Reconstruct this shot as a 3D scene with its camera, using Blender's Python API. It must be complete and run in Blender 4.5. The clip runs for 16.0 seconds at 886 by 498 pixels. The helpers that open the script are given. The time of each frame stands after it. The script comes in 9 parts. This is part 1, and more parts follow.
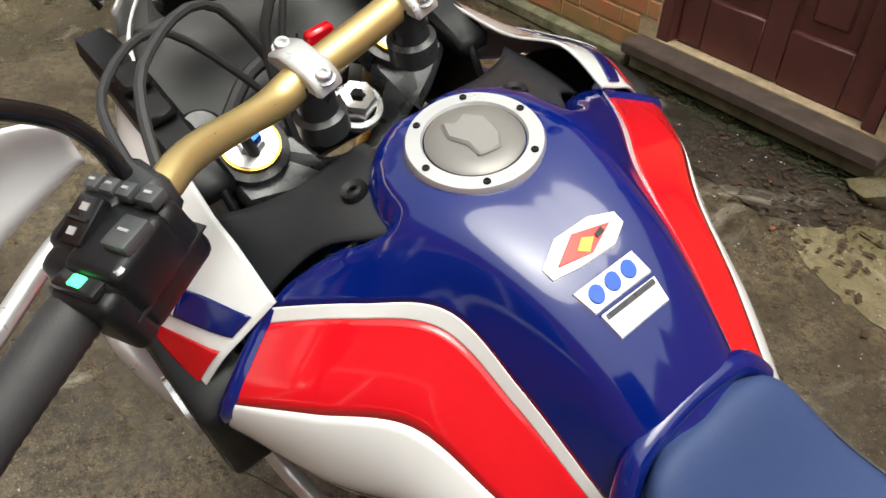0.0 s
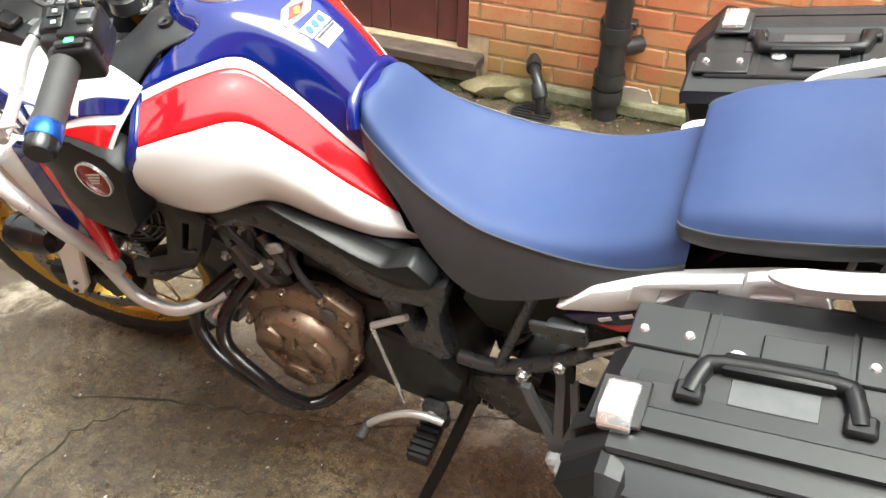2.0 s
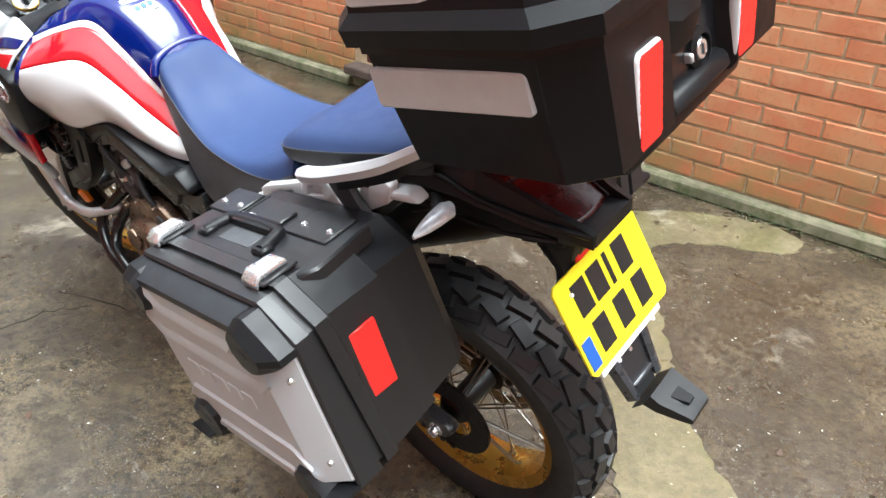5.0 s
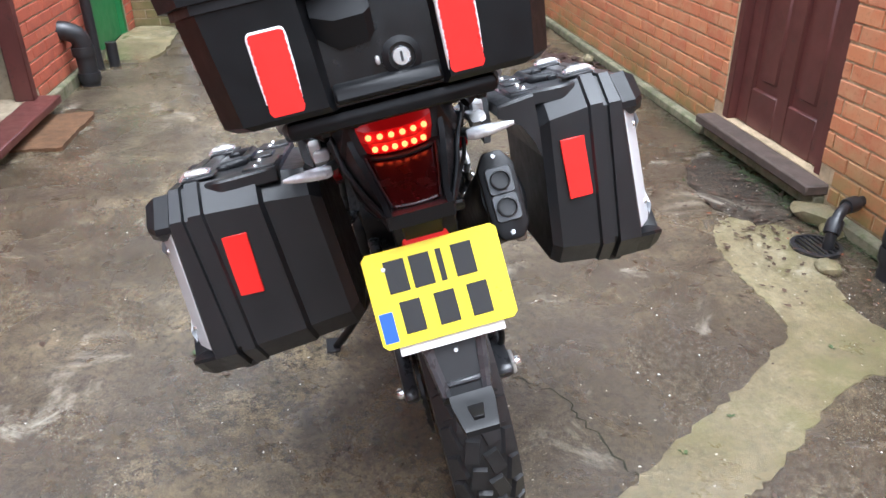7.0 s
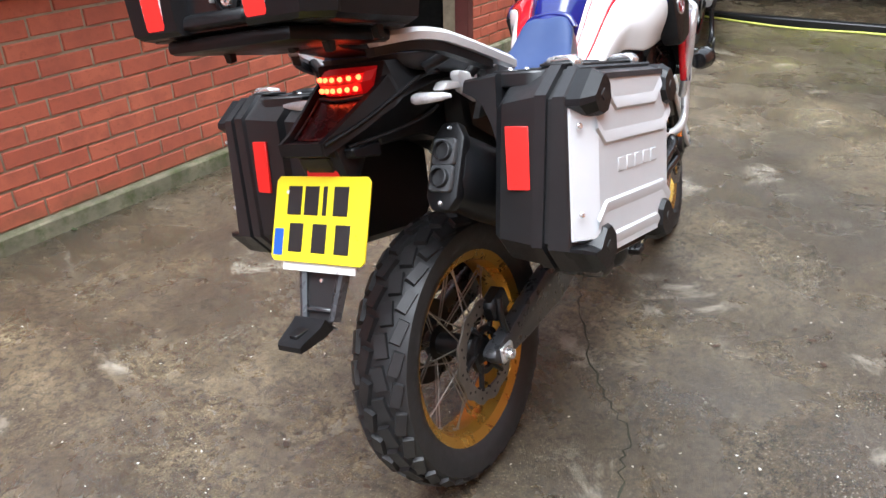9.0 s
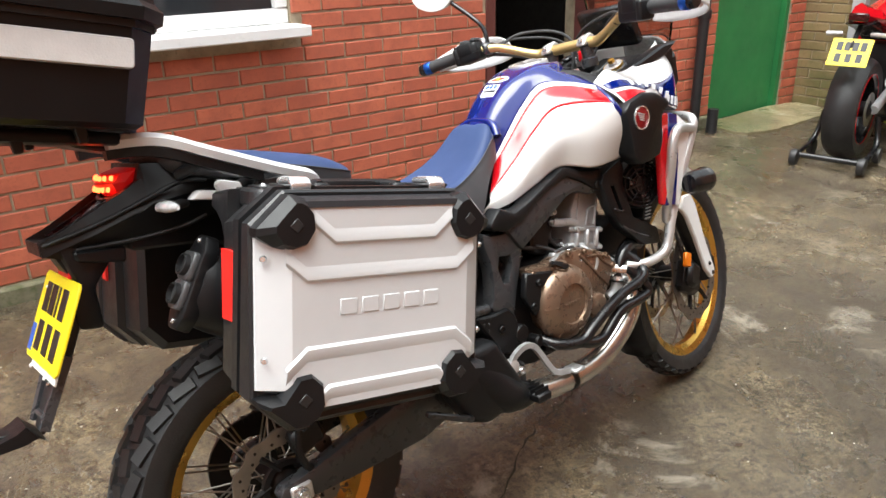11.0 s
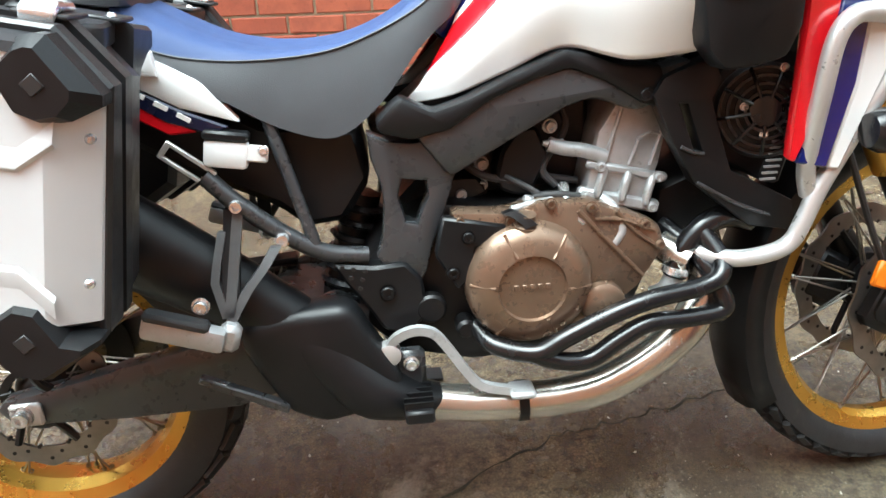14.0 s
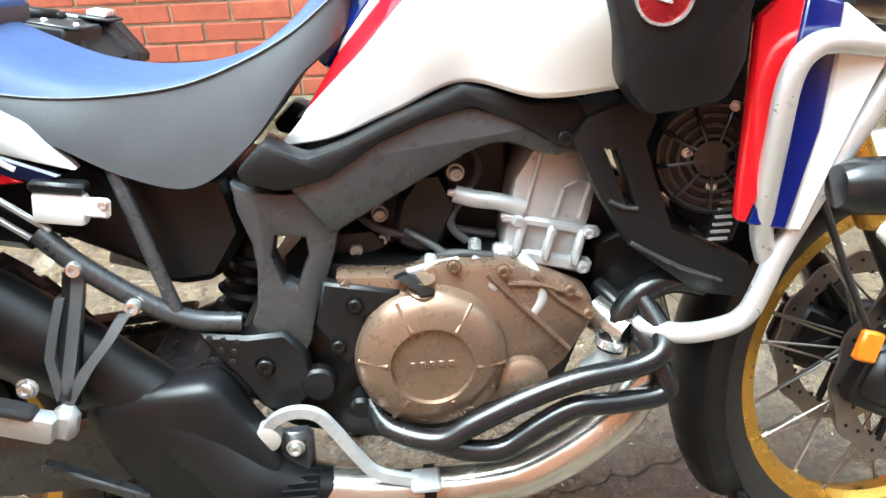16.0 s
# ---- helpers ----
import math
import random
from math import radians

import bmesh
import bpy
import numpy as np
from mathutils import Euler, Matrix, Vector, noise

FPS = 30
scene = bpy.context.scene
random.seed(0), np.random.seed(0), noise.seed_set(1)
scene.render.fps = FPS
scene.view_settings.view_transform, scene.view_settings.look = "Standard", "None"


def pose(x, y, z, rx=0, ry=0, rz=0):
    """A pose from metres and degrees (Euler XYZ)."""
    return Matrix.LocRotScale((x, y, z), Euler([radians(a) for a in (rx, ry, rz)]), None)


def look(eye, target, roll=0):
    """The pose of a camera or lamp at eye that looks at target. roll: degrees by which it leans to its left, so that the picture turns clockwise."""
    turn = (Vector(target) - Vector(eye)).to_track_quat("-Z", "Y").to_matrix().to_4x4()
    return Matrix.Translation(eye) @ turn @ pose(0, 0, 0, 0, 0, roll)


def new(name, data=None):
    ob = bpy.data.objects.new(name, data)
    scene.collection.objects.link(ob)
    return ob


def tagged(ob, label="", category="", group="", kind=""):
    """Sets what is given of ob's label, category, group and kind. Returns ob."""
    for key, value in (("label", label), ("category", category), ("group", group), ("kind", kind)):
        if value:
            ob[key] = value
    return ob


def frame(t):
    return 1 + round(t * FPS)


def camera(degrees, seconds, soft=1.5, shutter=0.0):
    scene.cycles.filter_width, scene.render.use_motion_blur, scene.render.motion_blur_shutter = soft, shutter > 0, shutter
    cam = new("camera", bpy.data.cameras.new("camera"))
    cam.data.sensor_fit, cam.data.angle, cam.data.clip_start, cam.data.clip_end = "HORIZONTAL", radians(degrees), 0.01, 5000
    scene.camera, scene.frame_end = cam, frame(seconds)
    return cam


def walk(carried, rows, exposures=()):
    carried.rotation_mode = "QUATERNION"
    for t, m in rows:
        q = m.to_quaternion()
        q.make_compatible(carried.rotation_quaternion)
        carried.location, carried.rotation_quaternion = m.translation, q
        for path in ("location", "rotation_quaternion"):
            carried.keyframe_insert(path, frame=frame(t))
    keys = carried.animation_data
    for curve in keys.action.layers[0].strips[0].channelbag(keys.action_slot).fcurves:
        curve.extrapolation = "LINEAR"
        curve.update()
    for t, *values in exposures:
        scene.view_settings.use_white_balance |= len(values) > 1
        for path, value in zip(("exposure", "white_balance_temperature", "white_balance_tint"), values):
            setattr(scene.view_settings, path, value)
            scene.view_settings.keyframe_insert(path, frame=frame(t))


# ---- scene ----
cam = camera(60.51, 16.0)
PATH = [
    (0, (0.5878, 0.5506, 1.4056), (1.7727, -0.4254, 0.1236), 1.07),
    (0.5, (0.4776, 0.6852, 1.4238), (1.4857, -0.4148, 0.0920), 2.13),
    (1, (0.3969, 0.8027, 1.4416), (1.2862, -0.4418, 0.1531), 1.24),
    (1.5, (0.3206, 1.0034, 1.4413), (1.0769, -0.3374, 0.1645), -0.45),
    (2, (0.2386, 1.1273, 1.4563), (0.8404, -0.3481, 0.2476), 0.50),
    (2.5, (0.0742, 1.2412, 1.4566), (0.6518, -0.2744, 0.2865), 2.22),
    (3, (-0.1016, 1.3371, 1.4517), (0.4668, -0.2292, 0.3456), 2.91),
    (3.5, (-0.2263, 1.3022, 1.4410), (0.3698, -0.2893, 0.3866), 2.49),
    (4, (-0.4098, 1.2405, 1.4557), (0.3216, -0.2965, 0.4057), 2.89),
    (4.2, (-0.4849, 1.2230, 1.4622), (0.3144, -0.2819, 0.4151), 2.41),
    (6.3, (-1.2513, 0.6585, 1.4421), (0.3675, -0.0240, 0.4864), 0.03),
    (6.5, (-1.3413, 0.5689, 1.4517), (0.3444, 0.0374, 0.5157), 0.24),
    (7, (-1.4337, 0.3536, 1.4406), (0.3094, 0.0370, 0.5125), -0.56),
    (7.5, (-1.4505, 0.0888, 1.4279), (0.3248, -0.0006, 0.5111), 1.05),
    (8, (-1.4591, -0.1726, 1.4044), (0.2970, 0.0730, 0.4791), -0.51),
    (8.2, (-1.4662, -0.2961, 1.4109), (0.2467, 0.1231, 0.4673), -0.73),
    (10.3, (-0.8366, -1.1767, 1.3915), (0.3854, 0.1694, 0.5580), -2.25),
    (10.5, (-0.7810, -1.2134, 1.4196), (0.4132, 0.1607, 0.5916), -2.46),
    (11, (-0.5825, -1.2475, 1.4107), (0.6065, 0.1748, 0.6603), -1.24),
    (11.5, (-0.3634, -1.2619, 1.4203), (0.7416, 0.2173, 0.6515), -1.45),
    (12, (-0.1338, -1.3183, 1.3967), (0.7743, 0.3005, 0.6519), -1.70),
    (12.5, (0.0587, -1.3394, 1.4088), (0.7262, 0.3571, 0.5864), -1.91),
    (13, (0.2524, -1.2816, 1.3795), (0.8167, 0.4283, 0.5090), -2.15),
    (13.5, (0.4556, -1.2078, 1.2909), (0.7718, 0.5266, 0.3465), -0.66),
    (14, (0.5742, -1.0384, 1.1826), (0.7475, 0.6660, 0.1507), -1.56),
    (14.5, (0.6152, -0.8344, 1.0883), (0.9024, 0.8552, 0.0574), -1.07),
    (15, (0.7167, -0.7710, 1.0276), (0.9251, 0.9373, 0.0087), -1.21),
    (15.5, (0.7645, -0.7634, 1.0601), (0.8490, 0.9278, -0.0042), -2.23),
    (16, (0.7850, -0.8532, 1.1655), (0.8712, 0.8514, 0.1231), -2.43),
]
EXPOSURES = [(0, 0.9, 6750, 4), (0.5, 1.2, 6850, 4), (1.0, 1.4, 6900, 4), (1.5, 1.97, 6800, 3), (2.5, 2.3, 6450, 2), (4.2, 2.05, 6200, 2), (6.3, 1.88, 5600, 8), (8, 1.8, 5600, 9), (10.3, 1.72, 6200, 6), (13, 1.55, 6450, 4), (14.5, 2.82, 5550, -6), (15.2, 3.02, 5600, -6), (16, 2.9, 5600, -5)]
walk(cam, [(t, look(eye, target, roll)) for t, eye, target, roll in PATH], exposures=EXPOSURES)


# ---- light ----
world = bpy.data.worlds.new("sky")
scene.world = world
world.use_nodes = True
_n, _l = world.node_tree.nodes, world.node_tree.links
_sky = _n.new("ShaderNodeTexSky")
_sky.sky_type = "NISHITA"
_sky.sun_disc = False
_sky.sun_elevation, _sky.sun_rotation = radians(75), radians(265)
_sky.air_density, _sky.dust_density, _sky.ozone_density = 1.0, 4.0, 1.0
_hs = _n.new("ShaderNodeHueSaturation")
_hs.inputs["Saturation"].default_value = 0.12
_l.new(_sky.outputs[0], _hs.inputs["Color"])
_l.new(_hs.outputs[0], _n["Background"].inputs["Color"])
_n["Background"].inputs["Strength"].default_value = 0.15
_sun = new("sun", bpy.data.lights.new("sun", "SUN"))
_sun.data.energy, _sun.data.angle, _sun.data.color = 1.3, radians(48), (1.0, 0.97, 0.92)
_sun.matrix_world = look((0, 0, 10), (2.7, 0.3, 0))

# ---- materials ----
def nodes(m):
    m.use_nodes = True
    return m.node_tree.nodes, m.node_tree.links, m.node_tree.nodes["Principled BSDF"]


def mix(n, l, fac, a, b):
    x = n.new("ShaderNodeMix")
    x.data_type = "RGBA"
    if fac is not None:
        l.new(fac, x.inputs["Factor"])
    for sock, v in ((x.inputs["A"], a), (x.inputs["B"], b)):
        if isinstance(v, (tuple, list)):
            sock.default_value = (*v[:3], 1)
        else:
            l.new(v, sock)
    return x.outputs["Result"]


def noise_tex(n, l, scale, detail=4, rough=0.6, coord="Object", dist=0.0):
    tc = n.new("ShaderNodeTexCoord")
    t = n.new("ShaderNodeTexNoise")
    t.inputs["Scale"].default_value, t.inputs["Detail"].default_value = scale, detail
    t.inputs["Roughness"].default_value, t.inputs["Distortion"].default_value = rough, dist
    l.new(tc.outputs[coord], t.inputs["Vector"])
    return t.outputs["Fac"]


def ramp(n, l, fac, a, b, lo=0.0, hi=1.0):
    r = n.new("ShaderNodeMapRange")
    r.inputs["From Min"].default_value, r.inputs["From Max"].default_value = a, b
    r.inputs["To Min"].default_value, r.inputs["To Max"].default_value = lo, hi
    l.new(fac, r.inputs["Value"])
    return r.outputs["Result"]


def bump(n, l, p, height, strength, dist=0.002):
    b = n.new("ShaderNodeBump")
    b.inputs["Strength"].default_value, b.inputs["Distance"].default_value = strength, dist
    l.new(height, b.inputs["Height"])
    l.new(b.outputs[0], p.inputs["Normal"])


def mat(name, color, rough=0.5, metal=0.0, vary=0.15, scale=14.0, grain=0.0, grain_scale=400.0, coat=0.0, dirt=None, dirt_at=(0.58, 0.75), rvary=0.08, spec=0.5):
    m = bpy.data.materials.new(name)
    n, l, p = nodes(m)
    big = noise_tex(n, l, scale)
    dark = tuple(c * (1 - vary) for c in color)
    light = tuple(min(1, c * (1 + vary)) for c in color)
    c = mix(n, l, ramp(n, l, big, 0.3, 0.7), dark, light)
    if dirt:
        c = mix(n, l, ramp(n, l, noise_tex(n, l, scale * 2.3, 8, 0.7), *dirt_at), c, dirt)
    l.new(c, p.inputs["Base Color"])
    l.new(ramp(n, l, noise_tex(n, l, scale * 3, 5), 0.3, 0.7, max(0.02, rough - rvary), min(1, rough + rvary)), p.inputs["Roughness"])
    p.inputs["Metallic"].default_value = metal
    p.inputs["Specular IOR Level"].default_value = spec
    p.inputs["Coat Weight"].default_value = coat
    p.inputs["Coat Roughness"].default_value = 0.04
    if grain:
        bump(n, l, p, noise_tex(n, l, grain_scale, 2, 0.5), grain, 0.0006)
    return m


def glow(name, color, strength):
    m = bpy.data.materials.new(name)
    n, l, p = nodes(m)
    p.inputs["Base Color"].default_value = (*color, 1)
    p.inputs["Emission Color"].default_value = (*color, 1)
    p.inputs["Emission Strength"].default_value = strength
    return m


def glass(name, color=(1, 1, 1), rough=0.02, ior=1.45):
    m = bpy.data.materials.new(name)
    n, l, p = nodes(m)
    p.inputs["Base Color"].default_value = (*color, 1)
    p.inputs["Transmission Weight"].default_value = 1.0
    p.inputs["Roughness"].default_value = rough
    p.inputs["IOR"].default_value = ior
    return m


M_BLUE = mat("blue_lacquer", (0.001, 0.009, 0.13), 0.1, 0.0, 0.05, 6, coat=0.6, spec=0.5, rvary=0.02)
M_RED = mat("red_lacquer", (0.62, 0.006, 0.014), 0.12, 0.0, 0.04, 6, coat=0.8, rvary=0.02)
M_WHITE = mat("white_lacquer", (0.78, 0.79, 0.79), 0.14, 0.0, 0.02, 5, coat=0.7)
M_WHITE_MATT = mat("white_plastic", (0.74, 0.75, 0.76), 0.4, 0, 0.04, 9, dirt=(0.5, 0.48, 0.42), dirt_at=(0.66, 0.9))
M_SEAT = mat("blue_seat_vinyl", (0.027, 0.05, 0.135), 0.62, 0, 0.04, 6, grain=0.3, grain_scale=700, spec=0.35)
M_SEAT_DARK = mat("charcoal_seat_vinyl", (0.042, 0.044, 0.049), 0.48, 0, 0.15, 8, grain=0.4, grain_scale=600)
M_PLASTIC = mat("black_textured_plastic", (0.007, 0.0074, 0.0085), 0.36, 0, 0.25, 10, grain=0.4, grain_scale=900, spec=0.32)
M_GLOSSBLACK = mat("black_gloss", (0.008, 0.008, 0.009), 0.22, 0, 0.1, 9)
M_FRAME = mat("satin_black_frame", (0.036, 0.038, 0.042), 0.3, 0.1, 0.15, 12, grain=0.15, spec=0.7)
M_DARK = mat("dark_machinery", (0.007, 0.007, 0.008), 0.42, 0.3, 0.3, 20, dirt=(0.025, 0.023, 0.022))
M_RUBBER = mat("tyre_rubber", (0.015, 0.015, 0.016), 0.5, 0, 0.2, 14, grain=0.6, grain_scale=250, dirt=(0.06, 0.055, 0.048), dirt_at=(0.6, 0.85))
M_GRIP = mat("grip_rubber", (0.03, 0.03, 0.032), 0.6, 0, 0.1, 12, grain=0.6, grain_scale=800)
M_GOLD = mat("gold_anodised", (0.62, 0.37, 0.07), 0.3, 0.85, 0.08, 9)
M_BAR = mat("gold_handlebar", (0.62, 0.46, 0.2), 0.34, 0.7, 0.05, 9)
M_BRONZE = mat("bronze_engine_paint", (0.22, 0.15, 0.105), 0.3, 0.65, 0.12, 16, dirt=(0.14, 0.1, 0.075), dirt_at=(0.62, 0.9), grain=0.25)
M_ALLOY = mat("cast_alloy", (0.44, 0.45, 0.46), 0.4, 0.45, 0.15, 22, dirt=(0.2, 0.19, 0.17), grain=0.3)
M_SILVER = mat("silver_paint", (0.62, 0.62, 0.62), 0.34, 0.6, 0.04, 12)
M_CHROME = mat("bright_steel", (0.74, 0.75, 0.76), 0.22, 0.8, 0.08, 10)
M_EXHAUST = mat("stainless_exhaust", (0.62, 0.59, 0.54), 0.22, 0.92, 0.06, 5, dirt=(0.5, 0.42, 0.32), dirt_at=(0.6, 0.95))
M_BRUSHED = mat("pannier_aluminium", (0.58, 0.6, 0.62), 0.38, 0.12, 0.04, 5, grain=0.15, grain_scale=1200)
M_DISC = mat("brake_disc_steel", (0.25, 0.235, 0.22), 0.4, 0.9, 0.2, 18)
M_BLUEANO = mat("blue_anodised", (0.02, 0.1, 0.45), 0.3, 0.8, 0.05)
M_ORANGE = mat("amber_reflector", (0.85, 0.22, 0.01), 0.2, 0, 0.05)
M_REDTAPE = mat("red_reflective_tape", (0.85, 0.025, 0.02), 0.35, 0, 0.03)
M_REDLENS = mat("dark_red_lens", (0.032, 0.0015, 0.002), 0.24, 0, 0.1)
M_YELLOW = mat("yellow_plate", (0.9, 0.72, 0.02), 0.35, 0, 0.03)
M_INK = mat("black_ink", (0.015, 0.015, 0.016), 0.45, 0, 0.05)
M_EUBLUE = mat("plate_blue", (0.02, 0.1, 0.5), 0.4, 0, 0.05)
M_STICKER = mat("white_sticker", (0.8, 0.8, 0.8), 0.35, 0, 0.02)
M_STYELLOW = mat("sticker_yellow", (0.8, 0.5, 0.03), 0.35, 0, 0.02)
M_REFLGREY = mat("grey_reflective_sheet", (0.55, 0.54, 0.53), 0.5, 0.1, 0.05, 30, grain=0.8, grain_scale=300)
M_LENS = mat("clear_lens", (0.5, 0.5, 0.5), 0.12, 0.5, 0.25, 60)
M_CLEAR = mat("pale_clear_lens", (0.75, 0.76, 0.78), 0.12, 0.25, 0.2, 70, coat=0.5)
M_LED = glow("red_led", (1.0, 0.08, 0.02), 3.0)
M_LAMP = glow("lit_red_lens", (0.4, 0.003, 0.003), 0.12)
M_GREEN = glow("green_indicator", (0.05, 1.0, 0.2), 2.5)
M_SMOKE = glass("smoked_screen", (0.5, 0.42, 0.38), 0.03)
M_SPOKE = mat("dull_spoke_steel", (0.32, 0.3, 0.27), 0.35, 0.9, 0.1, 10)
M_BAND = mat("charcoal_trim", (0.02, 0.021, 0.024), 0.42, 0, 0.12, 10, grain=0.4, grain_scale=900, spec=0.4)
M_GREYCAST = mat("worn_grey_casting", (0.085, 0.088, 0.092), 0.38, 0.3, 0.2, 20, grain=0.3)
M_CASE = mat("black_case_plastic", (0.013, 0.0135, 0.015), 0.36, 0, 0.15, 10, grain=0.25, grain_scale=900, spec=0.55)
M_BOX = mat("black_box_plastic", (0.005, 0.0053, 0.006), 0.4, 0, 0.12, 10, grain=0.25, grain_scale=900, spec=0.25)
M_DOORBROWN = mat("brown_door_paint", (0.11, 0.035, 0.03), 0.42, 0, 0.2, 5, dirt=(0.05, 0.028, 0.024), grain=0.3, grain_scale=120)
M_SILL = mat("weathered_sill", (0.085, 0.06, 0.048), 0.75, 0, 0.35, 9, dirt=(0.05, 0.05, 0.025), grain=0.8, grain_scale=140)
M_NAVY = mat("navy_sticker", (0.008, 0.01, 0.032), 0.25, 0, 0.05)
M_DOORGREEN = mat("green_door_paint", (0.03, 0.2, 0.06), 0.5, 0, 0.15, 3, dirt=(0.02, 0.12, 0.04))
M_PVC = mat("white_window_plastic", (0.8, 0.8, 0.8), 0.3, 0, 0.02, 4)
M_PIPE = mat("black_pipe_plastic", (0.02, 0.02, 0.022), 0.35, 0, 0.2, 10, dirt=(0.08, 0.075, 0.065), dirt_at=(0.65, 0.9))
M_COIR = mat("coir_mat", (0.11, 0.055, 0.024), 0.95, 0, 0.3, 18, grain=1.0, grain_scale=350, dirt=(0.09, 0.055, 0.03))
M_WINGLASS = mat("window_glass_dark", (0.02, 0.022, 0.025), 0.05, 0, 0.1)
# near-black colour that stands in for indoor shade
M_VOID = mat("shade_painted_interior", (0.02, 0.018, 0.016), 0.8, 0, 0.3)
M_GREYPOST = mat("grey_painted_steel", (0.5, 0.52, 0.54), 0.45, 0.2, 0.1, 6)
M_WEED = mat("weed_green", (0.035, 0.065, 0.015), 0.6, 0, 0.3, 30)
M_LEAF = mat("dead_leaf", (0.06, 0.034, 0.02), 0.7, 0, 0.5, 25)


def brick_mat(name, c1, c2, c3, moss):
    m = bpy.data.materials.new(name)
    n, l, p = nodes(m)
    oi, ge = n.new("ShaderNodeObjectInfo"), n.new("ShaderNodeNewGeometry")
    add = n.new("ShaderNodeMath")
    add.operation = "ADD"
    l.new(oi.outputs["Random"], add.inputs[0])
    l.new(ge.outputs["Random Per Island"], add.inputs[1])
    fr = n.new("ShaderNodeMath")
    fr.operation = "FRACT"
    l.new(add.outputs[0], fr.inputs[0])
    c = mix(n, l, fr.outputs[0], c1, c2)
    pos = n.new("ShaderNodeSeparateXYZ")
    l.new(ge.outputs["Position"], pos.inputs[0])
    def wnoise(scale, detail=6, rough=0.65):
        t = n.new("ShaderNodeTexNoise")
        t.inputs["Scale"].default_value, t.inputs["Detail"].default_value, t.inputs["Roughness"].default_value = scale, detail, rough
        l.new(ge.outputs["Position"], t.inputs["Vector"])
        return t.outputs["Fac"]
    c = mix(n, l, ramp(n, l, wnoise(9), 0.42, 0.75), c, c3)
    c = mix(n, l, ramp(n, l, wnoise(55, 4), 0.55, 0.8), c, tuple(x * 0.6 for x in c1))
    # algae creeping up from the damp foot of the wall
    low = ramp(n, l, pos.outputs["Z"], moss[1], 0.02, 0.0, 1.0)
    mul = n.new("ShaderNodeMath")
    mul.operation = "MULTIPLY"
    l.new(low, mul.inputs[0])
    l.new(ramp(n, l, wnoise(4.5), 0.35, 0.6), mul.inputs[1])
    c = mix(n, l, mul.outputs[0], c, moss[0])
    l.new(c, p.inputs["Base Color"])
    p.inputs["Roughness"].default_value = 0.75
    bump(n, l, p, wnoise(160, 5, 0.7), 0.6, 0.0015)
    return m


M_BRICK_L = brick_mat("red_brick", (0.55, 0.15, 0.08), (0.45, 0.11, 0.06), (0.34, 0.09, 0.055), ((0.1, 0.11, 0.045), 0.22))
M_BRICK_E = brick_mat("olive_brick", (0.3, 0.21, 0.1), (0.22, 0.15, 0.075), (0.34, 0.25, 0.12), ((0.09, 0.09, 0.025), 1.3))
M_BRICK_R = brick_mat("orange_brick", (0.6, 0.23, 0.1), (0.5, 0.155, 0.075), (0.58, 0.31, 0.16), ((0.2, 0.17, 0.05), 0.4))
M_MORTAR = mat("mortar", (0.36, 0.29, 0.2), 0.9, 0, 0.25, 12, grain=1.0, grain_scale=200, dirt=(0.12, 0.11, 0.07), dirt_at=(0.55, 0.8))
M_MORTAR_R = mat("pale_mortar", (0.5, 0.38, 0.24), 0.9, 0, 0.25, 12, grain=1.0, grain_scale=200, dirt=(0.2, 0.17, 0.08), dirt_at=(0.5, 0.8))
M_PLINTH = mat("mossy_concrete", (0.2, 0.185, 0.12), 0.85, 0, 0.4, 7, grain=1.0, grain_scale=120, dirt=(0.06, 0.085, 0.02), dirt_at=(0.45, 0.7))
M_CEMENT = mat("cement_patch", (0.38, 0.33, 0.27), 0.9, 0, 0.2, 9, grain=0.8, grain_scale=150)


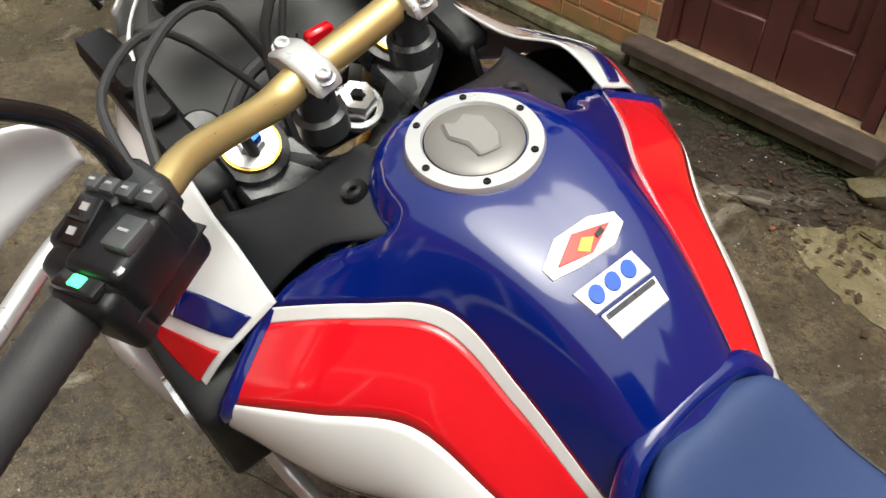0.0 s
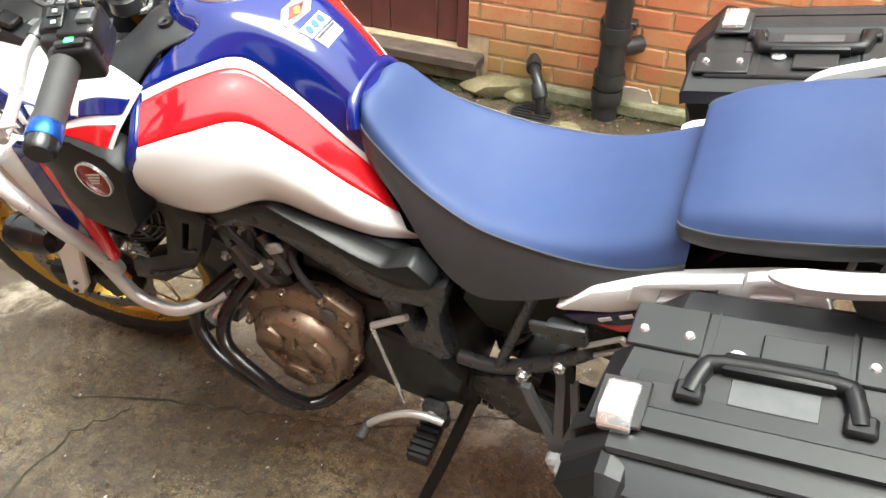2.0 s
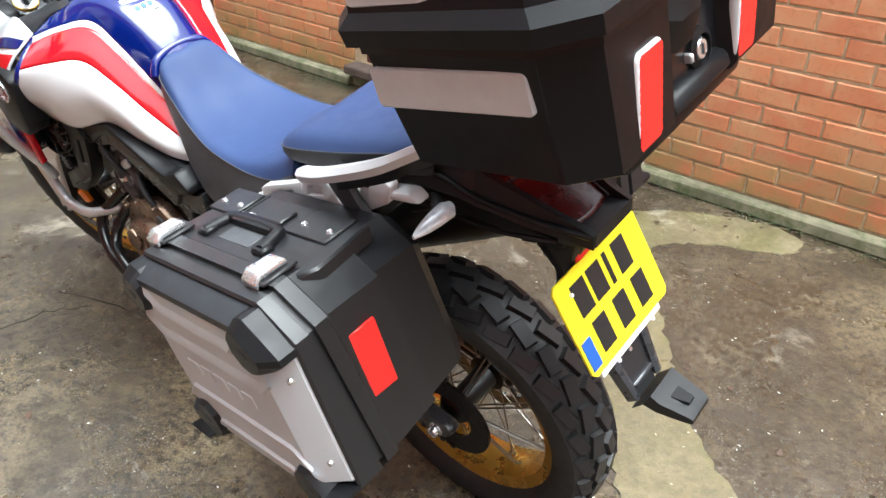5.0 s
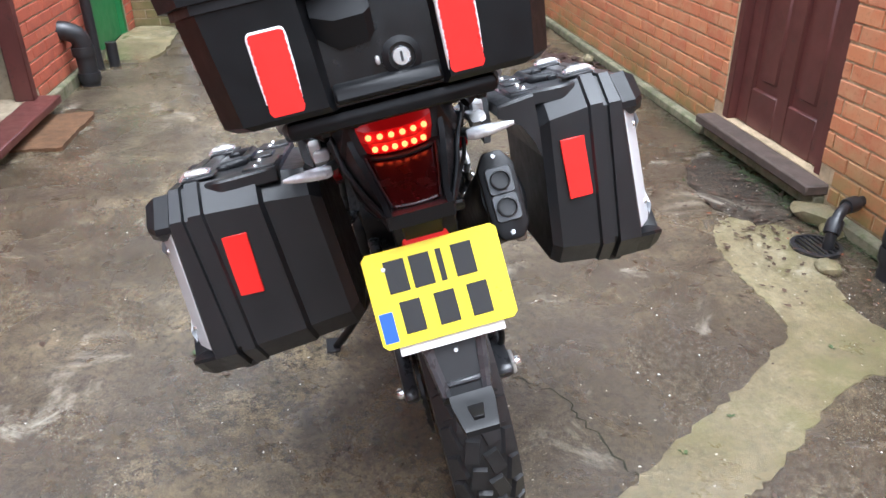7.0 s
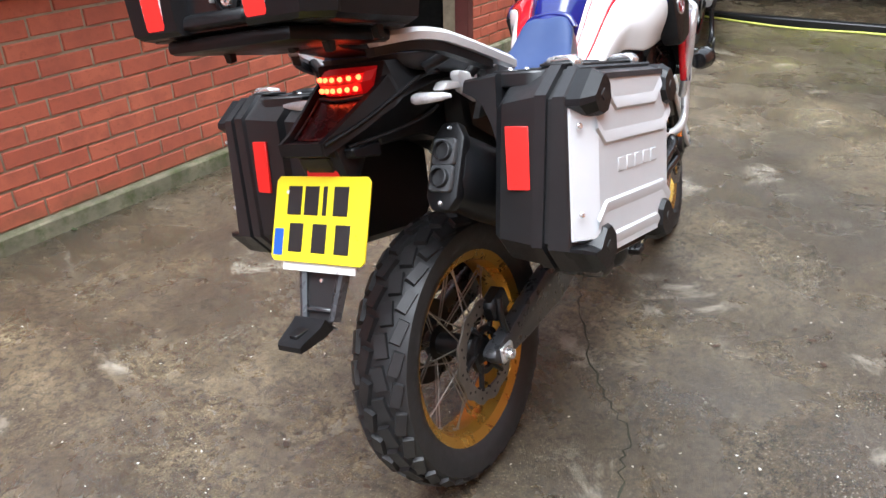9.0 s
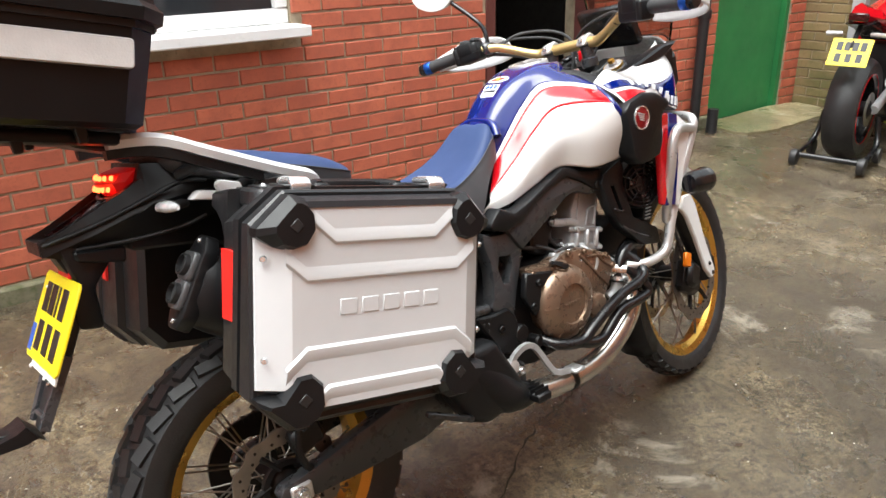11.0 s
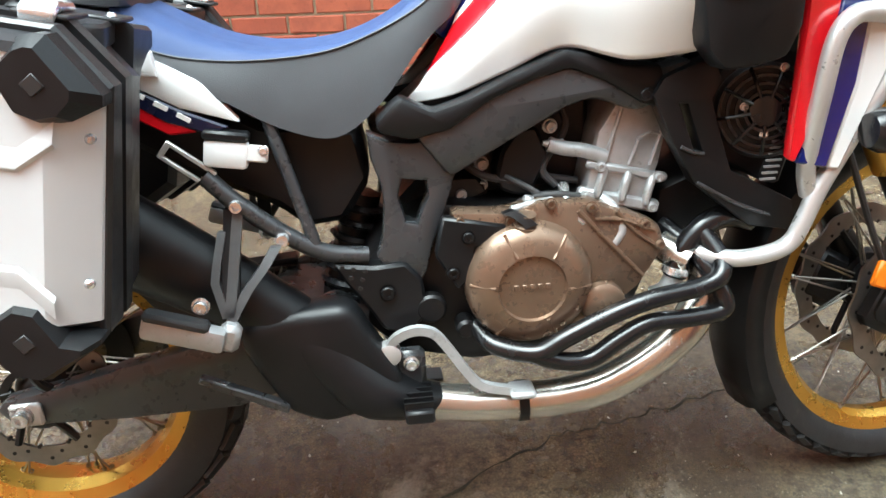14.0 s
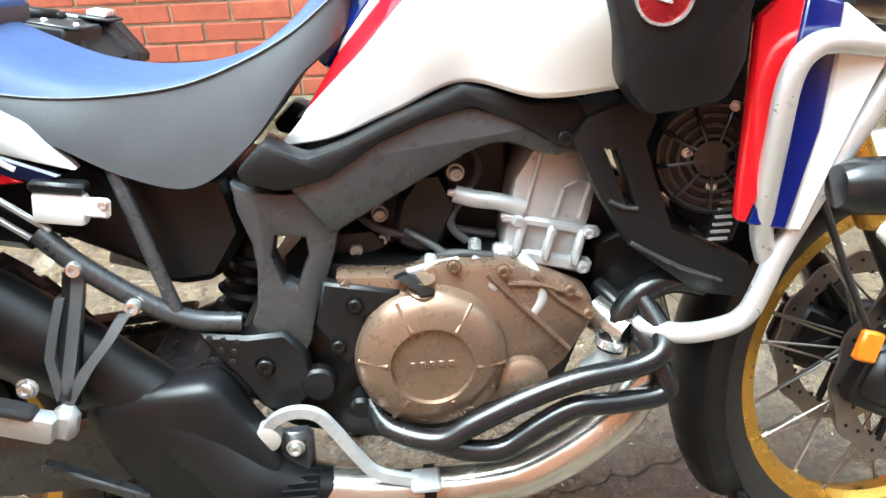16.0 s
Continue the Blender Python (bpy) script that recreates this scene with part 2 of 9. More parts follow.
def wet_concrete(name, base, patch, wetmin, wetmax, seedscale=1.0, fine=1.0, scuff=(0.5, 0.45, 0.36), moss=0.0):
    m = bpy.data.materials.new(name)
    n, l, p = nodes(m)
    g = n.new("ShaderNodeNewGeometry")
    def wn(scale, detail=8, rough=0.6, dist=0.0):
        t = n.new("ShaderNodeTexNoise")
        t.inputs["Scale"].default_value, t.inputs["Detail"].default_value = scale, detail
        t.inputs["Roughness"].default_value, t.inputs["Distortion"].default_value = rough, dist
        l.new(g.outputs["Position"], t.inputs["Vector"])
        return t.outputs["Fac"]
    blot = wn(1.9 * seedscale, 9, 0.68, 0.5)
    c = mix(n, l, ramp(n, l, blot, 0.41, 0.6), base, patch)
    c = mix(n, l, ramp(n, l, wn(0.7, 6, 0.62), 0.42, 0.58, 0, 0.8), c, tuple(x * 0.55 for x in base))
    c = mix(n, l, ramp(n, l, wn(11, 7, 0.7), 0.46, 0.68, 0, 0.6 * fine), c, tuple(x * 0.42 for x in base))
    c = mix(n, l, ramp(n, l, wn(38, 7, 0.78), 0.46, 0.6, 0, 0.9 * fine), c, tuple(x * 0.2 for x in base))
    vo = n.new("ShaderNodeTexVoronoi")
    vo.inputs["Scale"].default_value = 105
    l.new(g.outputs["Position"], vo.inputs["Vector"])
    speck = ramp(n, l, vo.outputs["Distance"], 0.1, 0.27, 0.75, 0.0)
    sel = n.new("ShaderNodeMath")
    sel.operation = "MULTIPLY"
    l.new(speck, sel.inputs[0])
    l.new(ramp(n, l, wn(3.1, 6, 0.65), 0.42, 0.62), sel.inputs[1])
    c = mix(n, l, sel.outputs[0], c, (0.45, 0.4, 0.31))
    c = mix(n, l, ramp(n, l, wn(75, 3, 0.5), 0.64, 0.7, 0, 0.85 * fine), c, (0.02, 0.018, 0.014))
    gv = n.new("ShaderNodeTexVoronoi")
    gv.inputs["Scale"].default_value = 190
    l.new(g.outputs["Position"], gv.inputs["Vector"])
    c = mix(n, l, ramp(n, l, gv.outputs["Distance"], 0.3, 0.62, 0, 0.45 * fine), c, tuple(x * 0.3 for x in base))
    # whitish scuffs of cement, and algae
    c = mix(n, l, ramp(n, l, wn(2.7, 10, 0.74, 0.8), 0.58, 0.7, 0, 0.65), c, scuff)
    if moss:
        c = mix(n, l, ramp(n, l, wn(3.6, 8, 0.7, 0.5), 0.47, 0.62, 0, moss), c, (0.15, 0.14, 0.045))
    l.new(c, p.inputs["Base Color"])
    l.new(ramp(n, l, wn(2.3, 8, 0.65, 0.3), 0.36, 0.62, wetmin, wetmax), p.inputs["Roughness"])
    # a thin film of rain water
    l.new(ramp(n, l, wn(1.7, 8, 0.68, 0.4), 0.42, 0.6, 1.0, 0.35), p.inputs["Coat Weight"])
    p.inputs["Coat Roughness"].default_value = 0.12
    p.inputs["Coat IOR"].default_value = 1.55
    film = n.new("ShaderNodeBump")
    film.inputs["Strength"].default_value, film.inputs["Distance"].default_value = 0.6, 0.006
    l.new(wn(48, 7, 0.8), film.inputs["Height"])
    l.new(film.outputs[0], p.inputs["Coat Normal"])
    h = n.new("ShaderNodeMath")
    h.operation = "ADD"
    l.new(wn(120, 6, 0.8), h.inputs[0])
    l.new(wn(14, 4), h.inputs[1])
    bump(n, l, p, h.outputs[0], 0.95, 0.008)
    return m


M_GROUND = wet_concrete("wet_concrete", (0.118, 0.084, 0.044), (0.33, 0.258, 0.152), 0.1, 0.45)
M_STRIP = wet_concrete("buff_concrete", (0.3, 0.245, 0.125), (0.55, 0.475, 0.29), 0.25, 0.7, 1.4, 0.4, (0.72, 0.68, 0.56), 0.7)
M_EARTH = wet_concrete("damp_earth", (0.07, 0.05, 0.03), (0.14, 0.105, 0.07), 0.4, 0.8, 4.0)
M_CRACK = mat("dark_crack", (0.03, 0.03, 0.018), 0.9, 0, 0.4, 30)
M_MOSS = mat("moss", (0.035, 0.05, 0.016), 0.95, 0, 0.5, 30, grain=1.0, grain_scale=90)


# ---- mesh helpers ----
def B():
    return bmesh.new()


def spline(pts, n):
    """n + 1 points on a smooth curve through pts."""
    P = [Vector(p) for p in pts]
    out = []
    k = len(P) - 1
    for i in range(n + 1):
        s = i / n * k
        j = min(int(s), k - 1)
        t = s - j
        a, b, c, d = P[max(j - 1, 0)], P[j], P[j + 1], P[min(j + 2, k)]
        out.append(0.5 * ((2 * b) + (c - a) * t + (2 * a - 5 * b + 4 * c - d) * t * t + (3 * b - a - 3 * c + d) * t ** 3))
    return out


def loft(bm, rings, closed=True, caps=True):
    R = [[bm.verts.new(p) for p in r] for r in rings]
    n = len(R[0])
    for a, b in zip(R, R[1:]):
        for i in range(n if closed else n - 1):
            j = (i + 1) % n
            bm.faces.new((a[i], a[j], b[j], b[i]))
    if caps and closed:
        bm.faces.new(R[0][::-1])
        bm.faces.new(R[-1])
    return bm


def tube(bm, pts, r, n=12, smooth=6, caps=True, r2=None):
    P = spline(pts, smooth * (len(pts) - 1)) if smooth else [Vector(p) for p in pts]
    rings, up = [], None
    for i, p in enumerate(P):
        t = (P[min(i + 1, len(P) - 1)] - P[max(i - 1, 0)]).normalized()
        if up is None:
            up = t.orthogonal().normalized()
        up = (up - t * up.dot(t)).normalized()
        side = t.cross(up)
        rr = r if r2 is None else r + (r2 - r) * i / (len(P) - 1)
        rings.append([p + rr * (math.cos(a) * up + math.sin(a) * side) for a in (2 * math.pi * k / n for k in range(n))])
    return loft(bm, rings, True, caps)


def box(bm, c, s, m=None, bev=0.0, seg=1):
    g = bmesh.ops.create_cube(bm, size=1.0)
    v = g["verts"]
    bmesh.ops.scale(bm, vec=s, verts=v)
    if bev:
        e = list({ed for x in v for ed in x.link_edges})
        r = bmesh.ops.bevel(bm, geom=e, offset=bev, segments=seg, profile=0.5, affect="EDGES")
        v = list({x for f in r["faces"] for x in f.verts} | {x for x in v if x.is_valid})
    if m is not None:
        bmesh.ops.transform(bm, matrix=m.to_4x4(), verts=v)
    bmesh.ops.translate(bm, vec=c, verts=v)
    return bm


def prism(bm, pts, axis, a, b, bev=0.0, seg=1, m=None):
    """A polygon of (u, v) pairs drawn out along an axis from a to b."""
    def at(u, v, w):
        return {"x": (w, u, v), "y": (u, w, v), "z": (u, v, w)}[axis]
    v0 = [bm.verts.new(at(u, v, a)) for u, v in pts]
    v1 = [bm.verts.new(at(u, v, b)) for u, v in pts]
    fs = [bm.faces.new(v0), bm.faces.new(v1[::-1])]
    n = len(pts)
    for i in range(n):
        fs.append(bm.faces.new((v0[i], v1[i], v1[(i + 1) % n], v0[(i + 1) % n])))
    vs = v0 + v1
    bmesh.ops.recalc_face_normals(bm, faces=fs)
    if bev:
        r = bmesh.ops.bevel(bm, geom=list({e for f in fs for e in f.edges}), offset=bev, segments=seg, profile=0.5, affect="EDGES")
        vs = list({x for f in r["faces"] for x in f.verts} | {x for x in vs if x.is_valid})
    if m is not None:
        bmesh.ops.transform(bm, matrix=m, verts=vs)
    return bm


def lathe(bm, prof, c, axis=(0, 1, 0), n=32, cap=False):
    """prof: (radius, height along the axis) pairs."""
    ax = Vector(axis).normalized()
    u = ax.orthogonal().normalized()
    w = ax.cross(u)
    c = Vector(c)
    rings = [[c + ax * h + max(r, 1e-5) * (math.cos(t) * u + math.sin(t) * w) for t in (2 * math.pi * k / n for k in range(n))] for r, h in prof]
    return loft(bm, rings, True, cap)


def bolt(bm, c, r=0.008, h=0.006, axis=(0, -1, 0)):
    return lathe(bm, [(0, h * 0.6), (r * 0.45, h * 0.6), (r * 0.5, h), (r * 0.85, h), (r, h * 0.7), (r, 0), (r * 1.3, 0), (r * 1.3, -h * 0.3)], c, axis, 12)


def mirrored(bm):
    b2 = bm.copy()
    bmesh.ops.scale(b2, vec=(1, -1, 1), verts=b2.verts)
    bmesh.ops.reverse_faces(b2, faces=b2.faces)
    return b2


LEAN = radians(-11.0)
BIKE = Matrix.Rotation(LEAN, 4, "X")
ORIGIN = {}


def thing(name, at, label, category, group="", pose_m=None):
    """An Empty at the base of a thing; pose_m is the frame in which its parts are drawn."""
    ob = new(name)
    ob.empty_display_size = 0.05
    fr = BIKE if pose_m is None else pose_m
    ob.matrix_world = fr @ Matrix.Translation(at)
    ORIGIN[ob.name] = Vector(at)
    return tagged(ob, label, category, group)


def finish(name, bm, material, angle=38, solid=0.0, inner=None):
    bmesh.ops.recalc_face_normals(bm, faces=bm.faces)
    if solid:
        # a shell grows inwards: turn its skin away from the middle of the thing
        fs = list(bm.faces)
        mid = sum((f.calc_center_median() for f in fs), Vector()) / len(fs)
        ref = Vector((mid.x, 0, mid.z - 0.12)) if inner is None else Vector(inner)
        if sum(f.normal.dot(f.calc_center_median() - ref) * f.calc_area() for f in fs) < 0:
            bmesh.ops.reverse_faces(bm, faces=fs)
    me = bpy.data.meshes.new(name)
    bm.to_mesh(me)
    bm.free()
    me.materials.append(material)
    me.shade_smooth()
    me.set_sharp_from_angle(angle=radians(angle))
    return me


def part(name, bm, material, parent, label="", angle=38, solid=0.0, inner=None):
    me = finish(name, bm, material, angle, solid, inner)
    root = parent
    while root.parent:
        root = root.parent
    me.transform(Matrix.Translation(-ORIGIN[root.name]))
    ob = new(name, me)
    ob.parent = parent
    if solid:
        md = ob.modifiers.new("thickness", "SOLIDIFY")
        md.thickness, md.offset = solid, -1
    if label:
        ob["label"] = label
    return ob


def single(name, bm, material, label, category, kind="", group="", angle=38):
    """A thing or a piece of the setting that is one mesh."""
    ob = new(name, finish(name, bm, material, angle))
    return tagged(ob, label, category, group, kind)


def child(name, bm, material, parent, label="", angle=38):
    """A part in the parent's own coordinates."""
    ob = new(name, finish(name, bm, material, angle))
    ob.parent = parent
    if label:
        ob["label"] = label
    return ob


# ---- the yard: ground and walls ----
def rise(y):
    """The yard climbs a little towards the house on the left."""
    return 0.04 * (min(max(y, 0.3), 2.3) - 0.3)


def ground():
    bm = B()
    ys = [-300, -40, -8, -4, -2, 0, 0.3, 1.3, 2.3, 4, 8, 40, 300]
    xs = [-300, -40, -8, -4, -2, 0, 2, 4, 6, 8, 40, 300]
    vs = [[bm.verts.new((x, y, rise(y))) for y in ys] for x in xs]
    for i in range(len(xs) - 1):
        for j in range(len(ys) - 1):
            bm.faces.new((vs[i][j], vs[i + 1][j], vs[i + 1][j + 1], vs[i][j + 1]))
    return single("ground", bm, M_GROUND, "wet worn grey-brown concrete yard with dark stains", "ground", "structure")


GROUND = ground()


def blob(bm, outline, z, n, jitter, seed, th=0.004, lift=1.0):
    """A thin slab with a ragged edge, its closed outline smoothed through the points given."""
    rnd = random.Random(seed)
    P = spline([(x, y, 0) for x, y in outline] + [(*outline[0], 0)], n)[:-1]
    P = [p + Vector((rnd.uniform(-1, 1), rnd.uniform(-1, 1), 0)) * jitter for p in P]
    top = [bm.verts.new((p.x, p.y, z + th + lift * rise(p.y))) for p in P]
    bot = [bm.verts.new((p.x, p.y, z - 0.02 + lift * rise(p.y))) for p in P]
    bm.faces.new(top)
    for i in range(len(P)):
        j = (i + 1) % len(P)
        bm.faces.new((bot[i], bot[j], top[j], top[i]))
    return bm


bm = blob(B(), [(-0.518, 0.005), (-0.328, -0.118), (-0.146, -0.32), (-0.004, -0.533), (0.181, -0.816), (0.377, -1.085), (0.492, -1.184), (0.709, -1.194), (0.921, -1.209), (1.131, -1.255), (1.283, -1.369), (1.281, -1.514), (1.128, -1.614), (0.917, -1.636), (0.765, -1.54),
                (0.578, -1.471), (0.394, -1.482), (0.249, -1.608), (0.009, -1.715), (-0.229, -1.702), (-0.209, -1.557), (0.041, -1.433), (0.176, -1.307), (0.156, -1.194), (0.018, -0.975), (-0.129, -0.767), (-0.219, -0.609), (-0.427, -0.399), (-0.654, -0.181)], 0, 240, 0.012, 3)
single("pavement_patch", bm, M_STRIP, "pale buff concrete trench fill crossing the yard", "pavement", "structure")
bm = blob(B(), [(4.6, 1.84), (4.65, 1.5), (5.3, 1.4), (5.8, 1.45), (5.8, 1.8)], 0, 40, 0.015, 5, 0.02)
single("pavement_sill", bm, M_STRIP, "pale concrete apron in front of the green door", "pavement", "structure")


def ribbon(bm, pts, w, z, seed, n=8):
    rnd = random.Random(seed)
    P = spline([(x, y, 0) for x, y in pts], n * (len(pts) - 1))
    prev = None
    for i, p in enumerate(P):
        t = (P[min(i + 1, len(P) - 1)] - P[max(i - 1, 0)]).normalized()
        s = Vector((-t.y, t.x, 0))
        p = p + s * rnd.uniform(-1, 1) * 0.012
        ww = w * rnd.uniform(0.3, 1.0) * (0.2 if i in (0, len(P) - 1) else 1)
        up = Vector((0, 0, z + rise(p.y)))
        a, b = bm.verts.new(p + s * ww + up), bm.verts.new(p - s * ww + up)
        if prev:
            bm.faces.new((prev[0], prev[1], b, a))
        prev = (a, b)
    return bm


# rusty earth that has gathered by the door
bm = blob(B(), [(1.205, -1.513), (1.397, -1.414), (1.731, -1.437), (1.968, -1.578), (2.062, -1.725), (1.68, -1.786), (1.346, -1.772), (1.251, -1.668)], 0, 70, 0.012, 9, 0.006)
single("pavement_dirt", bm, M_EARTH, "dark damp earth washed up beside the door step", "dirt", "structure")
for k, pts in enumerate([[(-0.06, -0.39), (0.15, -0.336), (0.287, -0.293), (0.44, -0.155), (0.78, 0.037), (0.93, 0.112), (1.09, 0.142), (1.27, 0.18), (1.6, 0.28)], [(-0.06, -0.39), (-0.16, -0.5), (-0.24, -0.62)],
                         [(1.3, 0.93), (1.45, 0.7), (1.5, 0.4), (1.42, 0.25)], [(2.6, -0.2), (2.9, -0.8), (3.0, -1.3), (3.1, -1.8)]]):
    single("ground_crack", ribbon(B(), pts, 0.004, 0.0025, 20 + k), M_CRACK, "thin mossy crack in the concrete", "crack", "structure")

WALL_L = Matrix.Translation((0, 2.07, 0)) @ Matrix.Rotation(radians(-2.6), 4, "Z")
WALL_R = Matrix.Translation((0, -1.812, 0)) @ Matrix.Rotation(radians(178.7), 4, "Z")
DEPTH = 0.105   # skin of brick; the mortar lies 6 mm behind its face


def wall_slab(name, m, u0, u1, z1, holes, material, label, thick=0.24):
    """A wall with openings, as piers and lintels; its face lies at local y = 0."""
    bm = B()
    us = sorted({u0, u1, *[h[0] for h in holes], *[h[1] for h in holes]})
    for a, b in zip(us, us[1:]):
        cuts = [h for h in holes if h[0] < b - 1e-6 and h[1] > a + 1e-6]
        spans = [(0.0, z1)]
        for h in cuts:
            spans = [s for lo, hi in spans for s in ((lo, min(hi, h[2])), (max(lo, h[3]), hi)) if s[1] - s[0] > 1e-4]
        for lo, hi in spans:
            box(bm, ((a + b) / 2, 0.006 + thick / 2, (lo + hi) / 2), (b - a, thick, hi - lo))
    ob = single(name, bm, material, label, "wall", "structure")
    ob.matrix_world = m
    return ob


# openings: along the wall, from, to, sill, head
WIN_L = (-0.77, 1.255, 1.07, 2.15)
DOOR_L = (2.45, 3.34, 0.165, 2.15)
DOOR_G = (4.68, 5.68, 0.06, 2.08)
DOOR_R = (-2.245, -1.345, 0.145, 2.12)
wall_left = wall_slab("wall_left", WALL_L, -7.0, 6.1, 2.9, [WIN_L, DOOR_L, DOOR_G], M_MORTAR, "red brick house wall with white window and damp green foot")
wall_right = wall_slab("wall_right", WALL_R, -6.2, 7.0, 2.9, [DOOR_R], M_MORTAR_R, "weathered orange brick wall with a brown panelled door")
END_X = 5.9
WALL_E = Matrix.Translation((END_X, 0, 0)) @ Matrix.Rotation(radians(-90), 4, "Z")
wall_end_a = wall_slab("wall_end_north", WALL_E, -1.8, -1.38, 2.6, [], M_MORTAR, "algae-stained brick pier beside the garage", 0.3)
wall_end_b = wall_slab("wall_end_south", WALL_E, 1.62, 1.95, 2.6, [], M_MORTAR, "algae-stained brick pier beside the garage", 0.3)
bm = B()
box(bm, (END_X + 0.15, -0.15, 2.45), (0.3, 3.6, 0.5))
single("garage_lintel", bm, M_GREYPOST, "grey garage lintel", "lintel", "structure")
# garage shell; its gloom comes from the near-black colour
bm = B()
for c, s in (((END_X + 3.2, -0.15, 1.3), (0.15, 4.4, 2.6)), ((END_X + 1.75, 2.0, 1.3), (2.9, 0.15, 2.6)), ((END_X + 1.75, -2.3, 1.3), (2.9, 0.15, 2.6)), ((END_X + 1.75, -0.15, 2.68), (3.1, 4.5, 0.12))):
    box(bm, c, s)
single("garage_walls", bm, M_VOID, "garage interior walls with the shade painted near-black", "wall", "structure")
bm = B()
box(bm, (END_X + 1.7, -0.15, 0.02), (3.0, 4.3, 0.04))
single("garage_floor", bm, M_GROUND, "raised concrete garage floor", "floor", "structure")
bm = box(B(), (END_X - 0.02, -0.15, 0.035), (0.1, 3.2, 0.07), bev=0.01)
single("garage_threshold", bm, M_DARK, "dark rubber garage threshold", "threshold", "structure")
for y in (1.36, -1.6):
    bm = box(B(), (END_X - 0.03, y, 1.15), (0.08, 0.1, 2.3), bev=0.006)
    single("garage_post", bm, M_GREYPOST, "pale grey steel garage door post", "post", "structure")
# house beyond the near end of the passage closes the view behind the camera
bm = box(B(), (-7.2, 0, 1.5), (0.3, 4.6, 3.0))
single("wall_back", bm, M_MORTAR, "plain brick wall closing the passage", "wall", "structure")

# concrete foot of the walls
bm = B()
box(bm, (1.0, -0.018, 0.07), (7.4, 0.05, 0.14), bev=0.008)
ob = single("plinth_left", bm, M_PLINTH, "mossy concrete footing along the brick wall", "plinth", "structure")
ob.matrix_world = WALL_L
bm = B()
for a, b in ((-5.8, -2.34), (-1.24, 3.0)):
    box(bm, ((a + b) / 2, -0.022, 0.03), (b - a, 0.06, 0.06), bev=0.01)
ob = single("plinth_right", bm, M_PLINTH, "mossy concrete footing along the orange brick wall", "plinth", "structure")
ob.matrix_world = WALL_R


def panel_door(name, m, op, material, label, panels=True):
    """A framed door in an opening, local to its wall."""
    a, b, lo, hi = op
    root = new(name)
    root.matrix_world = m @ Matrix.Translation(((a + b) / 2, 0.0, lo))
    tagged(root, label, "door", "", "structure")
    w, h = b - a, hi - lo
    fw = 0.055
    for nm, c, s in (("jamb", (-w / 2 + fw / 2, 0.06, h / 2), (fw, 0.1, h)), ("jamb", (w / 2 - fw / 2, 0.06, h / 2), (fw, 0.1, h)), ("head", (0, 0.06, h - fw / 2), (w - 2 * fw - 0.002, 0.1, fw))):
        child(nm, box(B(), c, s, bev=0.006), material, root)
    lw = w - 2 * fw - 0.008
    bm = B()
    y0, y1 = 0.055, 0.095
    if not panels:
        box(bm, (0, (y0 + y1) / 2, (h - fw) / 2), (lw, y1 - y0, h - fw - 0.01), bev=0.004)
        child("leaf", bm, material, root)
        return root
    st, mid = 0.11, 0.1
    rails = [(0.0, 0.2), (0.82, 1.0), (h - fw - 0.14, h - fw)]
    for c in (-lw / 2 + st / 2, 0, lw / 2 - st / 2):
        box(bm, (c, (y0 + y1) / 2, (h - fw) / 2), (st if c else mid, y1 - y0, h - fw - 0.01), bev=0.006)
    for r0, r1 in rails:
        for s in (-1, 1):
            x0, x1 = mid / 2, lw / 2 - st
            box(bm, (s * (x0 + x1) / 2, (y0 + y1) / 2, (r0 + r1) / 2), (x1 - x0 + 0.004, y1 - y0 - 0.002, r1 - r0), bev=0.006)
    child("leaf", bm, material, root)
    for r0, r1 in ((0.2, 0.82), (1.0, h - fw - 0.14)):
        for s in (-1, 1):
            x0, x1 = mid / 2, lw / 2 - st
            bm = B()
            box(bm, (s * (x0 + x1) / 2, 0.085, (r0 + r1) / 2), (x1 - x0, 0.016, r1 - r0))
            box(bm, (s * (x0 + x1) / 2, 0.078, (r0 + r1) / 2), (x1 - x0 - 0.09, 0.024, r1 - r0 - 0.09), bev=0.012)
            child("panel", bm, material, root)
    return root


door_r = panel_door("door_1", WALL_R, DOOR_R, M_DOORBROWN, "dark brown painted wooden panel door with weathered sill")
child("sill", box(B(), (0, 0.0, -0.03), (1.06, 0.2, 0.05), bev=0.008), M_SILL, door_r, "weathered grey-brown wooden door sill")
child("step", box(B(), (0, 0.02, -0.095), (1.04, 0.13, 0.07), bev=0.008), M_PLINTH, door_r, "mossy concrete step")
door_g = panel_door("door_2", WALL_L, DOOR_G, M_DOORGREEN, "plain green painted door with dark frame", panels=False)
# open doorway of the house: the shade inside is painted near-black
root = new("door_3")
root.matrix_world = WALL_L @ Matrix.Translation(((DOOR_L[0] + DOOR_L[1]) / 2, 0, DOOR_L[2]))
tagged(root, "dark open doorway with brown wooden frame and sill", "door", "", "structure")
w, h = DOOR_L[1] - DOOR_L[0], DOOR_L[3] - DOOR_L[2]
for nm, c, s in (("jamb", (-w / 2 + 0.035, 0.05, h / 2), (0.07, 0.11, h)), ("jamb", (w / 2 - 0.035, 0.05, h / 2), (0.07, 0.11, h)), ("head", (0, 0.05, h - 0.035), (w - 0.142, 0.11, 0.07)), ("sill", (0, -0.03, -0.02), (w + 0.1, 0.17, 0.045))):
    child(nm, box(B(), c, s, bev=0.006), M_DOORBROWN, root)
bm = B()
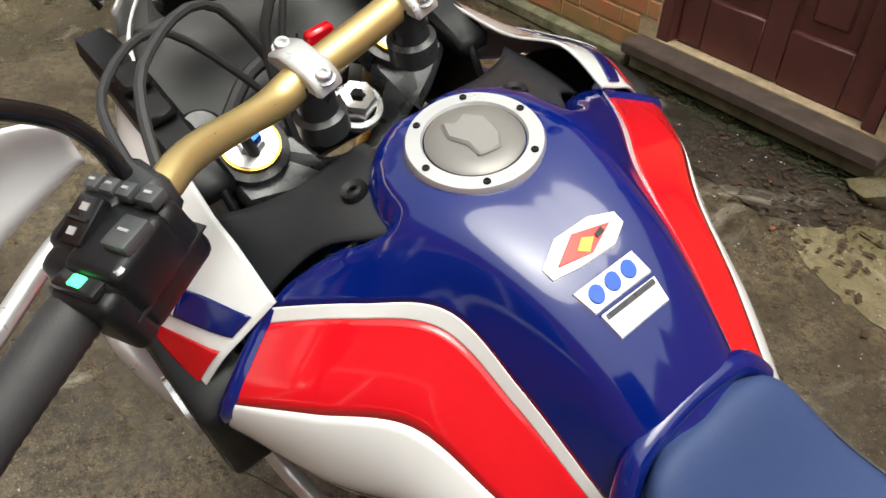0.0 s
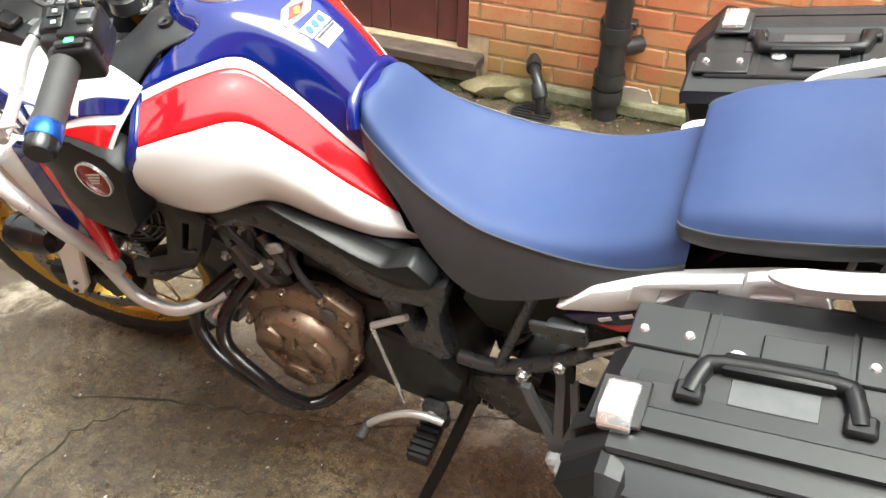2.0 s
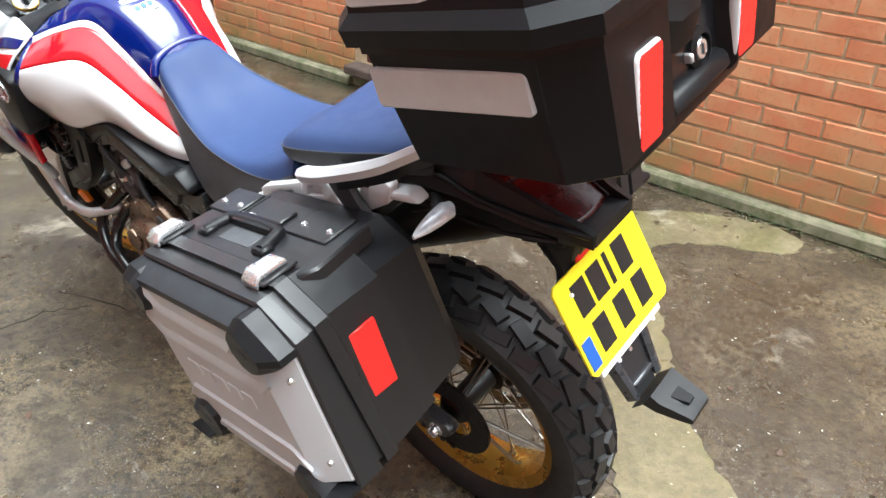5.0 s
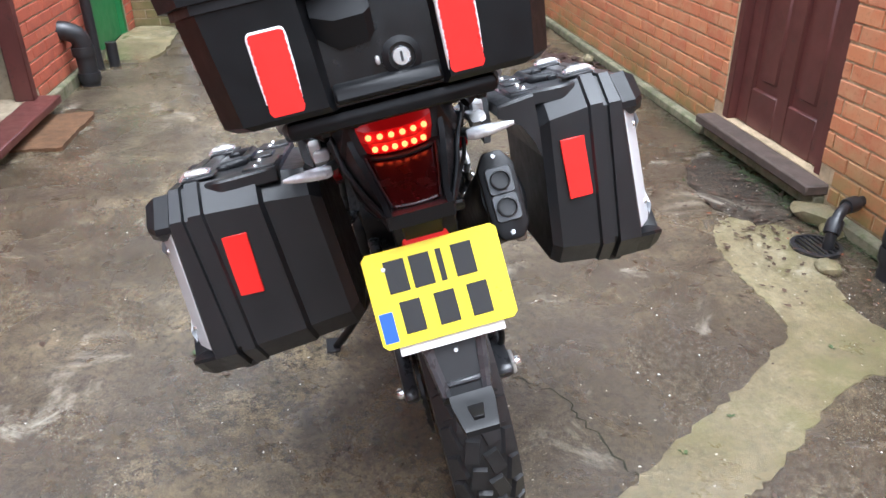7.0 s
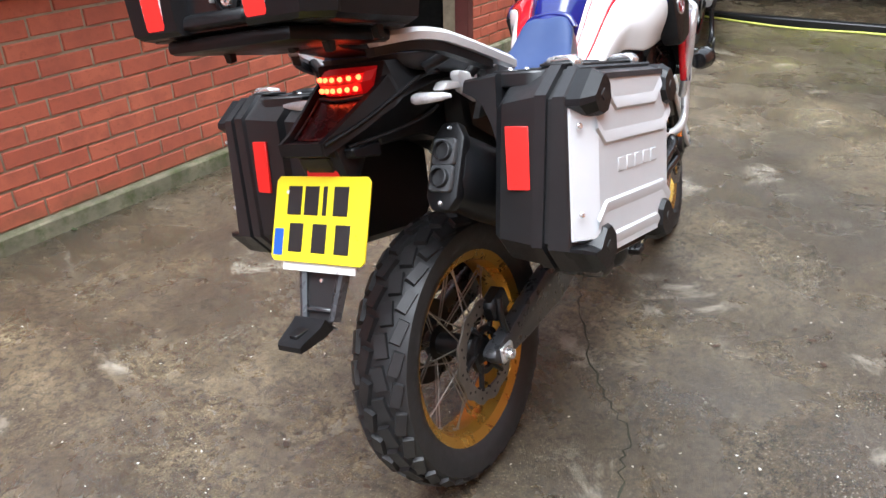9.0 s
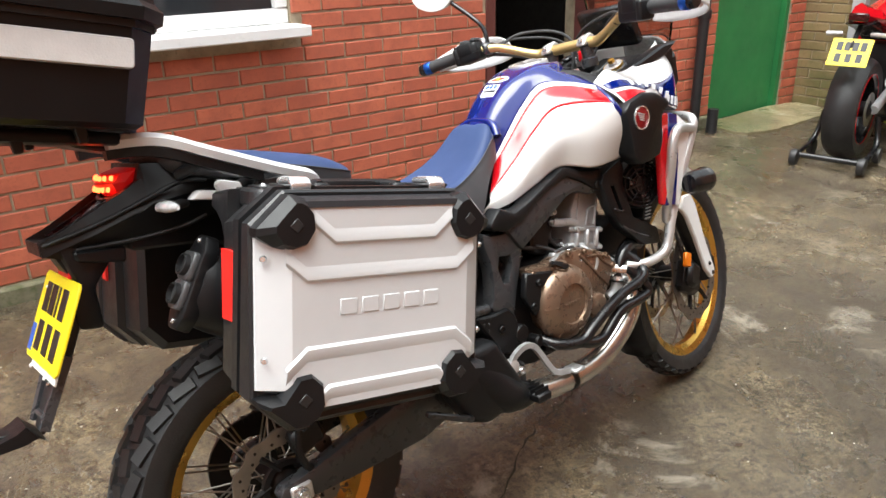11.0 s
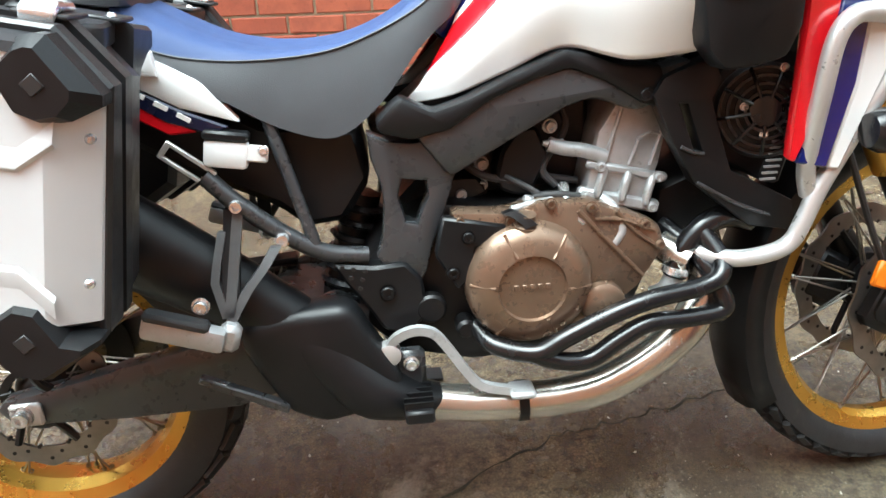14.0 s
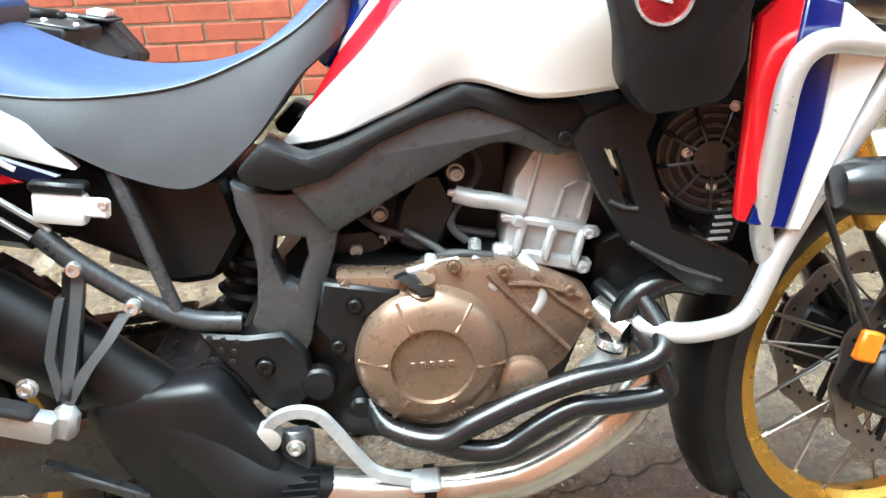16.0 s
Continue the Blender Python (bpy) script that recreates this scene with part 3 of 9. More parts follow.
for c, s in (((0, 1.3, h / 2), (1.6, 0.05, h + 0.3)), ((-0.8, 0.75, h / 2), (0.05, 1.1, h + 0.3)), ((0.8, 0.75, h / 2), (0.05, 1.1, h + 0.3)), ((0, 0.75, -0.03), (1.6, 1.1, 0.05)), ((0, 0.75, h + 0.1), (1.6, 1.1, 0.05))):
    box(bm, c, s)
child("interior", bm, M_VOID, root, "hallway behind the doorway, its shade painted near-black")


def window_left():
    a, b, lo, hi = WIN_L
    root = new("window_1")
    root.matrix_world = WALL_L @ Matrix.Translation(((a + b) / 2, 0, lo))
    tagged(root, "white plastic framed house window with projecting sill", "window", "", "structure")
    w, h = b - a, hi - lo
    child("window_sill", box(B(), (0, -0.045, -0.024), (w + 0.06, 0.19, 0.05), bev=0.006), M_PVC, root, "white sill")
    bm = B()
    for c, s in (((0, 0.05, 0.035), (w, 0.06, 0.07)), ((0, 0.05, h - 0.035), (w, 0.06, 0.07)), ((-w / 2 + 0.035, 0.05, h / 2), (0.07, 0.06, h - 0.142)), ((w / 2 - 0.035, 0.05, h / 2), (0.07, 0.06, h - 0.142)), ((0.1, 0.05, h / 2), (0.08, 0.056, h - 0.142))):
        box(bm, c, s, bev=0.008)
    child("window_frame", bm, M_PVC, root, "white frame")
    for x0, x1 in ((-w / 2 + 0.07, 0.06), (0.14, w / 2 - 0.07)):
        child("pane", box(B(), ((x0 + x1) / 2, 0.055, h / 2), (x1 - x0, 0.02, h - 0.142)), M_WINGLASS, root, "dark glass pane")
    return root


window_left()


# ---- pipes, drains and the door mat ----
def drain_pipe(at, m, pts, r, label, collars=(), group=""):
    root = thing("drain_pipe", at, label, "pipe", group, m)
    part("pipe", tube(B(), pts, r, 20, 6), M_PIPE, root)
    for c, ax in collars:
        part("collar", lathe(B(), [(r, -0.03), (r + 0.009, -0.03), (r + 0.011, -0.02), (r + 0.011, 0.02), (r + 0.009, 0.03), (r, 0.03)], c, ax, 20), M_PIPE, root)
    return root


I4 = Matrix.Identity(4)
dp = drain_pipe((0.7, -1.745, 0), I4, [(0.7, -1.745, -0.02), (0.7, -1.745, 0.5), (0.7, -1.745, 1.2), (0.7, -1.745, 2.9)], 0.052, "black plastic soil pipe standing against the orange brick wall",
                [((0.7, -1.745, 0.1), (0, 0, 1)), ((0.7, -1.745, 0.17), (0, 0, 1)), ((0.7, -1.745, 0.36), (0, 0, 1))])
part("bracket", box(B(), (0.7, -1.8, 0.38), (0.14, 0.06, 0.03), bev=0.004), M_PIPE, dp)
part("side_branch", tube(B(), [(0.7, -1.745, 0.3), (0.66, -1.77, 0.3), (0.61, -1.82, 0.3)], 0.035, 14, 3), M_PIPE, dp)
bm = blob(B(), [(0, 0), (0.16, 0.05), (0.2, 0.25), (0.1, 0.42), (-0.05, 0.5), (-0.12, 0.3), (-0.08, 0.1)], 0, 40, 0.01, 8, 0.012, 0.0)
ob = single("cement_patch", bm, M_CEMENT, "grey cement repair smeared over the bricks", "repair", "structure")
ob.matrix_world = Matrix.Translation((0.56, -1.822, 0.12)) @ Matrix.Rotation(radians(-1.3), 4, "Z") @ Matrix.Rotation(radians(-90), 4, "X")
drain_pipe((0.94, -1.65, 0), I4, [(1.04, -1.85, 0.165), (1.02, -1.77, 0.16), (0.985, -1.7, 0.145), (0.95, -1.655, 0.08), (0.945, -1.648, -0.02)], 0.022, "thin black waste pipe bending down into a gully",
           [((1.02, -1.77, 0.16), (-0.3, 1, -0.05)), ((0.96, -1.665, 0.1), (-0.4, 0.5, -0.8))])
g = thing("drain_gully", (0.975, -1.62, 0), "round black gully grate set in the concrete", "drain", "", I4)
part("rim", lathe(B(), [(0.1, 0.0), (0.1, 0.012), (0.085, 0.014), (0.082, 0.004)], (0.975, -1.62, 0.004), (0, 0, 1), 28), M_PIPE, g)
for i in range(-3, 4):
    hw = math.sqrt(0.083 ** 2 - (i * 0.024) ** 2)
    part("bar", box(B(), (0.975, -1.62 + i * 0.024, 0.012), (2 * hw, 0.009, 0.008)), M_PIPE, g)
sp = drain_pipe((4.0, 1.78, 0.06), I4, [(3.96, 1.95, 0.43), (3.97, 1.86, 0.425), (3.985, 1.79, 0.38), (3.99, 1.775, 0.27), (3.99, 1.775, 0.0)], 0.062, "black soil pipe elbow leaving the house wall",
                [((3.99, 1.775, 0.12), (0, 0, 1)), ((3.985, 1.78, 0.29), (0, 0, 1))])
drain_pipe((4.42, 1.81, 0.06), I4, [(4.42, 1.81, 0.0), (4.42, 1.81, 0.3), (4.42, 1.81, 1.0), (4.42, 1.81, 2.9)], 0.036, "slim black rainwater downpipe beside the green door", [((4.42, 1.81, 0.9), (0, 0, 1))])
drain_pipe((4.52, 1.72, 0.055), I4, [(4.52, 1.72, 0.0), (4.52, 1.72, 0.12), (4.52, 1.72, 0.23)], 0.04, "short capped black pipe stub standing in the concrete")


def door_mat():
    root = thing("door_mat", (2.6, 1.63, 0), "worn brown coir door mat lying on wet concrete", "mat", "", Matrix.Translation((2.98, 1.83, 0.06)) @ Matrix.Rotation(radians(-3), 4, "Z"))
    ORIGIN[root.name] = Vector((0, 0, 0))
    root.matrix_world = Matrix.Translation((2.98, 1.83, 0.06)) @ Matrix.Rotation(radians(-3), 4, "Z")
    bm = blob(B(), [(-0.31, -0.2), (0, -0.2), (0.31, -0.2), (0.31, 0), (0.31, 0.2), (0, 0.2), (-0.31, 0.2), (-0.31, 0)], 0.0, 90, 0.006, 6, 0.016, 0.0)
    part("mat", bm, M_COIR, root)
    return root


door_mat()


# ---- the motorcycle ----
# Its own frame: x forwards from the rear axle, y to its left, z up from the tyres' line; it leans on its side stand.
bike = thing("motorcycle", (0.6, 0, 0), "blue, red and white adventure motorcycle leaning on its side stand", "motorcycle")
STEM = Vector((1.145, 0, 1.063))
RAKE = radians(27.5)
STEER = Matrix.Translation(STEM) @ Matrix.Rotation(radians(9.5), 4, Vector((-math.sin(RAKE), 0, math.cos(RAKE)))) @ Matrix.Translation(-STEM)


def steered(bm):
    bmesh.ops.transform(bm, matrix=STEER, verts=bm.verts)
    return bm


def both(name, make, material, parent=bike, label="", **k):
    """A part on the bike's right (drawn with y below zero) and its mirror image on the left."""
    b2 = mirrored(make)
    a = part(name, make, material, parent, label, **k)
    b = part(name, b2, material, parent, label, **k)
    return a, b


def wheel(name, c, r_rim, half, r_tyre, tyre_half, blocks, m, disc_r, discs, spokes=36):
    """Spoked wheel about the y axis at c; m carries it to its place on the bike."""
    def put(bm):
        bmesh.ops.transform(bm, matrix=m, verts=bm.verts)
        return bm
    prof = [(r_rim - 0.022, -half * 0.35), (r_rim - 0.012, -half * 0.8), (r_rim + 0.012, -half), (r_rim + 0.014, -half + 0.006), (r_rim - 0.004, -half * 0.72), (r_rim - 0.016, -half * 0.25),
            (r_rim - 0.016, half * 0.25), (r_rim - 0.004, half * 0.72), (r_rim + 0.014, half - 0.006), (r_rim + 0.012, half), (r_rim - 0.012, half * 0.8), (r_rim - 0.022, half * 0.35)]
    rim = part(name, put(lathe(B(), prof + prof[:1], c, (0, 1, 0), 72)), M_GOLD, bike, "gold anodised spoked wheel")
    t = tyre_half
    tp = [(r_rim + 0.004, -half + 0.008), (r_rim + 0.02, -t * 0.86), (r_rim + (r_tyre - r_rim) * 0.45, -t), (r_rim + (r_tyre - r_rim) * 0.72, -t * 0.96), (r_tyre - 0.022, -t * 0.78), (r_tyre - 0.01, -t * 0.5), (r_tyre - 0.006, 0)]
    tp = tp + [(r, -h) for r, h in tp[:-1]][::-1]
    part("tyre", put(lathe(B(), tp, c, (0, 1, 0), 80)), M_RUBBER, rim, "black block-tread tyre")
    bm = B()
    rnd = random.Random(5)
    for k in range(blocks):
        a = 2 * math.pi * k / blocks
        for row, (h, w, tilt, rr, off) in enumerate([(-t * 0.72, t * 0.34, 0.62, r_tyre - 0.016, 0.5), (-t * 0.27, t * 0.42, 0.18, r_tyre - 0.0055, 0.0), (t * 0.27, t * 0.42, -0.18, r_tyre - 0.0055, 0.5), (t * 0.72, t * 0.34, -0.62, r_tyre - 0.016, 0.0)]):
            aa = a + off * 2 * math.pi / blocks
            lm = Matrix.Rotation(aa, 4, "Y") @ Matrix.Translation((0, h, rr)) @ Matrix.Rotation(tilt, 4, "X") @ Matrix.Rotation((0.25 if row % 2 else -0.25), 4, "Z")
            ln = 2 * math.pi * r_tyre / blocks * 0.8
            vs = []
            for z, f in ((-0.006, 1.0), (0.006, 0.9)):
                vs += [bm.verts.new(Vector(c) + lm @ Vector((sx * ln / 2 * f, sy * w / 2 * f, z))) for sx, sy in ((-1, -1), (1, -1), (1, 1), (-1, 1))]
            bm.faces.new(vs[4:])
            for i in range(4):
                j = (i + 1) % 4
                bm.faces.new((vs[i], vs[j], vs[4 + j], vs[4 + i]))
    part("tread", put(bm), M_RUBBER, rim, "worn rubber tread blocks", angle=30)
    hub = part("hub", put(lathe(B(), [(0.012, -0.085), (0.03, -0.08), (0.045, -0.06), (0.045, -0.05), (0.03, -0.045), (0.028, 0.045), (0.045, 0.05), (0.045, 0.06), (0.03, 0.08), (0.012, 0.085)], c, (0, 1, 0), 28, True)), M_DARK, rim)
    # spokes: one mesh, turned about the axle
    root_at = ORIGIN[bike.name]
    for sgn in (-1, 1):
        bm = tube(B(), [(0.012 * sgn, 0.052 * sgn, 0.043), (0.1 * 0.45, 0.012 * sgn, r_rim - 0.014)], 0.0021, 5, 0)
        lathe(bm, [(0.0045, -0.018), (0.0045, 0.004)], (0.045, 0.012 * sgn, r_rim - 0.014), (0.15, 0, 1), 6)
        me = finish("spoke", bm, M_SPOKE)
        for k in range(spokes // 2):
            ob = new("spoke", me)
            ob.parent = rim
            flip = Matrix.Diagonal((-1, 1, 1, 1)) if k % 2 else Matrix.Identity(4)
            ob.matrix_basis = Matrix.Translation(-root_at) @ m @ Matrix.Translation(c) @ Matrix.Rotation(2 * math.pi * k / (spokes // 2) + sgn * 0.09, 4, "Y") @ flip
    for y in discs:
        bm = B()
        n = 72
        prof = [(disc_r, -0.0025), (disc_r, 0.0025), (disc_r - 0.034, 0.0025), (disc_r - 0.034, -0.0025)]
        rings = []
        for k in range(n):
            a = 2 * math.pi * k / n
            wob = 0.004 * math.cos(a * 12)
            rings.append([Vector(c) + Vector(((r + (wob if i < 2 else -wob * 0.3)) * math.cos(a), y + h, (r + (wob if i < 2 else -wob * 0.3)) * math.sin(a))) for i, (r, h) in enumerate(prof)])
        loft(bm, rings + rings[:1], True, False)
        d = part("brake_disc", put(bm), M_DISC, rim, "worn steel brake disc with drilled holes")
        bm = B()
        for k in range(36):
            a = 2 * math.pi * k / 36
            lathe(bm, [(0.0035, -0.0032), (0.0035, 0.0032)], Vector(c) + Vector(((disc_r - 0.012 - 0.011 * (k % 3)) * math.cos(a), y, (disc_r - 0.012 - 0.011 * (k % 3)) * math.sin(a))), (0, 1, 0), 8, True)
        part("perforation", put(bm), M_DARK, rim)["kind"] = "stuff"
        bm = B()
        for k in range(6):
            a = 2 * math.pi * k / 6
            arm = B()
            tube(arm, [Vector(c) + Vector((0.04 * math.cos(a - 0.3), y * 0.95, 0.04 * math.sin(a - 0.3))), Vector(c) + Vector(((disc_r - 0.03) * math.cos(a), y, (disc_r - 0.03) * math.sin(a)))], 0.007, 6, 0)
            part("carrier_arm", put(arm), M_DARK, rim)
        lathe(bm, [(0.045, -0.006), (0.058, -0.006), (0.058, 0.006), (0.045, 0.006), (0.045, -0.006)], Vector(c) + Vector((0, y * 0.95, 0)), (0, 1, 0), 28)
        part("disc_carrier", put(bm), M_DARK, rim)
    return rim


wheel("rear_wheel", (0, 0, 0.333), 0.229, 0.055, 0.333, 0.075, 30, Matrix.Identity(4), 0.128, (-0.085,))
AXLE_F = (1.553, 0, 0.347)
wheel("front_wheel", AXLE_F, 0.268, 0.031, 0.347, 0.046, 44, STEER, 0.155, (-0.07, 0.07))

# -- forks, front mudguard, steering head
fd = Vector((-math.sin(RAKE), 0, math.cos(RAKE)))
for s in (-1, 1):
    foot = Vector(AXLE_F) + Vector((0.0, s * 0.1, 0.018))
    at = lambda d: foot + fd * d
    fork = part("fork_leg", steered(tube(B(), [at(0.28), at(0.78)], 0.0285, 20, 1)), M_GOLD, bike, "gold upper fork tube")
    part("stanchion", steered(tube(B(), [at(0.05), at(0.3)], 0.0225, 16, 1)), M_DARK, fork, "dark sliding fork tube")
    bm = B()
    lathe(bm, [(0.02, -0.02), (0.03, -0.01), (0.03, 0.09), (0.025, 0.11)], foot - fd * 0.02, fd, 18, True)
    box(bm, foot + Vector((0.03, 0, 0.0)), (0.085, 0.04, 0.07), bev=0.012)
    part("fork_foot", steered(bm), M_DARK, fork)
    bm = B()
    lathe(bm, [(0, 0.012), (0.026, 0.012), (0.0265, 0.008), (0.0275, -0.01)], at(0.785), fd, 40)
    part("fork_cap", steered(bm), M_SILVER, fork, "machined fork top with gold ring")
    bm = lathe(B(), [(0.0265, -0.004), (0.0265, 0.0115), (0.0285, 0.0115), (0.0285, -0.004)], at(0.785), fd, 40)
    part("fork_ring", steered(bm), M_GOLD, fork)
    part("fork_clamp", steered(lathe(B(), [(0.0285, -0.03), (0.0285, 0.005), (0.036, 0.003), (0.037, -0.03)], at(0.785), fd, 40)), M_FRAME, fork)
    part("preload_nut", steered(lathe(B(), [(0, 0.018), (0.012, 0.018), (0.014, 0.012)], at(0.787), fd, 6)), M_SILVER, fork)
    bm = lathe(B(), [(0, 0.028), (0.009, 0.028), (0.0105, 0.025), (0.0105, 0.006)], at(0.787), fd, 6)
    part("adjuster", steered(bm), M_BLUEANO if s > 0 else M_GOLD, fork, "blue preload adjuster" if s > 0 else "gold adjuster")
    # fork guard
    y0 = s * 0.132
    bm = prism(B(), [(1.40, 0.60), (1.425, 0.635), (1.475, 0.635), (1.50, 0.6), (1.535, 0.47), (1.575, 0.36), (1.57, 0.335), (1.545, 0.333), (1.515, 0.37), (1.47, 0.49), (1.43, 0.57)], "y", y0 - s * 0.012, y0 + s * 0.004, 0.004)
    g = part("fork_guard", steered(bm), M_WHITE, bike, "white plastic fork guard")
    bm = B()
    for x, z in ((1.556, 0.35), (1.54, 0.385)):
        bolt(bm, (x, y0 + s * 0.004, z), 0.006, 0.005, (0, s, 0))
    part("screws", steered(bm), M_DARK, g)
    bm = B()
    box(bm, (1.47, s * 0.088, 0.36), (0.1, 0.05, 0.11), Matrix.Rotation(0.5, 3, "Y"), 0.014)
    box(bm, (1.455, s * 0.112, 0.37), (0.07, 0.03, 0.08), Matrix.Rotation(0.5, 3, "Y"), 0.012)
    part("brake_caliper", steered(bm), M_DARK, bike)
    bm = box(B(), (1.405, s * 0.128, 0.435), (0.038, 0.014, 0.046), Matrix.Rotation(0.35, 3, "Y"), 0.004)
    part("side_reflector", steered(bm), M_ORANGE, bike, "amber side reflector")
    part("brake_hose", steered(tube(B(), [(1.2, s * 0.07, 0.95), (1.27, s * 0.13, 0.75), (1.36, s * 0.12, 0.56), (1.44, s * 0.1, 0.42)], 0.0055, 8)), M_GRIP, bike)
# mudguard: wraps the upper tyre
rings = []
for k in range(19):
    a = radians(-118 + k * 9.2)
    rr = 0.372 + (0.012 * (k - 16) if k > 16 else 0)
    ww = 0.062 if k < 15 else 0.062 - 0.011 * (k - 14)
    d = Vector((math.sin(a), 0, math.cos(a)))
    rings.append([Vector(AXLE_F) + d * (rr - dz) + Vector((0, y, 0)) for y, dz in ((-ww, 0.045), (-ww * 0.92, 0.012), (-ww * 0.5, 0), (0, -0.003), (ww * 0.5, 0), (ww * 0.92, 0.012), (ww, 0.045))])
part("front_mudguard", steered(loft(B(), rings[10:], False, False)), M_WHITE, bike, "white front mudguard with red and blue tip", solid=0.003, inner=AXLE_F)
part("rear_of_mudguard", steered(loft(B(), rings[:11], False, False)), M_PLASTIC, bike, "black rear half of the front mudguard", solid=0.003, inner=AXLE_F)
bm = loft(B(), [[p + (p - Vector(AXLE_F)).normalized() * 0.0025 for p in r[1:3]] for r in rings[13:18]], False, False)
part("mudguard_stripe", steered(bm), M_RED, bike, "red stripe", solid=0.001, inner=AXLE_F)
bm = loft(B(), [[p + (p - Vector(AXLE_F)).normalized() * 0.0025 for p in r[2:4]] for r in rings[14:18]], False, False)
part("mudguard_stripe", steered(bm), M_BLUE, bike, "blue stripe", solid=0.001, inner=AXLE_F)
# yokes and stem
bm = B()
for d, th in ((-0.014, 0.03), (-0.2, 0.04)):
    m = Matrix.Translation(STEM + fd * (d - 0.03)) @ Matrix.Rotation(-RAKE, 4, "Y")
    prism(bm, [(-0.035, -0.05), (0.03, -0.055), (0.06, -0.1), (0.055, -0.135), (0.0, -0.14), (-0.02, -0.1), (-0.045, -0.03), (-0.045, 0.03), (-0.02, 0.1), (0.0, 0.14), (0.055, 0.135), (0.06, 0.1), (0.03, 0.055), (-0.035, 0.05)], "z", -th / 2, th / 2, 0.006, 1, m)
yoke = part("triple_clamp", steered(bm), M_FRAME, bike, "satin black fork yokes")
bm = B()
lathe(bm, [(0.026, -0.012), (0.026, -0.004), (0.02, -0.004)], STEM, fd, 28)
lathe(bm, [(0.008, 0.002), (0.008, 0.014), (0.017, 0.014), (0.019, 0.01), (0.019, -0.006)], STEM, fd, 6)
part("stem_nut", steered(bm), M_CHROME, yoke, "bright steel stem nut")

# -- handlebar with controls
def raised(bm):
    bmesh.ops.translate(steered(bm), vec=(0.005, -0.005, 0.008), verts=bm.verts)
    return bm


barC = Vector((1.113, 0, 1.137))
half_bar = [(1.113, 0, 1.137), (1.113, 0.07, 1.137), (1.108, 0.11, 1.139), (1.075, 0.185, 1.172), (1.05, 0.225, 1.184), (1.02, 0.29, 1.181), (0.985, 0.415, 1.168)]
bm = tube(B(), [(x, -y, z) for x, y, z in half_bar[:0:-1]] + half_bar, 0.0125, 18, 5)
for p in bm.verts:
    yy = abs(p.co.y)
    if yy < 0.13:
        c = Vector((1.113, p.co.y, 1.137))
        p.co = c + (p.co - c) * (1.22 if yy < 0.09 else 1.22 - 0.22 * (yy - 0.09) / 0.04)
bar = part("handlebar", raised(bm), M_BAR, bike, "gold tapered handlebar")
for s in (-1, 1):
    bm = B()
    y = s * 0.06
    lathe(bm, [(0.02, -0.07), (0.024, -0.066), (0.024, -0.045), (0.0185, -0.042), (0.0185, -0.012), (0.022, -0.008), (0.022, 0.0)], (1.113, y, 1.14), (-0.1, 0, 1), 24, True)
    part("bar_riser", raised(bm), M_FRAME, bar)
    bm = B()
    m = Matrix.Translation((1.113, y, 1.145)) @ Matrix.Rotation(-0.3, 4, "Y")
    prism(bm, [(-0.034, -0.006), (-0.03, 0.004), (-0.016, 0.013), (0.016, 0.013), (0.03, 0.004), (0.034, -0.006), (0.018, -0.008), (-0.018, -0.008)], "y", -0.014, 0.014, 0.003, 1, m)
    cl = part("bar_clamp", raised(bm), M_SILVER, bar, "silver bar clamp")
    for dx in (-0.024, 0.024):
        part("clamp_bolt", raised(bolt(B(), m @ Vector((dx, 0, 0.006)), 0.0075, 0.006, m.to_3x3() @ Vector((0, 0, 1)))), M_CHROME, cl)
    e0, e1 = Vector((1.015, s * 0.308, 1.181)), Vector((0.985, s * 0.415, 1.168))
    d = (e1 - e0).normalized()
    gp = [(0.016, 0), (0.021, 0.0), (0.021, 0.006), (0.0175, 0.01)] + [(0.0172 + 0.0008 * (k % 2), 0.012 + k * 0.004) for k in range(22)] + [(0.0185, 0.101), (0.0185, 0.109), (0.014, 0.109)]
    grip = part("grip", raised(lathe(B(), gp, e0, d, 20)), M_GRIP, bar, "black rubber grip")
    part("bar_end", raised(lathe(B(), [(0.0185, 0.0), (0.0195, 0.002), (0.0195, 0.02), (0.0185, 0.022)], e1 - d * 0.004, d, 20, True)), M_BLUEANO, grip, "blue anodised bar end")
    part("end_weight", raised(lathe(B(), [(0.018, 0), (0.018, 0.012), (0.015, 0.018), (0, 0.018)], e1 + d * 0.018, d, 20)), M_GLOSSBLACK, grip)
    # switch pod
    c = Vector((1.018, s * 0.274, 1.182))
    rot = Matrix((d.cross(Vector((0, 0, 1))).normalized(), d, d.cross(Vector((0, 0, 1))).normalized().cross(d))).transposed()
    pod = part("switchgear", raised(box(B(), c, (0.066, 0.07, 0.056), rot, 0.01, 3)), M_PLASTIC, bar, "black switch pod with grey buttons")
    for off, size, bev in (((-0.012 * s, 0.004, 0.012), (0.046, 0.05, 0.04), 0.007), ((0.016 * s, -0.006, 0.008), (0.036, 0.05, 0.05), 0.008), ((-0.008 * s, 0.036, -0.002), (0.05, 0.02, 0.05), 0.007)):
        part("pod_housing", raised(box(B(), c + rot @ Vector(off), size, rot, bev, 3)), M_PLASTIC, pod)
    layout = [("rocker", 0.0, 0.012, 0.032, 0.022, M_GLOSSBLACK, "black rocker with pale symbols"), ("toggle", 0.0, -0.024, 0.024, 0.02, M_GREYCAST, "grey toggle")]
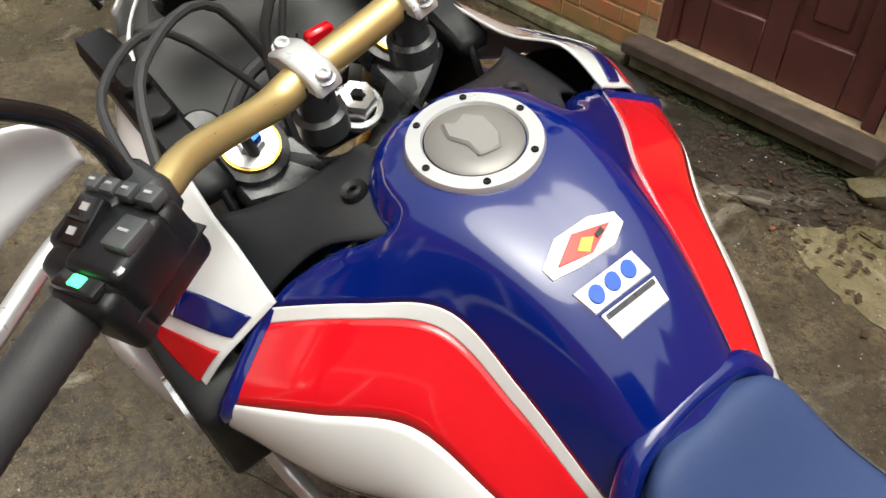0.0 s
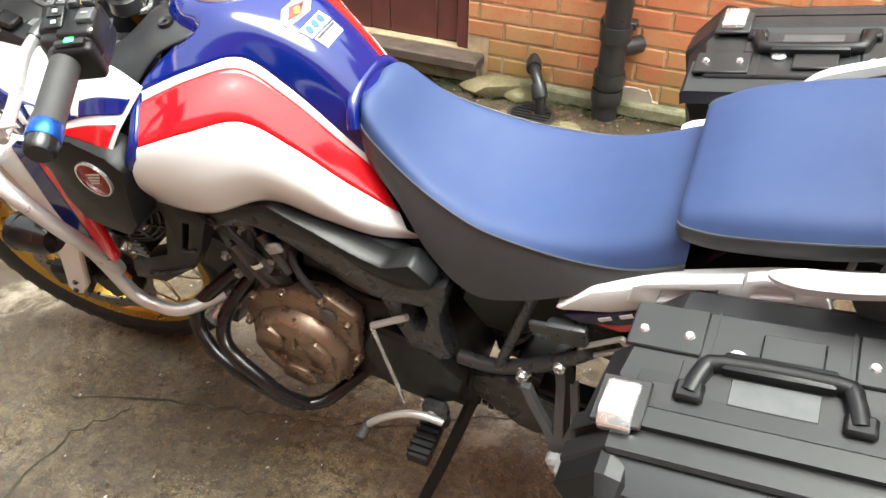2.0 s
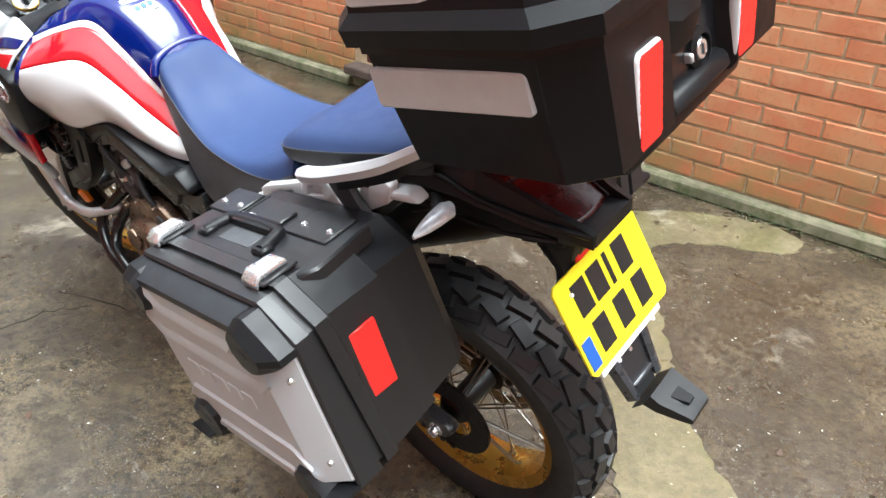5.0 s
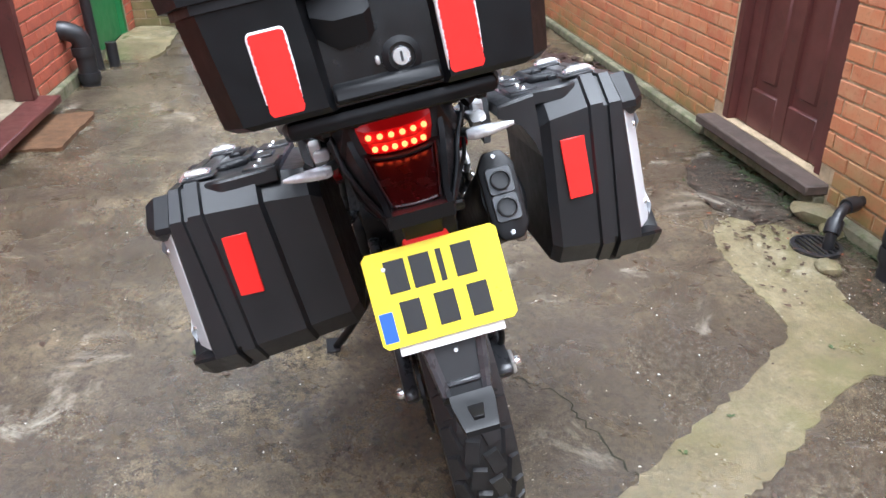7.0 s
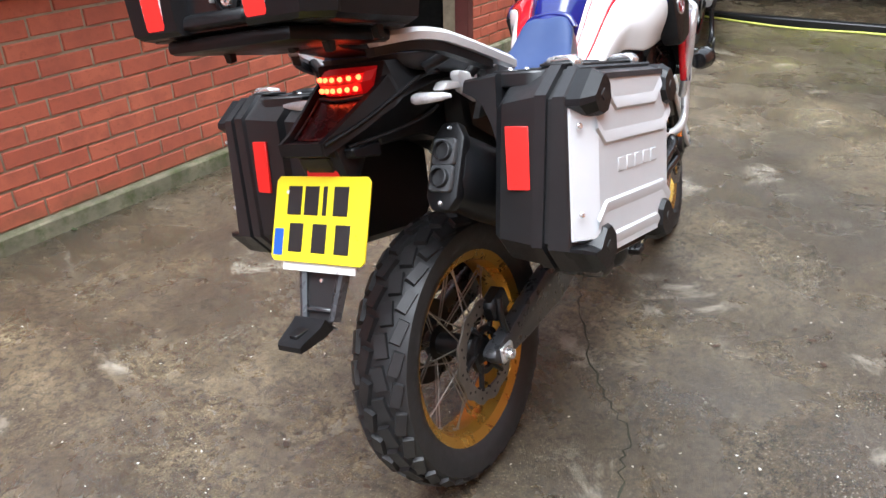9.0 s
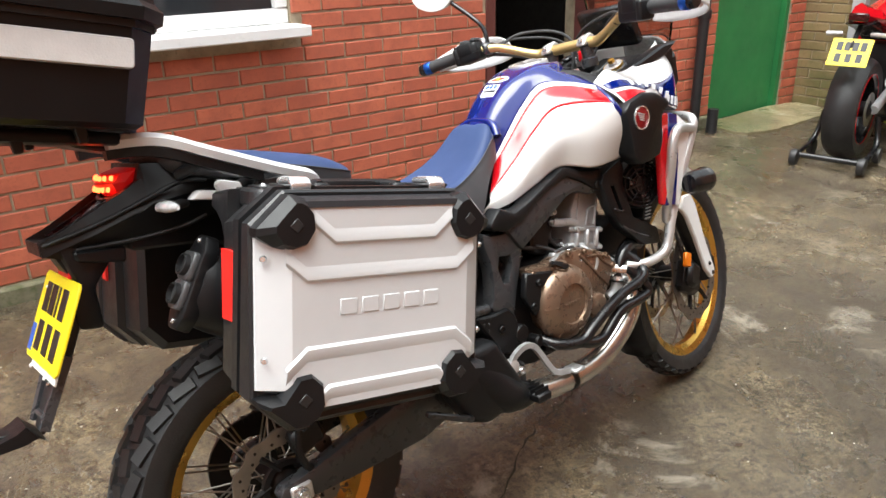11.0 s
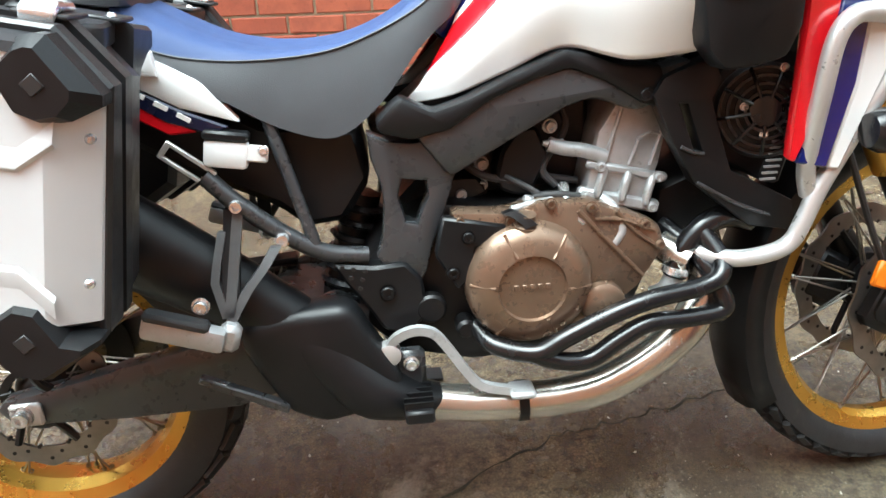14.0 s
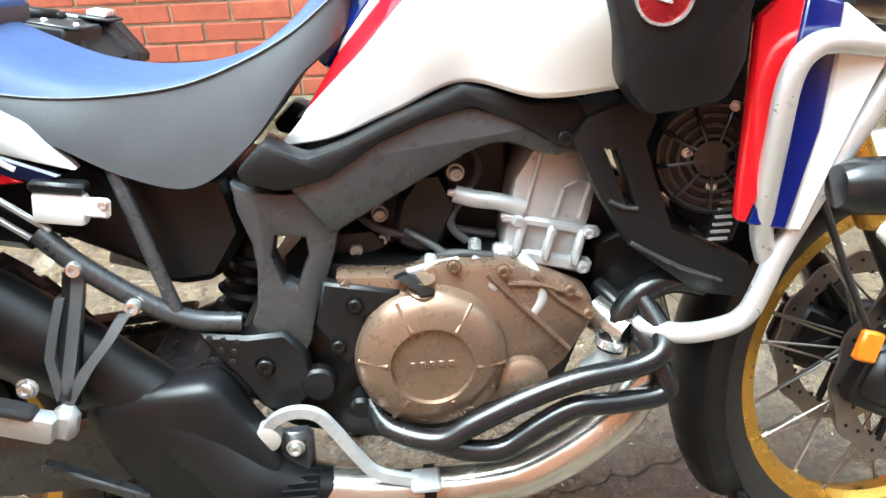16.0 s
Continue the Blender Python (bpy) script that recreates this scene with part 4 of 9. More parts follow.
    layout += [("button", -0.026, 0.024 - 0.014 * k, 0.012, 0.012, M_GREYCAST, "grey button") for k in range(3)] + [("button", -0.027, -0.022, 0.014, 0.015, M_GREYCAST, "grey button"), ("lamp_housing", 0.034, -0.008, 0.014, 0.036, M_GLOSSBLACK, "")]
    for nm, u, v, w, h, mt, lb in layout:
        q = c + rot @ Vector((v * s, u, 0.033 if nm != "lamp_housing" else 0.024))
        tip = rot @ Matrix.Rotation(-0.18 if nm == "rocker" else 0.12, 3, "X")
        bt = part(nm, raised(box(B(), q, (h, w, 0.009), tip, 0.0025, 2)), mt, pod, lb)
        if nm == "rocker":
            for du in (-0.008, 0.008):
                part("symbol_bar", raised(box(B(), q + tip @ Vector((0, du, 0.0047)), (0.006, 0.005, 0.001), tip)), M_SILVER, bt)
            part("rocker_ridge", raised(box(B(), q + tip @ Vector((0, 0, 0.005)), (0.018, 0.002, 0.003), tip)), M_INK, bt)
        elif nm in ("button", "toggle"):
            part("symbol_bar", raised(box(B(), q + tip @ Vector((0, 0, 0.0047)), (h * 0.4, 0.002, 0.001), tip)), M_SILVER, bt)
        elif s > 0:
            part("indicator_light", raised(box(B(), q + tip @ Vector((0, 0, 0.0042)), (0.011, 0.008, 0.003), tip, 0.001)), M_GREEN, bt, "lit green indicator light")
    for v, u in ((0.028, -0.03), (-0.03, 0.02)):
        part("pod_screw", raised(lathe(B(), [(0, 0.002), (0.003, 0.002), (0.0045, 0)], c + rot @ Vector((v * s, u, 0.029)), (0, 0, 1), 10)), M_SILVER, pod)
    part("pod_joint", raised(box(B(), c + rot @ Vector((0, 0, -0.004)), (0.0675, 0.0715, 0.002), rot, 0.0)), M_INK, pod)
    # perch, lever and handguard
    bm = B()
    box(bm, (1.055, s * 0.238, 1.185), (0.05, 0.03, 0.035), None, 0.007)
    tube(bm, [(1.06, s * 0.235, 1.185), (1.085, s * 0.25, 1.175), (1.09, s * 0.27, 1.172)], 0.012, 10)
    part("lever_perch", raised(bm), M_FRAME, bar)
    part("lever", raised(tube(B(), [(1.09, s * 0.255, 1.175), (1.085, s * 0.3, 1.172), (1.06, s * 0.37, 1.162), (1.04, s * 0.43, 1.158)], 0.0075, 10)), M_SILVER, bar, "silver lever")
    rings = []
    for k, (x, y, z, hh, dx) in enumerate([(1.15, 0.235, 1.165, 0.03, 0.0), (1.155, 0.27, 1.17, 0.05, 0.006), (1.145, 0.33, 1.172, 0.062, 0.01), (1.115, 0.385, 1.17, 0.06, 0.012), (1.07, 0.425, 1.165, 0.042, 0.012), (1.02, 0.438, 1.162, 0.02, 0.006), (0.995, 0.432, 1.165, 0.012, 0.0)]):
        rings.append([Vector((x + 0.028 + dx * (1 - abs(t)) - 0.02 * max(0, t), s * y, z + 0.74 * hh * t + 0.012)) for t in (-1, -0.7, -0.3, 0.1, 0.5, 1.0)])
    ring2 = [spline([r[i] for r in rings], 24) for i in range(6)]
    part("handguard", raised(loft(B(), [[ring2[i][k] for i in range(6)] for k in range(25)], False, False)), M_WHITE_MATT, bar, "white plastic handguard", solid=0.004)
    # mirror
    part("mirror_stem", raised(tube(B(), [(1.06, s * 0.24, 1.2), (1.062, s * 0.245, 1.24), (1.055, s * 0.27, 1.28), (1.05, s * 0.36, 1.36)], 0.0065, 10)), M_GLOSSBLACK, bar)
    mc = Vector((1.045, s * 0.41, 1.385))
    bm = B()
    rings = [[mc + Vector((dx, s * 0.085 * q * math.cos(a) ** 1, 0.052 * q * math.sin(a) + 0.012 * math.cos(a))) for a in (2 * math.pi * k / 28 for k in range(28))] for dx, q in ((0.028, 0.35), (0.024, 0.75), (0.012, 0.95), (0, 1.0), (-0.006, 0.97))]
    loft(bm, rings)
    mir = part("mirror_head", raised(bm), M_WHITE if s > 0 else M_GLOSSBLACK, bar, "rear-view mirror")
# cables in front of the bars
for pts, r in (([(1.06, 0.235, 1.185), (1.16, 0.2, 1.2), (1.25, 0.1, 1.16), (1.22, 0.03, 1.02)], 0.004), ([(1.06, 0.225, 1.17), (1.14, 0.17, 1.21), (1.22, 0.06, 1.17), (1.2, 0.02, 1.0)], 0.0045),
               ([(1.06, -0.235, 1.185), (1.15, -0.19, 1.21), (1.24, -0.06, 1.18), (1.23, 0.04, 1.03)], 0.004), ([(1.05, -0.22, 1.17), (1.13, -0.14, 1.2), (1.2, 0.02, 1.16), (1.19, 0.06, 1.0)], 0.005), ([(1.05, 0.25, 1.17), (1.12, 0.19, 1.15), (1.16, 0.12, 1.1), (1.2, 0.1, 0.95)], 0.0055)):
    part("control_cable", raised(tube(B(), pts, r, 8)), M_GRIP, bar, "black control cable")

# -- tank: bands of colour from the crown down to the white lower edge
crown = [(0.70, 0, 0.945), (0.76, 0, 1.022), (0.82, 0, 1.075), (0.884, 0, 1.104), (0.945, 0, 1.116), (1.03, 0, 1.112)]
shoulder = [(0.706, 0.046, 0.942), (0.765, 0.05, 1.018), (0.825, 0.056, 1.071), (0.888, 0.063, 1.101), (0.945, 0.072, 1.111), (1.03, 0.076, 1.105)]
band1 = [(0.718, 0.074, 0.9), (0.765, 0.082, 0.956), (0.822, 0.09, 1.018), (0.884, 0.1, 1.063), (0.94, 0.142, 1.06), (1.004, 0.188, 1.04)]
band2 = [tuple(p + 0.62 * (q - p) for p, q in zip(a, b)) for a, b in zip(band1, [(0.708, 0.08, 0.878), (0.762, 0.091, 0.932), (0.822, 0.101, 0.995), (0.884, 0.114, 1.042), (0.94, 0.156, 1.043), (1.003, 0.202, 1.021)])]
band3 = [(0.668, 0.098, 0.822), (0.74, 0.122, 0.888), (0.805, 0.142, 0.955), (0.865, 0.162, 1.0), (0.922, 0.21, 1.004), (0.983, 0.252, 0.994)]
belly = [(0.65, 0.11, 0.8), (0.725, 0.142, 0.84), (0.795, 0.166, 0.9), (0.862, 0.19, 0.93), (0.93, 0.228, 0.925), (1.015, 0.262, 0.93)]
lower = [(0.627, 0.097, 0.777), (0.70, 0.128, 0.79), (0.78, 0.148, 0.822), (0.859, 0.165, 0.853), (0.945, 0.205, 0.836), (1.043, 0.218, 0.845)]
NS = 150
curves = [spline(c, NS) for c in (crown, shoulder, band1, band2, band3, belly, lower)]
cols = [spline([c[k] for c in curves], 6 * 8) for k in range(NS + 1)]     # 8 steps between neighbours
for col in cols:
    for r in range(17, 24):     # the stripe lies flat
        col[r] = col[16].lerp(col[24], (r - 16) / 8)


def notch_edge(y):
    """Where the black cover's rear edge runs over the tank."""
    pts = ((0.0, 0.946), (0.078, 0.948), (0.1, 0.957), (0.128, 0.988), (0.155, 1.006), (0.19, 1.018))
    for (a, p), (b, q) in zip(pts, pts[1:]):
        if y <= b:
            return p + (q - p) * max(0.0, y - a) / (b - a)
    return pts[-1][1]


for col in cols:
    for r in range(16):
        p, lim = col[r], notch_edge(col[r].y) - 0.013
        d = math.hypot(p.x - 0.955, p.y) - 0.079     # a collar of tank is left round the filler
        if d > 0 and p.x > lim:
            u = min(1.0, min(d * 1.4, p.x - lim) / 0.045)
            p.z -= 0.042 * u * u * (3 - 2 * u)


def tank_band(r0, r1, right=True, left=True, off=0.0):
    bm = B()
    for s in ([1] if left else []) + ([-1] if right else []):
        loft(bm, [[Vector((p.x, s * (p.y + off), p.z)) for p in col[r0:r1 + 1]] for col in cols], False, False)
    bmesh.ops.remove_doubles(bm, verts=bm.verts, dist=0.0008)
    bmesh.ops.recalc_face_normals(bm, faces=bm.faces)
    up = sum((f.normal.z * f.calc_area() for f in bm.faces)) + sum(f.normal.y * (1 if f.calc_center_median().y > 0 else -1) * f.calc_area() for f in bm.faces)
    if up < 0:
        bmesh.ops.reverse_faces(bm, faces=bm.faces)
    return bm


tank = part("fuel_tank", tank_band(0, 16), M_BLUE, bike, "glossy dark blue fuel tank", solid=0.003, angle=60)
for s in (0, 1):
    part("pinstripe", tank_band(16, 24, s, 1 - s), M_WHITE, tank, "white stripe", solid=0.003, angle=60)
    part("red_band", tank_band(24, 32, s, 1 - s), M_RED, tank, "glossy red band", solid=0.003, angle=60)
    part("side_panel", tank_band(32, 48, s, 1 - s), M_WHITE, tank, "white tank side panel", solid=0.003, angle=60)
# blue edge strip along the front of each flank
for s in (-1, 1):
    P = [Vector((p.x + 0.002, s * (p.y + 0.002), p.z)) for p in cols[NS][16:40:3]]
    bm = loft(B(), [[p + Vector((-0.006, 0, 0.001)), p + Vector((0.0, s * 0.003, 0.003)), p + Vector((0.008, 0, 0.002)), p + Vector((0.006, -s * 0.012, -0.006)), p + Vector((-0.006, -s * 0.01, -0.006))] for p in P])
    part("front_edge", bm, M_BLUE, tank, "dark blue edge strip", angle=60)
# blue return at the back of the tank, under the seat nose
bm = prism(B(), [(0.66, 0.9), (0.695, 0.95), (0.72, 0.965), (0.75, 0.93), (0.70, 0.86)], "y", -0.07, 0.07, 0.012, 2)
part("tank_tail", bm, M_BLUE, tank)
part("tank_lip", tube(B(), [(0.735, -0.078, 0.955), (0.744, -0.055, 0.984), (0.748, 0, 0.993), (0.744, 0.055, 0.984), (0.735, 0.078, 0.955)], 0.011, 12, 5), M_BLUE, tank)
# filler cap
cc, ca = Vector((0.958, 0.003, 1.119)), Vector((-0.1, 0, 1))
bm = lathe(B(), [(0.0545, -0.012), (0.0545, 0.0), (0.053, 0.003), (0.0415, 0.0035), (0.04, 0.001)], cc, ca, 48)
cap = part("fuel_cap_ring", bm, M_SILVER, tank, "silver filler ring with six bolts")
part("fuel_cap", lathe(B(), [(0.0, 0.006), (0.025, 0.0055), (0.036, 0.004), (0.0388, 0.002), (0.0388, -0.004)], cc, ca, 48), mat("grey_cap", (0.22, 0.21, 0.2), 0.4, 0.4, 0.05), cap, "grey filler cap")
bm = B()
fr = Matrix.Translation(cc) @ Vector((0, 0, 1)).rotation_difference(ca).to_matrix().to_4x4()
prism(bm, [(-0.024, -0.006), (-0.012, -0.016), (0.01, -0.019), (0.024, -0.008), (0.02, 0.003), (0.027, 0.011), (0.01, 0.018), (-0.005, 0.011), (-0.02, 0.013)], "z", 0.0045, 0.0085, 0.002, 1, fr)
part("key_flap", bm, mat("grey_flap", (0.27, 0.26, 0.25), 0.45, 0.3, 0.05), cap)
for k in range(6):
    a = math.pi / 6 + k * math.pi / 3
    part("cap_bolt", bolt(B(), fr @ Vector((0.0475 * math.cos(a), 0.0475 * math.sin(a), 0.003)), 0.003, 0.002, ca), M_DARK, cap)


def crown_at(x, y):
    """Height of the tank's crown, for what is stuck on it."""
    best = []
    for col in cols:
        for a, b in zip(col[:14], col[1:15]):
            if a.y <= abs(y) <= b.y:
                f = (abs(y) - a.y) / max(b.y - a.y, 1e-6)
                best.append(a.lerp(b, f))
                break
    p = min(best, key=lambda q: abs(q.x - x))
    return p.z


def sticker(outline, material, name, label, lift=0.0022):
    bm = B()
    n = len(outline)
    grid = [[Vector((x, y, crown_at(x, y) + dz)) for x, y in outline] for dz in (-0.001, lift)]
    a = [bm.verts.new(p) for p in grid[0]]
    b = [bm.verts.new(p) for p in grid[1]]
    bm.faces.new(b)
    for i in range(n):
        bm.faces.new((a[i], a[(i + 1) % n], b[(i + 1) % n], b[i]))
    return part(name, bm, material, tank, label)


sticker([(0.848, -0.031), (0.839, -0.031), (0.831, -0.014), (0.833, 0.018), (0.837, 0.041), (0.846, 0.042), (0.857, 0.02), (0.856, -0.012)], M_STICKER, "sticker", "white diamond sticker with red and yellow print")
sticker([(0.844, -0.022), (0.835, 0.004), (0.841, 0.032), (0.852, 0.008)], M_REDTAPE, "sticker_print", "red and yellow print", 0.0032)
sticker([(0.846, 0.004), (0.841, 0.013), (0.836, 0.006), (0.842, -0.004)], M_STYELLOW, "sticker_print", "", 0.0042)
sticker([(0.845, -0.014), (0.843, -0.006), (0.84, -0.006), (0.841, -0.014)], M_INK, "sticker_print", "", 0.0042)
sticker([(0.823, 0.036), (0.822, -0.021), (0.806, -0.024), (0.807, 0.031)], M_STICKER, "sticker", "white label with three blue roundels")
for y in (0.022, 0.006, -0.01):
    sticker([(0.8145 + 0.0055 * math.cos(a), y + 0.0062 * math.sin(a)) for a in (k * math.pi / 6 for k in range(12))], M_EUBLUE, "roundel", "", 0.0032)
sticker([(0.804, 0.029), (0.803, -0.024), (0.788, -0.023), (0.788, 0.025)], M_STICKER, "sticker", "blank white label with a line of print")
sticker([(0.8025, 0.026), (0.802, -0.021), (0.799, -0.021), (0.7995, 0.026)], M_FRAME, "sticker_print", "", 0.0032)

# black cover between tank and fairing
for s in (1, -1):
    rows = [[(0.99, 0.05, 1.085), (1.02, 0.05, 1.09), (1.05, 0.045, 1.087), (1.08, 0.04, 1.07)], [(0.952, 0.078, 1.084), (1.0, 0.084, 1.087), (1.04, 0.085, 1.082), (1.08, 0.08, 1.065)], [(0.962, 0.1, 1.08), (1.005, 0.108, 1.08), (1.045, 0.11, 1.074), (1.085, 0.11, 1.06)],
            [(0.998, 0.128, 1.068), (1.025, 0.135, 1.066), (1.06, 0.14, 1.06), (1.1, 0.145, 1.054)], [(1.016, 0.155, 1.048), (1.04, 0.16, 1.048), (1.075, 0.165, 1.048), (1.12, 0.168, 1.047)], [(1.028, 0.182, 1.024), (1.05, 0.184, 1.028), (1.09, 0.184, 1.033), (1.13, 0.18, 1.037)]]
    g = [spline([(x, s * y, z + 0.003) for x, y, z in r], 9) for r in rows]
    g = [spline([r[k] for r in g], 15) for k in range(10)]
    bm = loft(B(), g, False, False)
    cov = part("tank_cover", bm, M_BAND, bike, "black plastic tank cover", solid=0.004, angle=60)
    part("fastener", lathe(B(), [(0.003, 0.002), (0.006, 0.001), (0.011, 0.003), (0.012, -0.002)], (1.012, s * 0.087, 1.0905), (0.05, s * 0.15, 1), 16), M_DARK, cov)

# -- seats
def seat(name, stations, label_top, label_low):
    """stations: x, crown z, boundary half-width and z, lower half-width and z."""
    top, low = [], []
    for x, cz, bw, bz, lw, lz in stations:
        top.append([(x, -bw, bz), (x, -bw * 0.86, bz + (cz - bz) * 0.62 + 0.006), (x, -bw * 0.5, cz + 0.003), (x, 0, cz), (x, bw * 0.5, cz + 0.003), (x, bw * 0.86, bz + (cz - bz) * 0.62 + 0.006), (x, bw, bz)])
        low.append([(x, -bw, bz), (x, -(bw + lw) / 2 - 0.004, (bz + lz) / 2), (x, -lw, lz), (x, -lw * 0.8, lz - 0.004), (x, lw * 0.8, lz - 0.004), (x, lw, lz), (x, (bw + lw) / 2 + 0.004, (bz + lz) / 2), (x, bw, bz)])
    def fine(rows, n):
        c = [spline([r[i] for r in rows], n) for i in range(len(rows[0]))]
        return [[q[k] for q in c] for k in range(n + 1)]
    T = [spline(r, 24) for r in fine(top, 40)]
    L = fine(low, 40)
    bm = loft(B(), T, False, False)
    for ring in (T[0], T[-1]):
        bm.faces.new([bm.verts.new(p) for p in ring])
    bmesh.ops.remove_doubles(bm, verts=bm.verts, dist=0.0005)
    st = part(name, bm, M_SEAT, bike, label_top, angle=55)
    bm = loft(B(), L, False, False)
    for ring in (L[0], L[-1]):
        bm.faces.new([bm.verts.new(p) for p in ring])
    bmesh.ops.remove_doubles(bm, verts=bm.verts, dist=0.0005)
    part("seat_side", bm, M_SEAT_DARK, st, label_low, angle=55)
    for s in (-1, 1):
        part("piping", tube(B(), [Vector((x, s * (bw + 0.0015), bz)) for x, cz, bw, bz, lw, lz in stations], 0.0016, 6, 6), M_SEAT_DARK, st)
    return st


seat("rider_seat", [(0.735, 0.985, 0.055, 0.962, 0.06, 0.93), (0.715, 0.982, 0.08, 0.955, 0.086, 0.905), (0.66, 0.926, 0.096, 0.915, 0.112, 0.86), (0.6, 0.886, 0.112, 0.886, 0.14, 0.79), (0.53, 0.864, 0.126, 0.864, 0.155, 0.745),
                    (0.45, 0.862, 0.134, 0.857, 0.158, 0.765), (0.37, 0.88, 0.14, 0.86, 0.158, 0.81), (0.3, 0.914, 0.142, 0.874, 0.15, 0.83), (0.24, 0.948, 0.14, 0.904, 0.14, 0.85)], "blue vinyl rider seat", "charcoal vinyl side")
seat("pillion_seat", [(0.262, 0.962, 0.12, 0.958, 0.118, 0.94), (0.25, 0.974, 0.135, 0.964, 0.132, 0.938), (0.2, 1.003, 0.15, 0.979, 0.142, 0.945), (0.1, 1.03, 0.157, 1.007, 0.148, 0.97), (0.0, 1.052, 0.154, 1.034, 0.144, 1.0), (-0.06, 1.063, 0.145, 1.049, 0.136, 1.018), (-0.095, 1.067, 0.124, 1.056, 0.114, 1.03), (-0.112, 1.066, 0.085, 1.06, 0.08, 1.043)], "blue vinyl pillion seat", "charcoal vinyl edge")


# -- frame, engine and running gear
def holed(bm, outer, hole, a, b, bev=0.003):
    """A plate in x and z with an opening, from y = a to b."""
    edges = []
    for ring in (outer, hole):
        vs = [bm.verts.new((x, a, z)) for x, z in ring]
        edges += [bm.edges.new((vs[i], vs[(i + 1) % len(vs)])) for i in range(len(vs))]
    r = bmesh.ops.triangle_fill(bm, edges=edges, use_beauty=True)
    fs = [f for f in r["geom"] if isinstance(f, bmesh.types.BMFace)]
    ex = bmesh.ops.extrude_face_region(bm, geom=fs)
    bmesh.ops.translate(bm, vec=(0, b - a, 0), verts=[v for v in ex["geom"] if isinstance(v, bmesh.types.BMVert)])
    bmesh.ops.recalc_face_normals(bm, faces=bm.faces)
    bmesh.ops.dissolve_limit(bm, angle_limit=0.02, verts=bm.verts, edges=bm.edges)
    if bev:
        rim = [e for e in bm.edges if len(e.link_faces) == 2 and e.calc_face_angle(0) > 1.2 and abs(e.verts[0].co.y - e.verts[1].co.y) < 1e-5]
        bmesh.ops.bevel(bm, geom=rim, offset=bev, segments=2, profile=0.5, affect="EDGES", clamp_overlap=True)
    return bm


PIVOT = [(0.572, 0.748), (0.6, 0.735), (0.635, 0.73), (0.668, 0.734), (0.7, 0.743), (0.735, 0.735), (0.764, 0.72), (0.72, 0.7), (0.7, 0.682), (0.69, 0.65), (0.677, 0.612), (0.664, 0.58), (0.655, 0.552), (0.65, 0.53), (0.64, 0.512), (0.58, 0.545), (0.574, 0.558), (0.584, 0.582), (0.59, 0.63), (0.588, 0.668), (0.575, 0.71)]
HOLE = [(0.619, 0.676), (0.655, 0.671), (0.657, 0.648), (0.648, 0.63), (0.638, 0.606), (0.622, 0.61), (0.612, 0.65)]
TRIM = [(0.585, 0.765), (0.622, 0.8), (0.668, 0.777), (0.714, 0.79), (0.78, 0.82), (0.858, 0.853), (0.892, 0.846), (0.94, 0.828), (1.0, 0.825), (1.013, 0.778), (0.998, 0.76), (0.971, 0.771), (0.92, 0.803), (0.867, 0.825), (0.81, 0.81), (0.753, 0.787), (0.694, 0.749), (0.636, 0.737), (0.59, 0.75)]
RAIL = [(0.63, 0.755), (0.7, 0.78), (0.77, 0.805), (0.835, 0.828), (0.91, 0.828), (0.96, 0.81), (1.05, 0.83), (1.06, 0.79), (0.97, 0.755), (0.906, 0.779), (0.872, 0.772), (0.82, 0.745), (0.765, 0.716), (0.69, 0.675)]
both("frame_plate", holed(B(), PIVOT, HOLE, -0.158, -0.112, 0.007), M_FRAME, bike, "satin black frame pivot plate", angle=25)
both("side_trim", prism(B(), TRIM, "y", -0.178, -0.13, 0.008, 2), M_PLASTIC, bike, "matt black trim under the tank panel")
both("frame_rail", prism(B(), RAIL, "y", -0.17, -0.1, 0.012, 2), M_FRAME, bike, "satin black main frame rail")
for s in (-1, 1):
    bm = bolt(B(), (0.979, s * 0.176, 0.782), 0.01, 0.006, (0, s, 0))
    part("frame_bolt", bm, M_DARK, bike)
bm = prism(B(), [(0.58, 0.73), (0.7, 0.745), (0.84, 0.8), (1.0, 0.79), (1.14, 0.86), (1.17, 1.0), (1.0, 1.035), (0.86, 1.0), (0.74, 0.86), (0.64, 0.77)], "y", -0.1, 0.1, 0.012)
part("airbox", bm, M_DARK, bike)
bm = prism(B(), [(0.25, 0.86), (0.42, 0.765), (0.56, 0.75), (0.575, 0.67), (0.548, 0.63), (0.53, 0.605), (0.47, 0.6), (0.43, 0.635), (0.38, 0.66), (0.3, 0.7), (0.05, 0.86), (0.05, 0.97), (0.2, 0.93)], "y", -0.115, 0.115, 0.012)
part("undertray", bm, M_PLASTIC, bike, "black plastic undertray")
# added dark filler: keeps bright ground from showing between airbox and engine
bm = prism(B(), [(0.6, 0.6), (0.7, 0.7), (0.8, 0.78), (0.93, 0.8), (0.93, 0.62), (0.75, 0.58)], "y", -0.055, 0.075, 0.01)
part("gap_blocker", bm, M_DARK, bike, "dark block added to fill the gap between airbox and engine")
for p in ([(0.72, -0.07, 0.74), (0.78, -0.1, 0.72), (0.83, -0.1, 0.66), (0.9, -0.1, 0.64)], [(0.7, -0.08, 0.7), (0.74, -0.11, 0.665), (0.8, -0.12, 0.65)], [(0.86, -0.08, 0.78), (0.88, -0.1, 0.73), (0.84, -0.115, 0.67), (0.86, -0.12, 0.64)]):
    part("wiring_loom", tube(B(), p, 0.006, 8), M_GRIP, bike, "black wiring loom")
